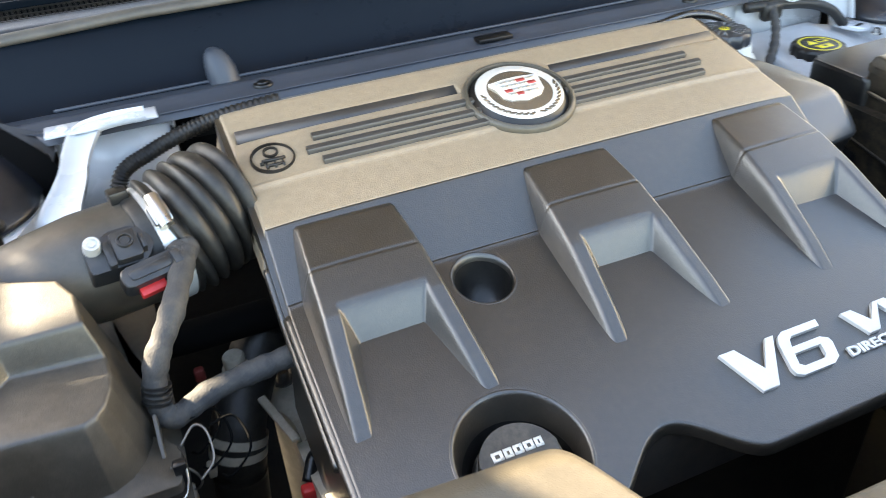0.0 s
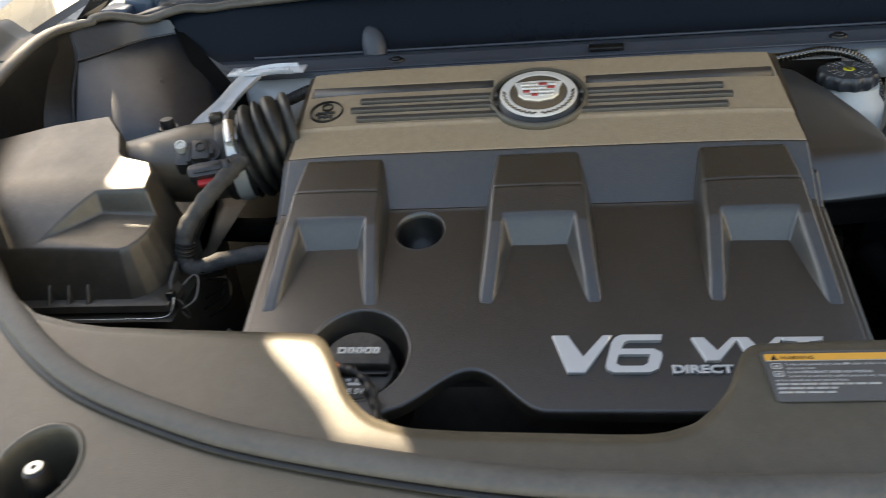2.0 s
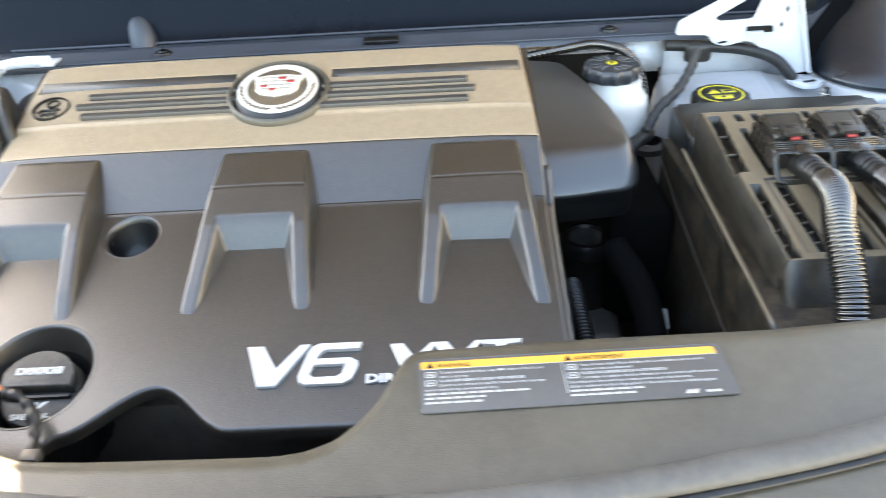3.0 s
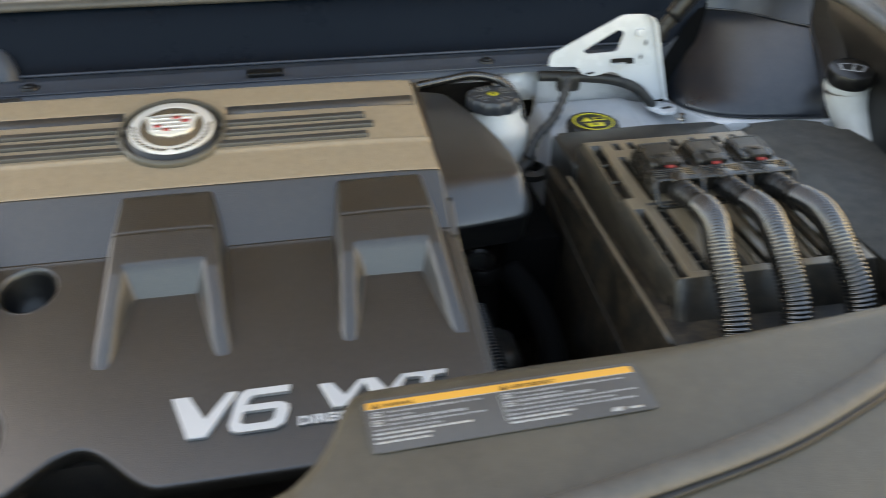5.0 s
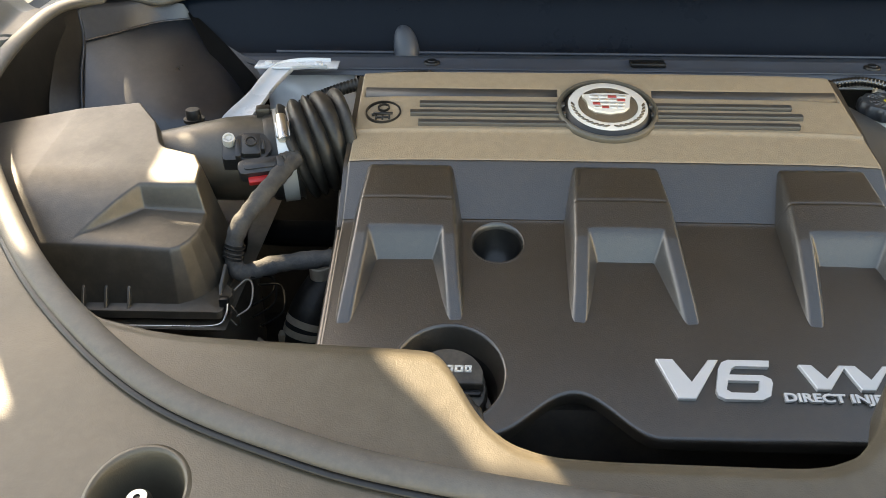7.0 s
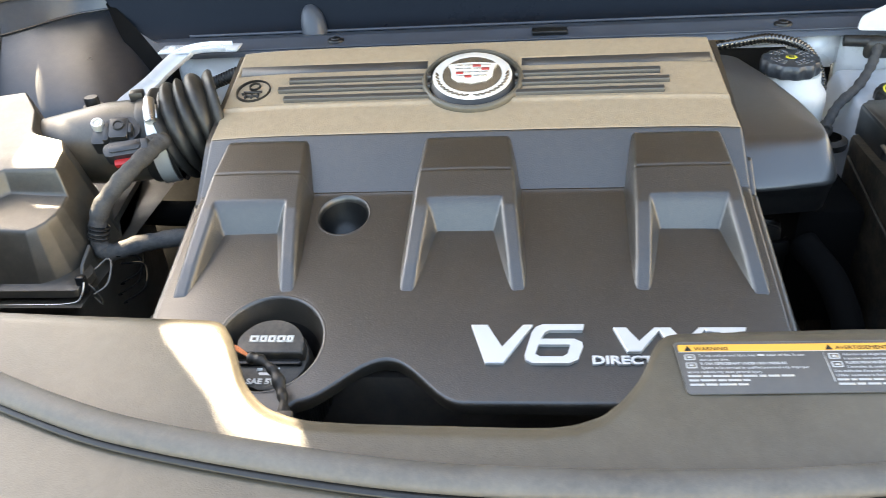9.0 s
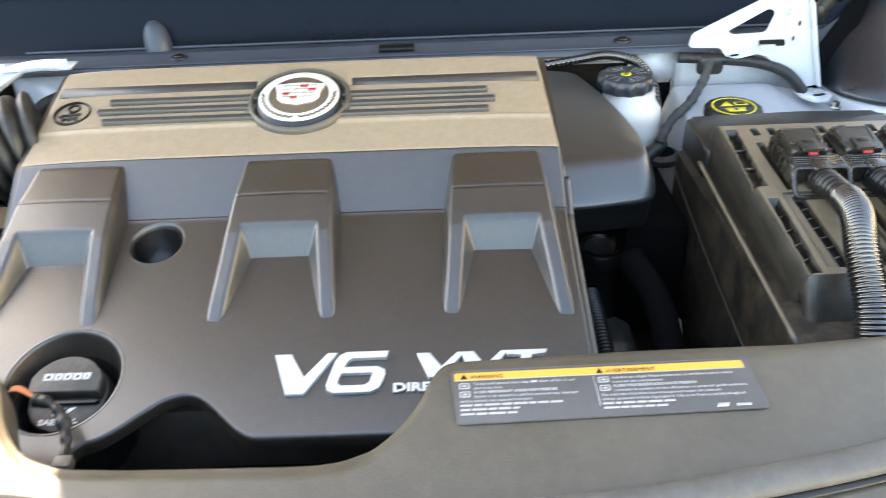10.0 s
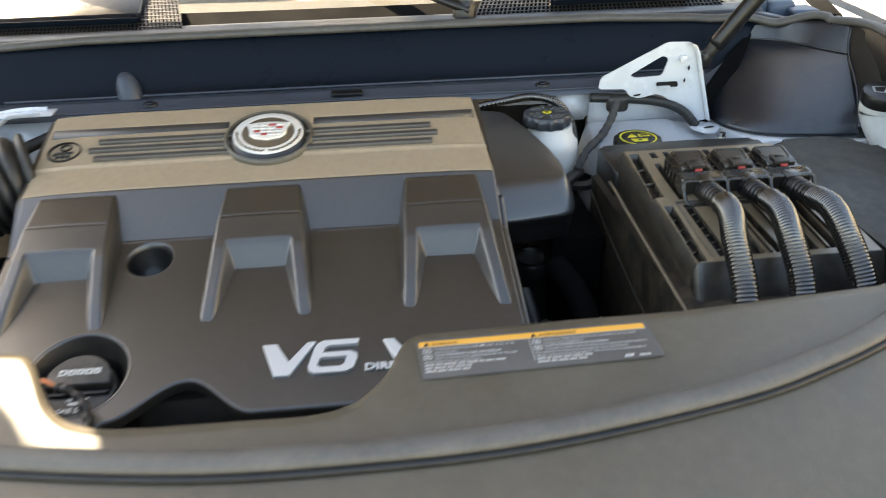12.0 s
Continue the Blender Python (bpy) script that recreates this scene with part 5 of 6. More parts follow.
    prism("base_plate", rounded([(-0.034, -0.020), (0.016, -0.020), (0.026, -0.006), (0.024, 0.012), (0.012, 0.020), (-0.012, 0.020), (-0.018, 0.012), (-0.034, 0.010)], 0.004), -0.02, 0.003, SENSOR, sensor, bevel=0.002, m=m)
    prism("body", rounded([(-0.010, -0.018), (0.013, -0.018), (0.013, 0.012), (-0.010, 0.012)], 0.003), 0.003, 0.012, SENSOR, sensor, bevel=0.0015, m=m)
    prism("side_wall", rounded([(-0.018, -0.020), (-0.011, -0.020), (-0.011, 0.006), (-0.018, 0.006)], 0.002), 0.003, 0.010, SENSOR, sensor, bevel=0.001, m=m)
    prism("rib", [(0.014, -0.012), (0.018, -0.012), (0.018, 0.002), (0.014, 0.004)], 0.003, 0.013, SENSOR, sensor, bevel=0.001, m=m)
    lathe("round_boss", [(0, 0.0135), (0.0045, 0.0135), (0.0052, 0.0125), (0.0056, 0.0150), (0.0072, 0.0150), (0.0078, 0.0115)], (0, 0, 0), SENSOR, sensor, tilt=m @ Matrix.Translation((0.0015, 0.0, 0)), sides=28)
    for x, y in ((-0.0255, 0.006),):
        lathe("screw_pillar", [(0, 0.011), (0.0026, 0.011), (0.0030, 0.0095), (0.0048, 0.0095), (0.0055, 0.0125), (0.0072, 0.0125), (0.0080, 0.008), (0.0080, 0.0)], (0, 0, 0), PALE_METAL, sensor, "pale metal screw", tilt=m @ Matrix.Translation((x, y, 0.001)), sides=24)
    t3 = frame_on((-0.371, 0.053, 0.9565), (1, 0.30, 0.02), (0, 0.8, 0.5)) @ Matrix.Scale(0.9, 4)
    conn = prism("connector", rounded([(-0.030, -0.010), (0.026, -0.010), (0.026, 0.010), (-0.030, 0.010)], 0.0075), -0.010, 0.008, SENSOR, sensor, "black connector shell", bevel=0.002, m=t3, segments=3)
    prism("connector_rib", rounded([(-0.023, -0.005), (0.014, -0.005), (0.014, 0.005), (-0.023, 0.005)], 0.004), 0.008, 0.0098, SENSOR, conn, bevel=0.001, m=t3)
    prism("latch", [(0.016, -0.007), (0.024, -0.007), (0.024, 0.007), (0.016, 0.007)], 0.008, 0.012, SENSOR, conn, bevel=0.001, m=t3)
    box("lock_tab", (0.024, 0.009, 0.008), (0, 0, 0), RED, conn, "red lock tab", bevel=0.0015, turn=t3 @ Matrix.Translation((-0.008, -0.0135, -0.004)))
    hose = thing("wiring_harness", "grey taped wiring harness bending round the filter box", "cable", (-0.37, -0.05, 0.9))
    tube("taped_loom", [(-0.354, 0.066, 0.957), (-0.343, 0.076, 0.957), (-0.350, 0.055, 0.954), (-0.366, 0.013, 0.943), (-0.386, -0.012, 0.921), (-0.394, -0.021, 0.893), (-0.386, -0.027, 0.874), (-0.352, -0.013, 0.876), (-0.308, -0.011, 0.882), (-0.27, -0.01, 0.886)],
         lambda u: 0.0096 + 0.0005 * math.sin(60 * u) + 0.0004 * math.sin(151 * u), TAPE, hose, n=130, sides=16)
    for k in range(4):
        at = axis_frame((-0.3918 - 0.0010 * k, -0.0185 - 0.0012 * k, 0.902 - 0.0042 * k), Vector((-0.25, -0.28, -0.92)).normalized())
        lathe("tie_wrap", [(0.0096, -0.0012), (0.0112, -0.0010), (0.0112, 0.0010), (0.0096, 0.0012)], (0, 0, 0), BLACK, hose, tilt=at, sides=24)
    for k, (a, b) in enumerate(((0.0, 0.0), (0.012, -0.014), (-0.006, 0.02))):
        tube("loose_wire", [(-0.376 + a, -0.032 + b, 0.872), (-0.356 + a, -0.022 + b, 0.864), (-0.350 + a, -0.045 + b, 0.850), (-0.368 + a, -0.06 + b, 0.842), (-0.376 + a, -0.045 + b, 0.83)], 0.0010, VOID, hose, n=30, sides=6)


def bulkhead_hose():
    ho = thing("bulkhead_hose", "black corrugated hose running behind the intake duct", "hose", (-0.32, 0.33, 0.85))
    tube("hose", [(-0.40, 0.31, 0.88), (-0.385, 0.325, 0.918), (-0.352, 0.330, 0.934), (-0.31, 0.332, 0.948), (-0.262, 0.335, 0.957), (-0.20, 0.34, 0.96)], lambda u: 0.0085 + 0.0008 * math.sin(2 * math.pi * 46 * u), RUBBER, ho, n=300, sides=12)
    st = thing("caution_sticker", "small black sticker with a pale round symbol", "sticker", (-0.27, 0.40, 0.93))
    m = Matrix(((1, 0, 0, -0.2700), (0, 0, -1, 0.3985), (0, 1, 0, 0.9330), (0, 0, 0, 1)))
    prism("film", rounded([(-0.026, -0.022), (0.026, -0.022), (0.026, 0.022), (-0.026, 0.022)], 0.003), 0, 0.0008, PRINT_AND_SHADE, st, bevel=0, m=m)
    lathe("symbol_disc", [(0, 0.0012), (0.0125, 0.0012), (0.0128, 0.0008)], (0, 0, 0), PRINT, st, "pale round symbol", tilt=m, sides=32)
    for a in (0.6, -0.6):
        box("symbol_bar", (0.020, 0.0035, 0.0006), (0, 0, 0), PRINT_AND_SHADE, st, bevel=0, turn=m @ Matrix.Translation((0, 0, 0.0014)) @ Matrix.Rotation(a, 4, "Z"))
    lathe("symbol_core", [(0, 0.0018), (0.0042, 0.0018), (0.0044, 0.0012)], (0, 0, 0), PRINT_AND_SHADE, st, tilt=m @ Matrix.Translation((0, 0.003, 0)), sides=18)
    box("backing", (0.12, 0.006, 0.10), (-0.255, 0.4025, 0.905), VOID, st, bevel=0.001)


def axis_frame(o, ax):
    """A matrix at o whose z runs along ax."""
    x = Vector((0, 0, 1)).cross(ax).normalized()
    y = Vector(ax).cross(x)
    m = Matrix((x, y, Vector(ax))).transposed().to_4x4()
    m.translation = o
    return m


def strut_tower(s):
    """Black plastic cover over a suspension tower: a leaning bulge below a wavy upper band."""
    cx = CX + s * 0.71
    st = thing("strut_tower_cover", "black moulded suspension tower cover in the rear corner", "tower cover", (cx, 0.40, 0.85), "tower covers")
    base = catmull([(0.588, 0.374), (0.596, 0.326), (0.625, 0.290), (0.662, 0.272), (0.700, 0.263), (0.745, 0.254), (0.778, 0.250)], 90)
    step = catmull([(0.686, 0.484), (0.708, 0.474), (0.732, 0.462), (0.754, 0.438), (0.774, 0.408), (0.796, 0.378), (0.806, 0.366)], 90)
    crest = catmull([(0.690, 0.494), (0.710, 0.488), (0.734, 0.480), (0.754, 0.458), (0.780, 0.430), (0.804, 0.404), (0.816, 0.390)], 90)
    rows = [(base + (base - step) * 0.02, np.full(90, 0.898)), (base + (base - step) * 0.035, np.full(90, 0.9015)), (base + (base - step) * 0.02, np.full(90, 0.906))]
    for v in np.linspace(0, 1, 30):
        bulge = 1 - v ** 1.12
        rows.append((base * bulge + step * (1 - bulge), np.full(90, 0.910 + 0.085 * v ** 0.86)))
    wave = 0.004 * np.cos(np.linspace(0, 2 * math.pi, 90))
    inset = lambda v: step + (crest - step) * v + np.array([0.0, 0.003])  # noqa: E731
    for v in (0.0, 0.03, 0.08, 0.3, 0.6, 0.85, 0.97):
        rows.append((inset(v), 0.9965 + 0.037 * v + wave * v))
    rows.append((crest + np.array([0.0, 0.012]), 1.0365 + wave))
    rows.append((crest + np.array([0.0, 0.022]), np.full(90, 0.99)))
    X = np.stack([CX + s * p[:, 0] for p, _ in rows])
    Y = np.stack([p[:, 1] for p, _ in rows])
    Z = np.stack([z for _, z in rows])
    sheet("shell", X, Y, Z, TOWER, st)
    edge = [(CX + s * x, y - 0.001, 0.9965) for x, y in step]
    tube("edge_bead", edge, 0.0016, TOWER, st, n=90, sides=8, smooth_path=False)
    corner = [base[-1], base[-1] * 0.55 + step[-1] * 0.45, step[-1], crest[-1]]
    tube("corner_bead", [(CX + s * p[0], p[1] - 0.001, z) for p, z in zip(corner, (0.912, 0.962, 0.997, 1.034))], 0.0022, TOWER, st, n=30, sides=8)
    # return wall from the corner to the wing liner
    c_in = catmull([(0.778, 0.250, 0.898), (0.790, 0.300, 0.950), (0.806, 0.366, 0.997), (0.816, 0.390, 1.036)], 20)
    c_out = catmull([(0.818, 0.236, 0.898), (0.820, 0.262, 0.950), (0.823, 0.315, 0.997), (0.826, 0.352, 1.030)], 20)
    mix = np.linspace(0, 1, 16)[None, :, None]
    F = c_in[:, None] * (1 - mix) + c_out[:, None] * mix
    sheet("return_wall", CX + s * F[..., 0], F[..., 1], F[..., 2], BLACK, st)
    # flange reaching from the tower to the cowl's end, the gap's darkness put into its colour
    cols = np.linspace(0, 1, 30)[None]
    rise = np.linspace(0, 1, 24)[:, None]
    inner = catmull([(0.600, 0.368, 0.88), (0.618, 0.385, 0.925), (0.660, 0.43, 0.975), (0.692, 0.476, 1.005)], 24)
    outer = catmull([(0.566, 0.366, 0.90), (0.566, 0.368, 0.935), (0.622, 0.424, 0.972), (0.690, 0.484, 1.008)], 24)
    F = inner[:, None] * (1 - cols[..., None]) + outer[:, None] * cols[..., None]
    F[..., 2] += -0.006 * np.sin(np.pi * cols) * (1 - rise)
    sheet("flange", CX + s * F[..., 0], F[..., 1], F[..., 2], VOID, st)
    tri = np.array([[(0.622, 0.422, 0.974), (0.590, 0.402, 0.963), (0.556, 0.385, 0.955)], [(0.598, 0.400, 0.958), (0.580, 0.388, 0.951), (0.560, 0.372, 0.941)], [(0.568, 0.370, 0.940), (0.567, 0.368, 0.938), (0.565, 0.364, 0.932)]])
    sheet("corner_gusset", CX + s * tri[..., 0], tri[..., 1], tri[..., 2], BLACK, st)
    sill = [(CX + s * a_, b_) for a_, b_ in ((0.585, 0.40), (0.59, 0.33), (0.62, 0.262), (0.78, 0.235), (0.83, 0.26), (0.83, 0.40))]
    prism("body_sill", rounded(sill, 0.02), 0.80, 0.896, WHITE, st, "white painted body sill under the cover", bevel=0.005)
    tube("strap", [(CX + s * 0.655, 0.325, 0.874), (CX + s * 0.645, 0.29, 0.876), (CX + s * 0.63, 0.24, 0.872), (CX + s * 0.625, 0.20, 0.85)], 0.008, BLACK, st, n=20, sides=10, flat=0.5)


def left_bracket():
    br = thing("tower_bracket", "white painted stamped steel bracket below the cowl", "bracket", (-0.42, 0.36, 0.93))
    pts = catmull([(-0.345, 0.345, 0.971), (-0.380, 0.345, 0.971), (-0.405, 0.338, 0.968), (-0.418, 0.30, 0.962), (-0.427, 0.25, 0.955), (-0.440, 0.205, 0.946), (-0.447, 0.19, 0.93)], 40)
    w = np.interp(np.linspace(0, 1, 40), [0, 0.35, 0.6, 0.85, 1], [0.015, 0.016, 0.013, 0.019, 0.023])
    d = np.gradient(pts, axis=0)
    d /= np.linalg.norm(d, axis=1)[:, None]
    across = np.stack([-d[:, 1], d[:, 0], np.zeros(40)], -1)
    across /= np.linalg.norm(across, axis=1)[:, None]
    nrm = np.cross(d, across)
    nrm /= np.linalg.norm(nrm, axis=1)[:, None]
    rows = []
    for k, off in ((-1, -0.006), (-1, 0), (-0.6, 0.0015), (0.6, 0.0015), (1, 0), (1, -0.006)):
        rows.append(pts + across * (w * k)[:, None] - nrm * off)
    R = np.stack(rows)
    sheet("strap", R[..., 0], R[..., 1], R[..., 2], WHITE, br)
    box("top_plate", (0.115, 0.030, 0.003), (-0.39, 0.352, 0.970), WHITE, br, bevel=0.001)
    for x in (-0.43, -0.36):
        lathe("bolt", [(0, 0.003), (0.005, 0.003), (0.0055, 0.0), (0.009, 0.0), (0.009, -0.002)], (x, 0.350, 0.972), WHITE, br, sides=12)
    for k in range(7):
        box("code_bar", (0.0028, 0.001, 0.010 - 0.002 * (k % 3)), (-0.320 + 0.0042 * k, 0.3795, 0.935), PRINT_AND_SHADE, br, bevel=0)
    bolt = thing("bolt", "dark hexagon bolt beside the filter box", "bolt", (-0.504, 0.235, 0.94))
    lathe("head", [(0, 0.012), (0.0085, 0.012), (0.0095, 0.010), (0.0095, 0.0), (0.0135, 0.0), (0.0135, -0.004), (0.006, -0.004), (0.006, -0.08), (0, -0.08)], (-0.506, 0.235, 0.937), BLACK_DUSTY, bolt, sides=12)


# ---------------------------------------------------------------- battery and fuse side
def fuse_box():
    fb = thing("fuse_box", "dusty black fuse box with slotted lid and three plugs", "fuse box", (0.57, -0.03, 0.86))
    m = frame_on((0, 0.1, 0.955), (1, 0, 0), (0, 1, 0.105))
    # moulded lid: flat top with a sloping front, slots cut through it
    X, Y = np.meshgrid(np.linspace(0.466, 0.694, 254), np.linspace(-0.268, 0.015, 314))
    left = np.interp(Y, [-0.262, 0.013], [0.4775, 0.4690])
    right = np.interp(Y, [-0.262, 0.013], [0.6910, 0.6790])
    X = left + (X - 0.466) / (0.694 - 0.466) * (right - left)
    reach = np.minimum(np.minimum(X - left, right - X), np.minimum(0.015 - Y, Y + 0.268))
    t = np.clip(1 - reach / 0.007, 0, 1)
    H = -0.007 * (1 - np.sqrt(np.clip(1 - t * t, 0, 1))) - 1.5 * np.clip(-0.240 - Y, 0, 1)
    inset = inside(X, Y, [(0.497, -0.119), (0.664, -0.116), (0.668, -0.229), (0.497, -0.231)])
    H = H - 0.0022 * sstep(-0.001, 0.001, inset)
    slots = [((0.4820, -0.001), (0.4802, -0.1050), 0.0112, 0.022), ((0.4846, -0.1300), (0.4845, -0.2360), 0.0088, 0.022), ((0.5100, -0.1265), (0.5135, -0.2270), 0.0100, 0.010),
             ((0.5440, -0.1265), (0.5500, -0.2270), 0.0165, 0.020), ((0.5690, -0.1265), (0.5760, -0.2270), 0.0070, 0.016), ((0.6040, -0.1265), (0.6110, -0.2270), 0.0180, 0.020),
             ((0.6350, -0.1245), (0.6400, -0.2270), 0.0105, 0.022), ((0.6560, -0.1225), (0.6650, -0.2240), 0.0080, 0.016), ((0.5045, -0.029), (0.5070, -0.1120), 0.0060, 0.016)]
    for x in (0.5068, 0.5248, 0.5788, 0.6040, 0.6327, 0.6560):
        slots.append(((x, 0.0005), (x + 0.0006, -0.0100), 0.0068, 0.018))
    for (ax, ay), (bx, by), w, deep in slots:
        u = np.clip(((X - ax) * (bx - ax) + (Y - ay) * (by - ay)) / ((bx - ax) ** 2 + (by - ay) ** 2), 0, 1)
        dx, dy = np.abs(X - ax - u * (bx - ax)), np.abs(Y - ay - u * (by - ay))
        H = H - deep * sstep(w / 2 + 0.0006, w / 2 - 0.0006, np.maximum(dx, dy + w / 2 - 0.0015))
    W = np.stack([X, Y, H], -1) @ np.array(m.to_3x3()).T + np.array(m.translation)
    sheet("lid", W[..., 0], W[..., 1], W[..., 2], FUSE, fb, "dusty brown-black slotted lid", skirt=0.014, lean=0.002)
    # near-black sheets low in the slots paint their inner shade
    for (ax, ay), (bx, by), w, deep in slots:
        prism("slot_shade", [(ax - w / 2, ay), (bx - w / 2, by), (bx + w / 2, by), (ax + w / 2, ay)], -deep - 0.004, 0.003 - deep, PRINT_AND_SHADE, fb, "dark sheet painting the shade inside a slot", bevel=0, m=m)

    def slot_bars(a, b, w, count, lean, high):
        for k in range(count):
            c = Vector(a) + (Vector(b) - Vector(a)) * ((k + 1) / (count + 1))
            prism("slot_bar", [(c.x - w / 2, c.y - lean - 0.0007), (c.x + w / 2, c.y + lean - 0.0007), (c.x + w / 2, c.y + lean + 0.0007), (c.x - w / 2, c.y - lean + 0.0007)], high - 0.004, high, FUSE, fb, bevel=0, m=m)
    slot_bars((0.4820, -0.001), (0.4802, -0.105), 0.0125, 2, 0.0, -0.003)
    slot_bars((0.4846, -0.130), (0.4845, -0.236), 0.0100, 4, 0.003, -0.005)
    slot_bars((0.5100, -0.1265), (0.5135, -0.227), 0.0112, 6, 0.002, -0.005)
    for x0, x1 in ((0.5585, 0.5655), (0.5860, 0.5935), (0.6250, 0.6300), (0.6455, 0.6515)):
        prism("raised_rib", rounded([(x0 - 0.0012, -0.123), (x0 + 0.0012, -0.123), (x1 + 0.0012, -0.230), (x1 - 0.0012, -0.230)], 0.001), -0.003, 0.0018, FUSE, fb, bevel=0.0006, m=m, segments=1)
    wide = [(0.4670, 0.016), (0.6820, 0.016), (0.6950, -0.236), (0.4750, -0.236)]
    prism("lid_skirt", rounded(wide[::-1], 0.008), -0.062, -0.012, FUSE_DARK, fb, bevel=0.004, m=m)
    prism("lower_body", [(0.471, 0.010), (0.678, 0.010), (0.690, -0.256), (0.479, -0.256)][::-1], -0.13, -0.062, DIRT, fb, bevel=0, m=m)
    prism("front_nose", rounded([(0.4755, -0.248), (0.6925, -0.250), (0.6945, -0.277), (0.4735, -0.275)][::-1], 0.008), -0.062, -0.040, BLACK, fb, "glossy black front nose", bevel=0.007, m=m, segments=3)
    for k in range(2):
        prism("nose_lip", rounded([(0.4740, -0.250), (0.6240, -0.250), (0.6240, -0.2815 - 0.001 * k), (0.4720, -0.280 - 0.001 * k)][::-1], 0.004), -0.0640 - 0.005 * k, -0.0615 - 0.005 * k, METAL_DARK if k == 0 else BLACK, fb, "thin layered lip", bevel=0.0008, m=m, segments=1)
    # plugs with their corrugated looms
    ends = [((0.512, -0.145), (0.508, -0.215)), ((0.571, -0.150), (0.572, -0.205)), ((0.632, -0.150), (0.641, -0.205))]
    for (px, top), (mid, end) in zip(((0.5330, 0.001), (0.5870, 0.003), (0.6410, 0.005)), ends):
        plug = thing("wiring_plug", "black locking plug with a red tab and corrugated loom", "connector", (px, -0.05, 0.96), "fuse box plugs")
        t = m @ Matrix.Translation((px, 0.010, 0)) @ Matrix.Diagonal((1.12, 1, 0.68, 1))
        prism("shell", rounded([(-0.0235, -0.050), (0.0215, -0.050), (0.0205, -0.108), (-0.0215, -0.108)][::-1], 0.004), 0.0, 0.026, PLUG, plug, bevel=0.004, m=t)
        prism("cover", rounded([(-0.0185, -0.048), (0.0185, -0.048), (0.0165, -0.092), (-0.0165, -0.092)][::-1], 0.004), 0.024, 0.0345, PLUG, plug, bevel=0.004, m=t)
        border = rounded([(-0.0155, -0.0505), (0.0155, -0.0505), (0.0140, -0.078), (-0.0140, -0.078)], 0.003)
        bp = [tuple(t @ Vector((x, y, 0.0347))) for x, y in border]
        tube("raised_border", bp + bp[:1], 0.0011, PLUG, plug, n=len(bp) + 1, sides=6, caps=False, smooth_path=False)
        prism("dusty_plate", rounded([(-0.0135, -0.0525), (0.0135, -0.0525), (0.0125, -0.076), (-0.0125, -0.076)][::-1], 0.002), 0.0345, 0.0352, BLACK_DUSTY, plug, "dusty plate on top", bevel=0, m=t)
        for sx in (-1, 1):
            for k in range(5):
                yy = -0.056 - 0.010 * k
                prism("side_rib", [(sx * 0.0225 - 0.0020, yy), (sx * 0.0225 + 0.0020, yy), (sx * 0.0225 + 0.0020, yy - 0.0034), (sx * 0.0225 - 0.0020, yy - 0.0034)][::-1], 0.002, 0.0235, PLUG, plug, bevel=0.0006, m=t, segments=1)
        prism("latch", rounded([(-0.0085, -0.074), (0.0085, -0.074), (0.0080, -0.094), (-0.0080, -0.094)][::-1], 0.002), 0.034, 0.0395, BLACK_DUSTY, plug, "dusty latch", bevel=0.0015, m=t)
        # groove drawn as a dark patch on top of the latch
        prism("latch_groove", [(-0.0050, -0.078), (0.0050, -0.078), (0.0050, -0.084), (-0.0050, -0.084)][::-1], 0.0395, 0.0397, PRINT_AND_SHADE, plug, "dark patch painted as a groove in the latch", bevel=0, m=t)
        prism("lock_tab", [(-0.0030, -0.0940), (0.0045, -0.0940), (0.0045, -0.0975), (-0.0030, -0.0975)][::-1], 0.0300, 0.0345, TAB_RED, plug, "red lock tab", bevel=0.0008, m=t)
        prism("lever", rounded([(-0.0250, -0.098), (0.0250, -0.098), (0.0245, -0.117), (-0.0245, -0.117)][::-1], 0.004), 0.004, 0.0320, PLUG, plug, bevel=0.003, m=t)
        for k in range(4):
            prism("fin", [(-0.0215, -0.1010 - 0.0036 * k), (0.0215, -0.1010 - 0.0036 * k), (0.0215, -0.1024 - 0.0036 * k), (-0.0215, -0.1024 - 0.0036 * k)][::-1], 0.0315, 0.0332, PLUG, plug, bevel=0, m=t)
        prism("bail_clip", rounded([(-0.0090, -0.110), (0.0090, -0.110), (0.0080, -0.1245), (-0.0080, -0.1245)][::-1], 0.003), 0.028, 0.0350, PLUG, plug, "small clip over the bail", bevel=0.002, m=t)
        loop = rounded([(-0.0245, -0.1185), (0.0245, -0.1185), (0.0230, -0.1370), (-0.0230, -0.1370)], 0.005)
        lp = [tuple(t @ Vector((x, y, 0.030 + (y + 0.1185) * 1.7))) for x, y in loop]
        tube("bail_wire", lp + lp[:1], 0.0025, PLUG, plug, "glossy locking bail", n=len(lp) + 1, sides=8, caps=False, smooth_path=False)
        a = t @ Vector((0.002, -0.119, 0.012))
        b = Vector((px + 0.003, -0.052, 0.9575))
        path = [tuple(a), tuple(b), (px * 0.5 + mid[0] * 0.5, -0.105, 0.969), (mid[0], mid[1], 0.957), ((mid[0] + end[0]) / 2, -0.185, 0.925), (end[0], end[1], 0.880), (end[0] + 0.005, -0.225, 0.84)]
        rings = 62
        tube("loom", [tuple(p) for p in catmull(path, 100)[20:]], lambda u: 0.0122 + 0.0018 * abs(math.sin(math.pi * rings * u)) ** 0.7, CONDUIT, plug, "shiny black corrugated loom", n=rings * 8, sides=20)
        neck = catmull(path, 100)[:23]
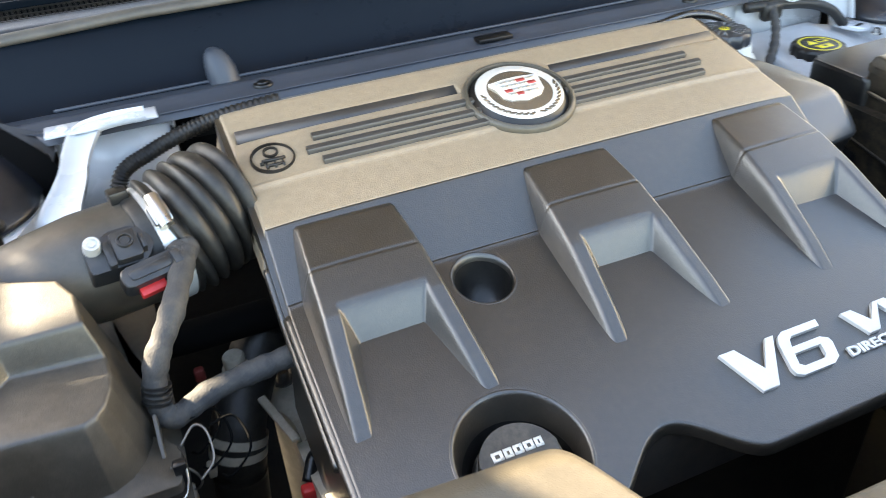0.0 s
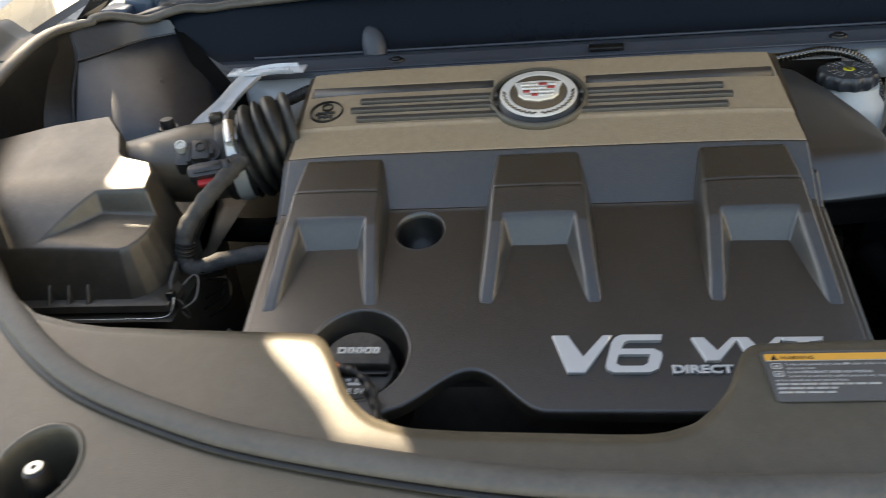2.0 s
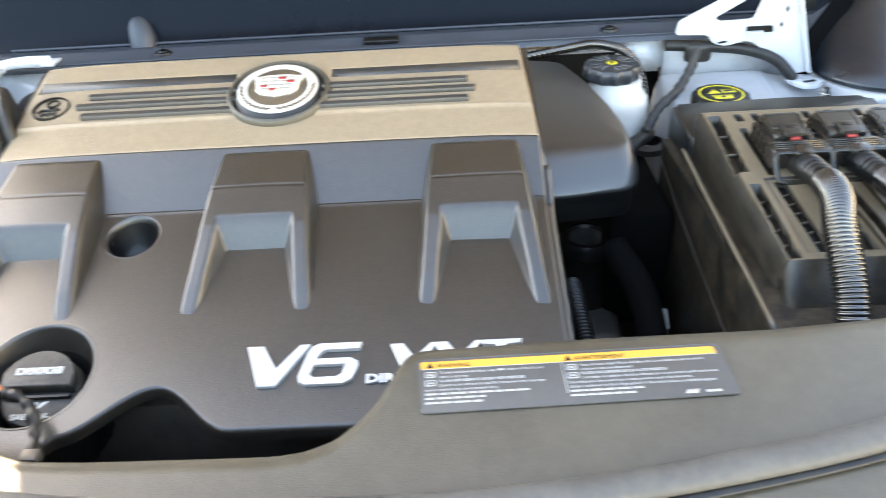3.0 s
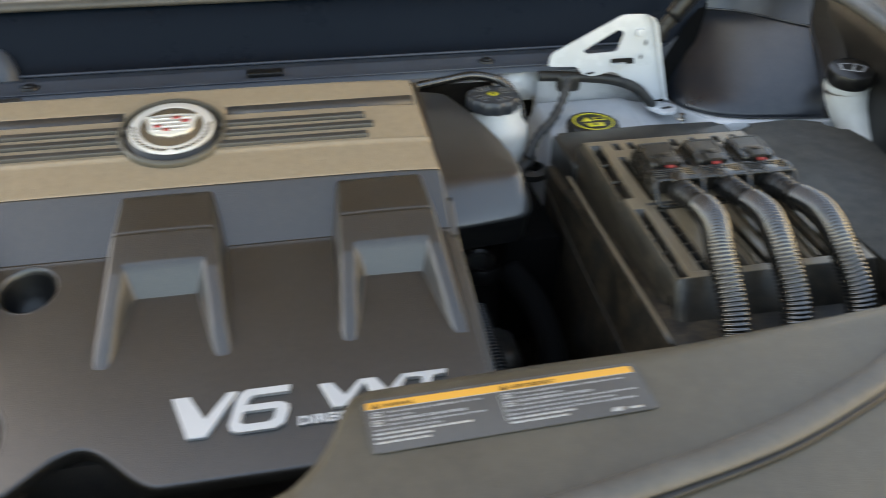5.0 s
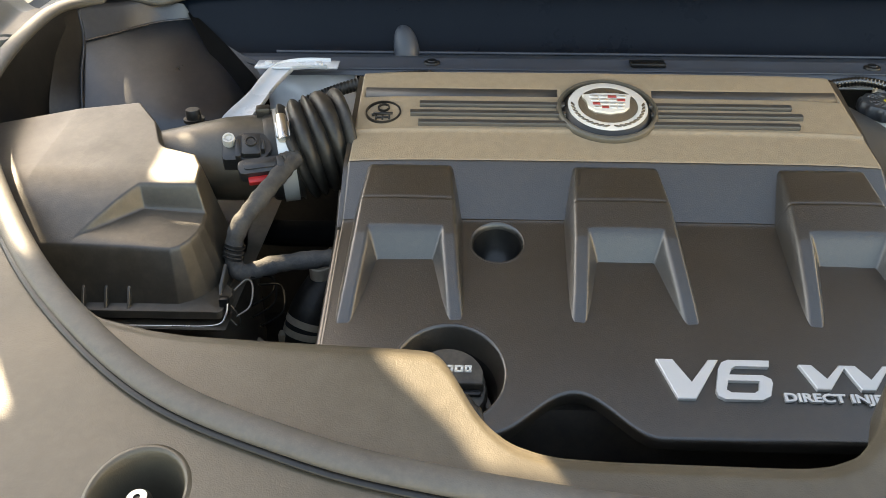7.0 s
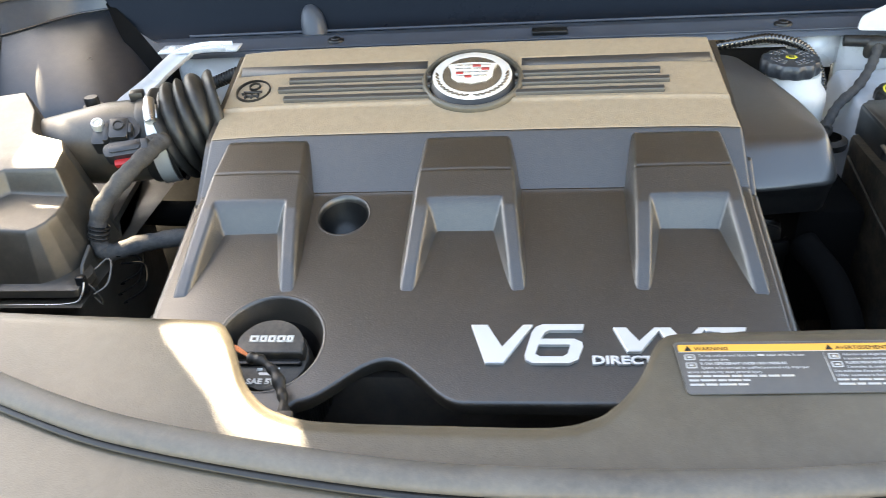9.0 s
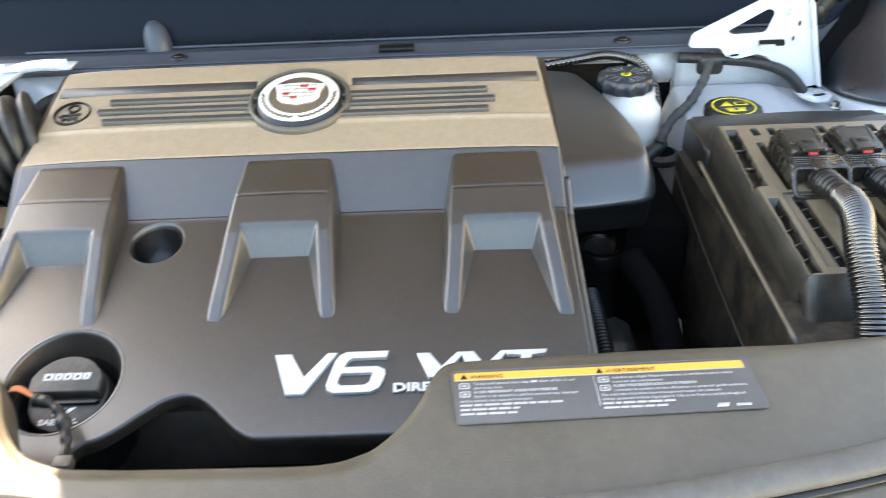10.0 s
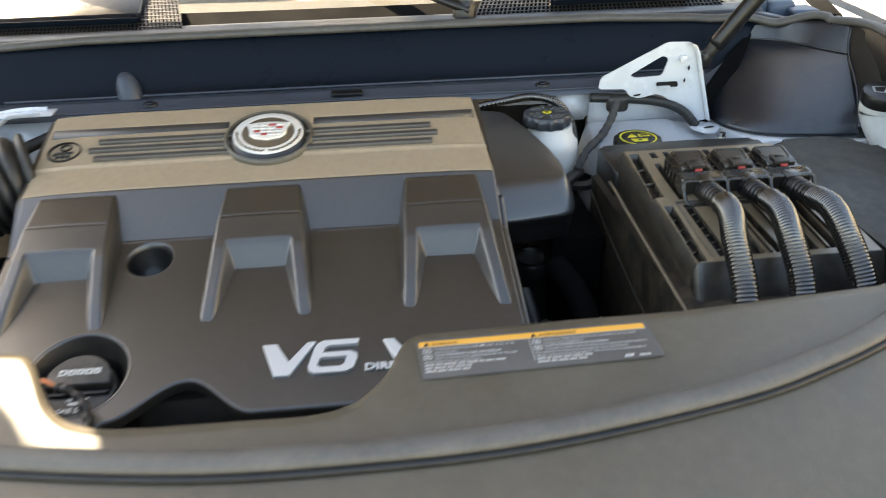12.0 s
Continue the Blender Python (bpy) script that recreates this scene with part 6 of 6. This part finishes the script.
        tube("neck", [tuple(p) for p in neck], lambda u: 0.0108 + 0.0024 * (1 - u) + 0.0009 * math.sin(2 * math.pi * 7 * u), BLACK, plug, "black rubber neck", n=60, sides=18)
        tube("boot", [tuple(a - Vector((0, -0.012, 0))), tuple(a), tuple(Vector(a) * 0.6 + b * 0.4)], lambda u: 0.0145 - 0.002 * u, BLACK, plug, n=12, sides=18)
    tray = thing("battery_tray", "dirt-stained tall battery tray under the fuse box", "battery tray", (0.5, 0.0, 0.6))
    outline = [(0.452, 0.185), (0.452, 0.10), (0.456, -0.19), (0.60, -0.20), (0.90, -0.15), (0.90, 0.20)]
    prism("tray_wall", rounded(outline, 0.012), 0.52, 0.893, DIRT, tray, bevel=0.004)
    prism("rear_lid", rounded([(0.462, 0.108), (0.462, 0.200), (0.60, 0.205), (0.70, 0.20), (0.70, 0.108)], 0.01), 0.89, 0.928, BLACK, tray, bevel=0.006)
    tube("edge_flange", [(0.453, 0.10, 0.918), (0.454, 0.02, 0.910), (0.455, -0.08, 0.902), (0.457, -0.185, 0.892)], 0.0028, FUSE, tray, n=20, sides=8, flat=0.6)
    tube("edge_flange", [(0.4505, 0.17, 0.87), (0.4505, 0.05, 0.845), (0.4525, -0.08, 0.822), (0.455, -0.19, 0.80)], 0.0017, BLACK_DUSTY, tray, n=20, sides=8)
    tube("cross_loom", [(0.47, -0.205, 0.872), (0.53, -0.215, 0.868), (0.62, -0.215, 0.866), (0.70, -0.20, 0.866)], lambda u: 0.009 + 0.001 * math.sin(2 * math.pi * 40 * u), CONDUIT, tray, n=240, sides=12)
    cover = thing("battery_cover", "smooth black battery cover beside the fuse box", "battery cover", (0.78, 0.0, 0.9))
    out = rounded([(0.690, 0.150), (0.715, 0.185), (0.80, 0.190), (0.852, 0.165), (0.862, 0.11), (0.845, 0.02), (0.80, -0.08), (0.72, -0.19), (0.695, -0.19)], 0.02)
    prism("lid", out, 0.895, 0.928, BATTERY, cover, bevel=0.012, segments=4)
    prism("skirt", [(0.775 + (x - 0.775) * 1.02, (y - 0.0) * 1.02) for x, y in out], 0.86, 0.897, BLACK, cover, bevel=0.004)
    box("latch", (0.02, 0.008, 0.02), (0.76, 0.193, 0.905), BLACK, cover, bevel=0.002)


def cap_symbols(m, r, mat, parent, kind):
    """Printed ring and pictogram of a fluid cap."""
    lathe("printed_ring", [(r * 0.86, 0.0), (r * 0.86, 0.0003), (r * 0.94, 0.0003), (r * 0.94, 0.0)], (0, 0, 0), mat, parent, tilt=m, sides=40)
    if kind == "coolant":
        marks = [[(-0.55, 0.05), (-0.2, 0.55), (0.0, 0.05)], [(0.1, 0.1), (0.65, 0.1), (0.65, 0.45), (0.1, 0.45)], [(-0.35, -0.55), (0.35, -0.55), (0.45, -0.15), (-0.45, -0.15)]]
        for k, o in enumerate(marks):
            prism("printed_symbol", [(x * r, y * r) for x, y in o], 0, 0.0003, mat, parent, bevel=0, m=m)
        prism("symbol_gap", [(0.18 * r, 0.18 * r), (0.57 * r, 0.18 * r), (0.57 * r, 0.37 * r), (0.18 * r, 0.37 * r)], 0.0003, 0.0005, BLACK, parent, bevel=0, m=m)
        lathe("symbol_eye", [(0.0, 0.0005), (0.1 * r, 0.0005), (0.1 * r, 0.0003)], (0, 0, 0), BLACK, parent, tilt=m @ Matrix.Translation((0, -0.34 * r, 0)), sides=16)


def fluid_reservoirs():
    # brake fluid
    bf = thing("brake_fluid_reservoir", "white translucent brake fluid reservoir with a black ribbed cap", "reservoir", (0.402, 0.30, 0.84))
    at = (0.4125, 0.3095)
    lathe("bottle", [(0, 0.80), (0.046, 0.80), (0.049, 0.81), (0.049, 0.842), (0.0475, 0.850), (0.0455, 0.856), (0.0445, 0.862), (0.0445, 0.890), (0.0435, 0.898), (0.0400, 0.905), (0.0350, 0.911), (0.0330, 0.925), (0, 0.925)], (at[0] + 0.006, at[1] - 0.002, 0), WHITE_PLASTIC, bf, sides=48)
    lathe("seam", [(0.0478, 0.8475), (0.0492, 0.8490), (0.0492, 0.8515), (0.0470, 0.8530)], (at[0] + 0.006, at[1] - 0.002, 0), WHITE_PLASTIC, bf, "welded seam of the bottle", sides=48)
    cap = lathe("cap", [(0, 0.9440), (0.0305, 0.9440), (0.0340, 0.9430), (0.0358, 0.940), (0.0365, 0.936), (0.0365, 0.928), (0.034, 0.925), (0, 0.924)], (at[0], at[1], 0), CAP_GREY, bf, "black ribbed cap", sides=120, lobes=12, lobe=0.035)
    m = Matrix.Translation((at[0], at[1], 0.9441))
    lathe("yellow_disc", [(0, 0.0005), (0.0068, 0.0005), (0.0071, 0.0)], (0, 0, 0), YELLOW, cap, "yellow printed disc", tilt=m, sides=28)
    for k in range(16):
        if k % 4 == 3:
            continue
        a = 2 * math.pi * (k + 0.3) / 16
        for r, w in ((0.0160, 0.0036), (0.0212, 0.0050), (0.0264, 0.0064)):
            box("print_bar", (0.0026, w, 0.0005), (at[0] + r * math.cos(a), at[1] + r * math.sin(a), 0.9442), CAP_TOP, cap, "pale print", bevel=0, turn=Matrix.Rotation(a, 4, "Z"))
    for k in range(3):
        box("disc_symbol", (0.009 - 0.002 * k, 0.0014, 0.0005), (at[0], at[1] + 0.0035 - 0.0035 * k, 0.9449), BLACK, cap, bevel=0)
    # coolant
    co = thing("coolant_reservoir", "cloudy white coolant reservoir with a black and yellow cap", "reservoir", (0.58, 0.30, 0.82))
    X, Y = np.meshgrid(np.linspace(0.466, 0.735, 110), np.linspace(0.185, 0.392, 90))
    top = 0.893 + 0.10 * (Y - 0.27) - 0.25 * np.clip(X - 0.62, 0, 1) - 0.15 * np.clip(0.50 - X, 0, 1)
    d = np.hypot(X - 0.546, Y - 0.264)
    top = smax(top, 0.905 - np.clip(d - 0.030, 0, 1) * 1.2, 0.008)
    h = smin(top, 0.80 + (X - 0.472) * 5, 0.02)
    h = smin(h, 0.80 + (0.73 - X) * 5, 0.02)
    h = smin(h, 0.80 + (Y - 0.190) * 5, 0.02)
    h = smin(h, 0.80 + (0.388 - Y) * 5, 0.02)
    h = h + 0.0015 * np.exp(-((X - 0.63) / 0.003) ** 2)
    sheet("tank", X, Y, h, TANK, co)
    cz = 0.912
    cap = lathe("cap", [(0, cz), (0.033, cz), (0.0355, cz - 0.002), (0.0365, cz - 0.006), (0.0365, cz - 0.022), (0.034, cz - 0.026), (0, cz - 0.026)], (0.546, 0.264, 0), BLACK, co, "black ribbed cap", sides=96, lobes=14, lobe=0.02)
    cap_symbols(Matrix.Translation((0.546, 0.264, cz)), 0.030, YELLOW, cap, "coolant")
    # washer filler
    wf = thing("washer_filler", "white washer filler neck with a black cap", "filler neck", (0.93, 0.25, 0.85))
    tube("neck", [(0.9157, 0.2443, 0.9580), (0.9180, 0.2470, 0.9400), (0.9230, 0.238, 0.915), (0.930, 0.220, 0.890), (0.934, 0.196, 0.86), (0.93, 0.18, 0.78)], lambda u: float(np.interp(u, [0, 0.12, 0.3, 0.5, 0.7, 1], [0.0300, 0.0305, 0.0285, 0.0240, 0.0215, 0.0210])), WHITE_PLASTIC, wf, n=50, sides=32)
    tube("strap", [(0.905, 0.190, 0.872), (0.92, 0.170, 0.874), (0.945, 0.178, 0.876), (0.955, 0.20, 0.876)], 0.006, BLACK, wf, "black strap round the neck", n=24, sides=10, flat=0.6)
    tilt = axis_frame(Vector((0.9155, 0.2440, 0.9600)), Vector((-0.10, -0.16, 1)).normalized())
    cap = lathe("cap", [(0, 0.0150), (0.0265, 0.0150), (0.0298, 0.0138), (0.0312, 0.0105), (0.0316, -0.003), (0.030, -0.006), (0, -0.006)], (0, 0, 0), BLACK, wf, "black flip cap", tilt=tilt, sides=48)
    top = tilt @ Matrix.Translation((0, 0, 0.0151))
    prism("printed_symbol", [(-0.015, -0.010), (0.012, -0.010), (0.018, 0.006), (0.010, 0.010), (-0.010, 0.010), (-0.019, 0.006)], 0, 0.0003, PRINT, cap, "white windscreen symbol", bevel=0, m=top)
    prism("symbol_gap", [(-0.0125, -0.008), (0.010, -0.008), (0.015, 0.005), (0.0085, 0.008), (-0.0085, 0.008), (-0.0155, 0.005)], 0.0003, 0.0005, BLACK, cap, bevel=0, m=top)
    prism("symbol_bar", [(-0.002, -0.009), (0.001, -0.009), (0.004, 0.012), (0.001, 0.012)], 0.0004, 0.0007, PRINT, cap, bevel=0, m=top)
    loom = thing("reservoir_pipe", "black ribbed pipe over the fluid reservoirs", "pipe", (0.5, 0.33, 0.93))
    tube("pipe", [(0.30, 0.372, 0.935), (0.36, 0.37, 0.945), (0.40, 0.362, 0.952), (0.437, 0.345, 0.945), (0.452, 0.32, 0.925), (0.456, 0.30, 0.90)], lambda u: 0.0062 + 0.0007 * math.sin(2 * math.pi * 45 * u), CONDUIT, loom, n=300, sides=12)
    tube("branch_hose", [(0.495, 0.362, 0.945), (0.54, 0.355, 0.944), (0.60, 0.35, 0.938), (0.64, 0.34, 0.925), (0.665, 0.33, 0.90)], 0.0075, RUBBER, loom, n=50, sides=14)
    tube("branch_hose", [(0.535, 0.350, 0.94), (0.522, 0.325, 0.925), (0.500, 0.30, 0.905), (0.47, 0.275, 0.89), (0.45, 0.25, 0.87)], lambda u: 0.0062 + 0.0006 * math.sin(70 * u) + 0.0004 * math.sin(31 * u), TAPE, loom, n=50, sides=14)
    box("hose_clip", (0.036, 0.016, 0.028), (0.538, 0.354, 0.936), BLACK_DUSTY, loom, bevel=0.0075, segments=3)
    lathe("pipe_elbow", [(0.018, 0), (0.026, 0.004), (0.026, 0.012), (0.018, 0.016)], (0.452, 0.245, 0.845), RUBBER, loom, sides=28)
    tube("lower_hose", [(0.40, 0.20, 0.85), (0.43, 0.23, 0.862), (0.455, 0.26, 0.862), (0.462, 0.30, 0.85)], 0.009, RUBBER, loom, n=30, sides=16)


def right_bracket():
    br = thing("strut_bracket", "white painted pressed bracket holding the hood strut", "bracket", (0.64, 0.34, 0.9))
    m = Matrix(((1, 0, 0, 0), (0, 0, -1, 0.345), (0, 1, 0, 0), (0, 0, 0, 1)))
    out = [(0.502, 0.9642), (0.505, 0.9823), (0.608, 1.034), (0.645, 1.0325), (0.6557, 1.022), (0.6887, 0.9045), (0.6604, 0.900), (0.630, 0.9314), (0.611, 0.9475), (0.596, 0.9522), (0.582, 0.948), (0.570, 0.946), (0.554, 0.950), (0.546, 0.962)]
    hole = [(0.5515, 0.9845), (0.560, 0.9795), (0.604, 0.981), (0.612, 1.008), (0.602, 1.0135)]
    bm = bmesh.new()
    a = [bm.verts.new((x, y, 0.0)) for x, y in rounded(out, 0.006)]
    b = [bm.verts.new((x, y, 0.0)) for x, y in rounded(hole, 0.006)]
    ed = [bm.edges.new((l[i], l[(i + 1) % len(l)])) for l in (a, b) for i in range(len(l))]
    bmesh.ops.triangle_fill(bm, use_beauty=True, use_dissolve=False, edges=ed)
    ret = bmesh.ops.extrude_face_region(bm, geom=list(bm.faces))
    for v in ret["geom"]:
        if isinstance(v, bmesh.types.BMVert):
            v.co.z -= 0.003
    bm.transform(m)
    part("web", bm, WHITE, br, sharp=30)
    # edge folded forward along the leg, foot and fixings
    lip = [(0.640, 1.0325), (0.650, 1.0285), (0.656, 1.018), (0.6725, 0.960), (0.6887, 0.905)]
    R = np.array([[(x + dx, 0.3425 - dy, z) for x, z in lip] for dx, dy in ((-0.0030, -0.0005), (-0.0024, 0.004), (-0.0010, 0.0075), (0.0012, 0.0075), (0.0018, 0.004), (0.0018, -0.003))])
    sheet("side_flange", R[..., 0], R[..., 1], R[..., 2], WHITE, br)
    prism("foot", rounded([(0.655, 0.343), (0.688, 0.343), (0.701, 0.318), (0.686, 0.300), (0.668, 0.300), (0.657, 0.318)], 0.006), 0.897, 0.901, WHITE, br, bevel=0.001)
    # this slot is a thin dark patch, its inner shade painted on
    prism("foot_slot", rounded([(0.672, 0.318), (0.690, 0.322), (0.690, 0.316), (0.673, 0.312)], 0.002), 0.9010, 0.9014, PRINT_AND_SHADE, br, "dark patch painted as a slot", bevel=0)
    lathe("bolt", [(0, 0.007), (0.005, 0.007), (0.0055, 0.0), (0.008, 0.0), (0.008, -0.002)], (0.696, 0.296, 0.892), STEEL, br, sides=6)
    prism("stud", rounded([(0.6285, 1.004), (0.639, 1.004), (0.639, 1.0135), (0.6285, 1.0135)], 0.002), 0.0, 0.005, WHITE, br, "square white stud", bevel=0.0012, m=Matrix(((1, 0, 0, 0), (0, 0, -1, 0.3420), (0, 1, 0, 0), (0, 0, 0, 1))))
    # holes and slots on the web are dark patches painting their shade
    for x, z, h in ((0.6447, 0.9928, 0.0052), (0.640, 0.9727, 0.0045)):
        prism("hole", rounded([(x - 0.0018, z), (x, z - h), (x + 0.0020, z), (x, z + h)], 0.0008), 0.0, 0.0006, PRINT_AND_SHADE, br, "dark patch painted as a punched hole", bevel=0, m=Matrix(((1, 0, 0, 0), (0, 0, -1, 0.3420), (0, 1, 0, 0), (0, 0, 0, 1))))
    prism("slot", rounded([(0.594, 0.972), (0.629, 0.972), (0.631, 0.963), (0.596, 0.964)], 0.003), 0.0, 0.0006, PRINT_AND_SHADE, br, "dark patch painted as a slot", bevel=0, m=Matrix(((1, 0, 0, 0), (0, 0, -1, 0.3420), (0, 1, 0, 0), (0, 0, 0, 1))))
    prism("tab", rounded([(0.595, 0.345), (0.618, 0.345), (0.616, 0.336), (0.597, 0.336)], 0.002), 0.9635, 0.966, WHITE, br, bevel=0)
    prism("tab_slot", rounded([(0.559, 0.953), (0.571, 0.9545), (0.571, 0.952), (0.560, 0.9505)], 0.001), 0.0, 0.0006, PRINT_AND_SHADE, br, "dark patch painted as a slot", bevel=0, m=Matrix(((1, 0, 0, 0), (0, 0, -1, 0.3420), (0, 1, 0, 0), (0, 0, 0, 1))))
    gs = thing("hood_strut", "black gas strut holding the hood open", "gas strut", (0.70, 0.40, 0.98))
    lo, hi = Vector((0.693, 0.400, 0.988)), Vector((0.88, 0.36, 1.27))
    tube("cylinder", [tuple(lo + (hi - lo) * t) for t in (0.08, 0.3, 0.6, 1.0)], 0.0135, BLACK, gs, n=24, sides=20)
    tube("end_fitting", [tuple(lo), tuple(lo + (hi - lo) * 0.05), tuple(lo + (hi - lo) * 0.1)], 0.010, BLACK_DUSTY, gs, n=8, sides=14)
    lathe("ball_socket", [(0, 0.014), (0.010, 0.012), (0.014, 0.0), (0.010, -0.012), (0, -0.014)], tuple(lo), BLACK, gs, sides=20)


# ---------------------------------------------------------------- down in the bay
def engine_block():
    eb = thing("engine_block", "dark engine block and heads below the cover", "engine", (0.0, 0.0, 0.5))
    box("block", (0.52, 0.36, 0.30), (0.0, 0.02, 0.63), BLACK_DUSTY, eb, bevel=0.02)
    for y in (-0.12, 0.12):
        box("cylinder_head", (0.54, 0.11, 0.08), (0.0, y, 0.79), METAL_DARK, eb, bevel=0.012)
    for k in range(7):
        x = -0.24 + 0.08 * k
        lathe("head_bolt", [(0, 0.01), (0.008, 0.01), (0.009, 0.0), (0.012, 0.0)], (x, -0.15, 0.83), METAL_DARK, eb, sides=6)
    prism("side_casting", rounded([(-0.318, -0.16), (-0.262, -0.17), (-0.262, 0.17), (-0.300, 0.16), (-0.306, 0.09), (-0.290, 0.06), (-0.288, -0.02)], 0.02), 0.58, 0.745, CASTING, eb, "pale alloy side casting", bevel=0.012, segments=3)
    prism("casting_arm", [(-0.115, 0.70), (0.012, 0.70), (0.012, 0.762), (-0.030, 0.772), (-0.088, 0.800), (-0.115, 0.800)], -0.297, -0.266, CASTING, eb, "pale alloy arm", bevel=0.004, m=Matrix(((0, 0, 1, 0), (1, 0, 0, 0), (0, 1, 0, 0), (0, 0, 0, 1))))
    for x, y in ((-0.300, -0.13), (-0.279, -0.05), (-0.279, 0.02), (-0.285, 0.12)):
        lathe("casting_bolt", [(0, 0.012), (0.006, 0.012), (0.007, 0.010), (0.007, 0.0), (0.011, 0.0), (0.011, -0.003)], (x, y, 0.747), METAL_DARK, eb, sides=12)
    ra = thing("radiator_hose", "black radiator hose with a pale spring clamp", "hose", (-0.345, 0.08, 0.6))
    path = [(-0.292, 0.135, 0.805), (-0.315, 0.112, 0.780), (-0.340, 0.070, 0.755), (-0.350, 0.056, 0.712), (-0.356, 0.058, 0.640), (-0.358, 0.062, 0.560)]
    tube("hose", path, 0.0265, RUBBER, ra, n=60, sides=28)
    for a, b in (((-0.3418, 0.0655, 0.7480), (-0.3446, 0.0625, 0.7400)), ((-0.3456, 0.0612, 0.7368), (-0.3478, 0.0588, 0.7285))):
        mid = tuple((p + q) / 2 for p, q in zip(a, b))
        tube("spring_clamp", [a, mid, b], 0.0280, CASTING, ra, "pale spring clamp", n=6, sides=28, caps=False)
    box("clamp_tang", (0.010, 0.012, 0.014), (-0.374, 0.050, 0.728), CASTING, ra, bevel=0.002)
    cl = thing("coolant_pipes", "dark coolant pipes and fittings beside the engine", "pipes", (-0.32, 0.02, 0.8))
    tube("upper_pipe", [(-0.42, 0.125, 0.835), (-0.37, 0.118, 0.836), (-0.32, 0.115, 0.838), (-0.27, 0.115, 0.838)], 0.016, VOID, cl, n=24, sides=18)
    lathe("pale_fitting", [(0, 0.020), (0.009, 0.020), (0.0105, 0.018), (0.0105, 0.006), (0.013, 0.005), (0.013, -0.010), (0, -0.010)], (-0.329, 0.090, 0.802), CASTING, cl, "pale plastic fitting", sides=24)
    box("red_clip", (0.010, 0.010, 0.014), (-0.362, 0.085, 0.815), DULL_RED, cl, "dull red clip", bevel=0.003)
    box("pale_strap", (0.008, 0.07, 0.004), (-0.306, 0.035, 0.778), CASTING, cl, bevel=0.001, turn=Matrix.Rotation(0.25, 4, "Z"))
    box("red_clip", (0.012, 0.012, 0.014), (-0.302, -0.052, 0.768), RED, cl, "bright red clip", bevel=0.003)
    tube("short_lead", [(-0.30, -0.045, 0.772), (-0.288, -0.030, 0.785), (-0.28, -0.045, 0.79), (-0.278, -0.075, 0.78)], 0.006, BLACK, cl, n=24, sides=10)
    prism("stay", rounded([(-0.408, -0.01), (-0.392, -0.01), (-0.392, 0.035), (-0.408, 0.035)], 0.005), 0.60, 0.738, CASTING, cl, "pale metal stay", bevel=0.004)
    for k, x in enumerate((-0.375, -0.362, -0.348)):
        lathe("bolt", [(0, 0.016), (0.005, 0.016), (0.006, 0.012), (0.006, 0.0), (0.009, 0.0), (0.009, -0.10)], (x, -0.10 - 0.01 * (k % 2), 0.775), STEEL if k else BLACK, cl, sides=10)
    gx = thing("gearbox_fittings", "dark gearbox hoses and fittings beside the battery tray", "gearbox", (0.36, 0.0, 0.7))
    lathe("vent_body", [(0.020, 0.794), (0.024, 0.800), (0.030, 0.800), (0.033, 0.794), (0.033, 0.782), (0.028, 0.778), (0.030, 0.74), (0.034, 0.72), (0.034, 0.64), (0, 0.64)], (0.3555, 0.119, 0), BLACK, gx, "black filler neck", sides=32)
    lathe("steel_band", [(0.0205, 0.797), (0.0195, 0.785), (0.0190, 0.765), (0.0, 0.762)], (0.3555, 0.119, 0), METAL_DARK, gx, "dull steel inner sleeve", sides=32)
    box("gearbox_top", (0.085, 0.13, 0.10), (0.352, 0.09, 0.66), METAL_DARK, gx, bevel=0.02, segments=3)
    tube("wire_ring", [(0.340, 0.165, 0.80), (0.348, 0.158, 0.803), (0.358, 0.156, 0.802), (0.364, 0.162, 0.80)], 0.0014, METAL_DARK, gx, n=20, sides=6)
    # hose in void black, the shade down here put into its colour
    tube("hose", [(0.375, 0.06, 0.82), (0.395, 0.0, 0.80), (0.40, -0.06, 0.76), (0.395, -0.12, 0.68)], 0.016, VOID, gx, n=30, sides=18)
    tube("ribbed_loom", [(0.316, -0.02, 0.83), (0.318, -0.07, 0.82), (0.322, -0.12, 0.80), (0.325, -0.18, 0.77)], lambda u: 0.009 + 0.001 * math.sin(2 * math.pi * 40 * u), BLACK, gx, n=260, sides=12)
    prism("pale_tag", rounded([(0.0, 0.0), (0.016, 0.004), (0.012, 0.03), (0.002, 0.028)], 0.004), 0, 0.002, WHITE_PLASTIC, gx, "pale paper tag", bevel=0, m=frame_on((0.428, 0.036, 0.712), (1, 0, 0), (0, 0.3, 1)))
    # block added to fill the gap with darkness and hide the tank
    box("shade_block", (0.075, 0.17, 0.16), (0.412, 0.17, 0.765), VOID, gx, bevel=0.008)
    box("mount", (0.07, 0.09, 0.06), (0.345, -0.12, 0.70), BLACK_DUSTY, gx, bevel=0.01)


air_filter_box()
intake_duct()
bulkhead_hose()
strut_tower(-1)
strut_tower(1)
left_bracket()
fuse_box()
fluid_reservoirs()
right_bracket()
engine_block()
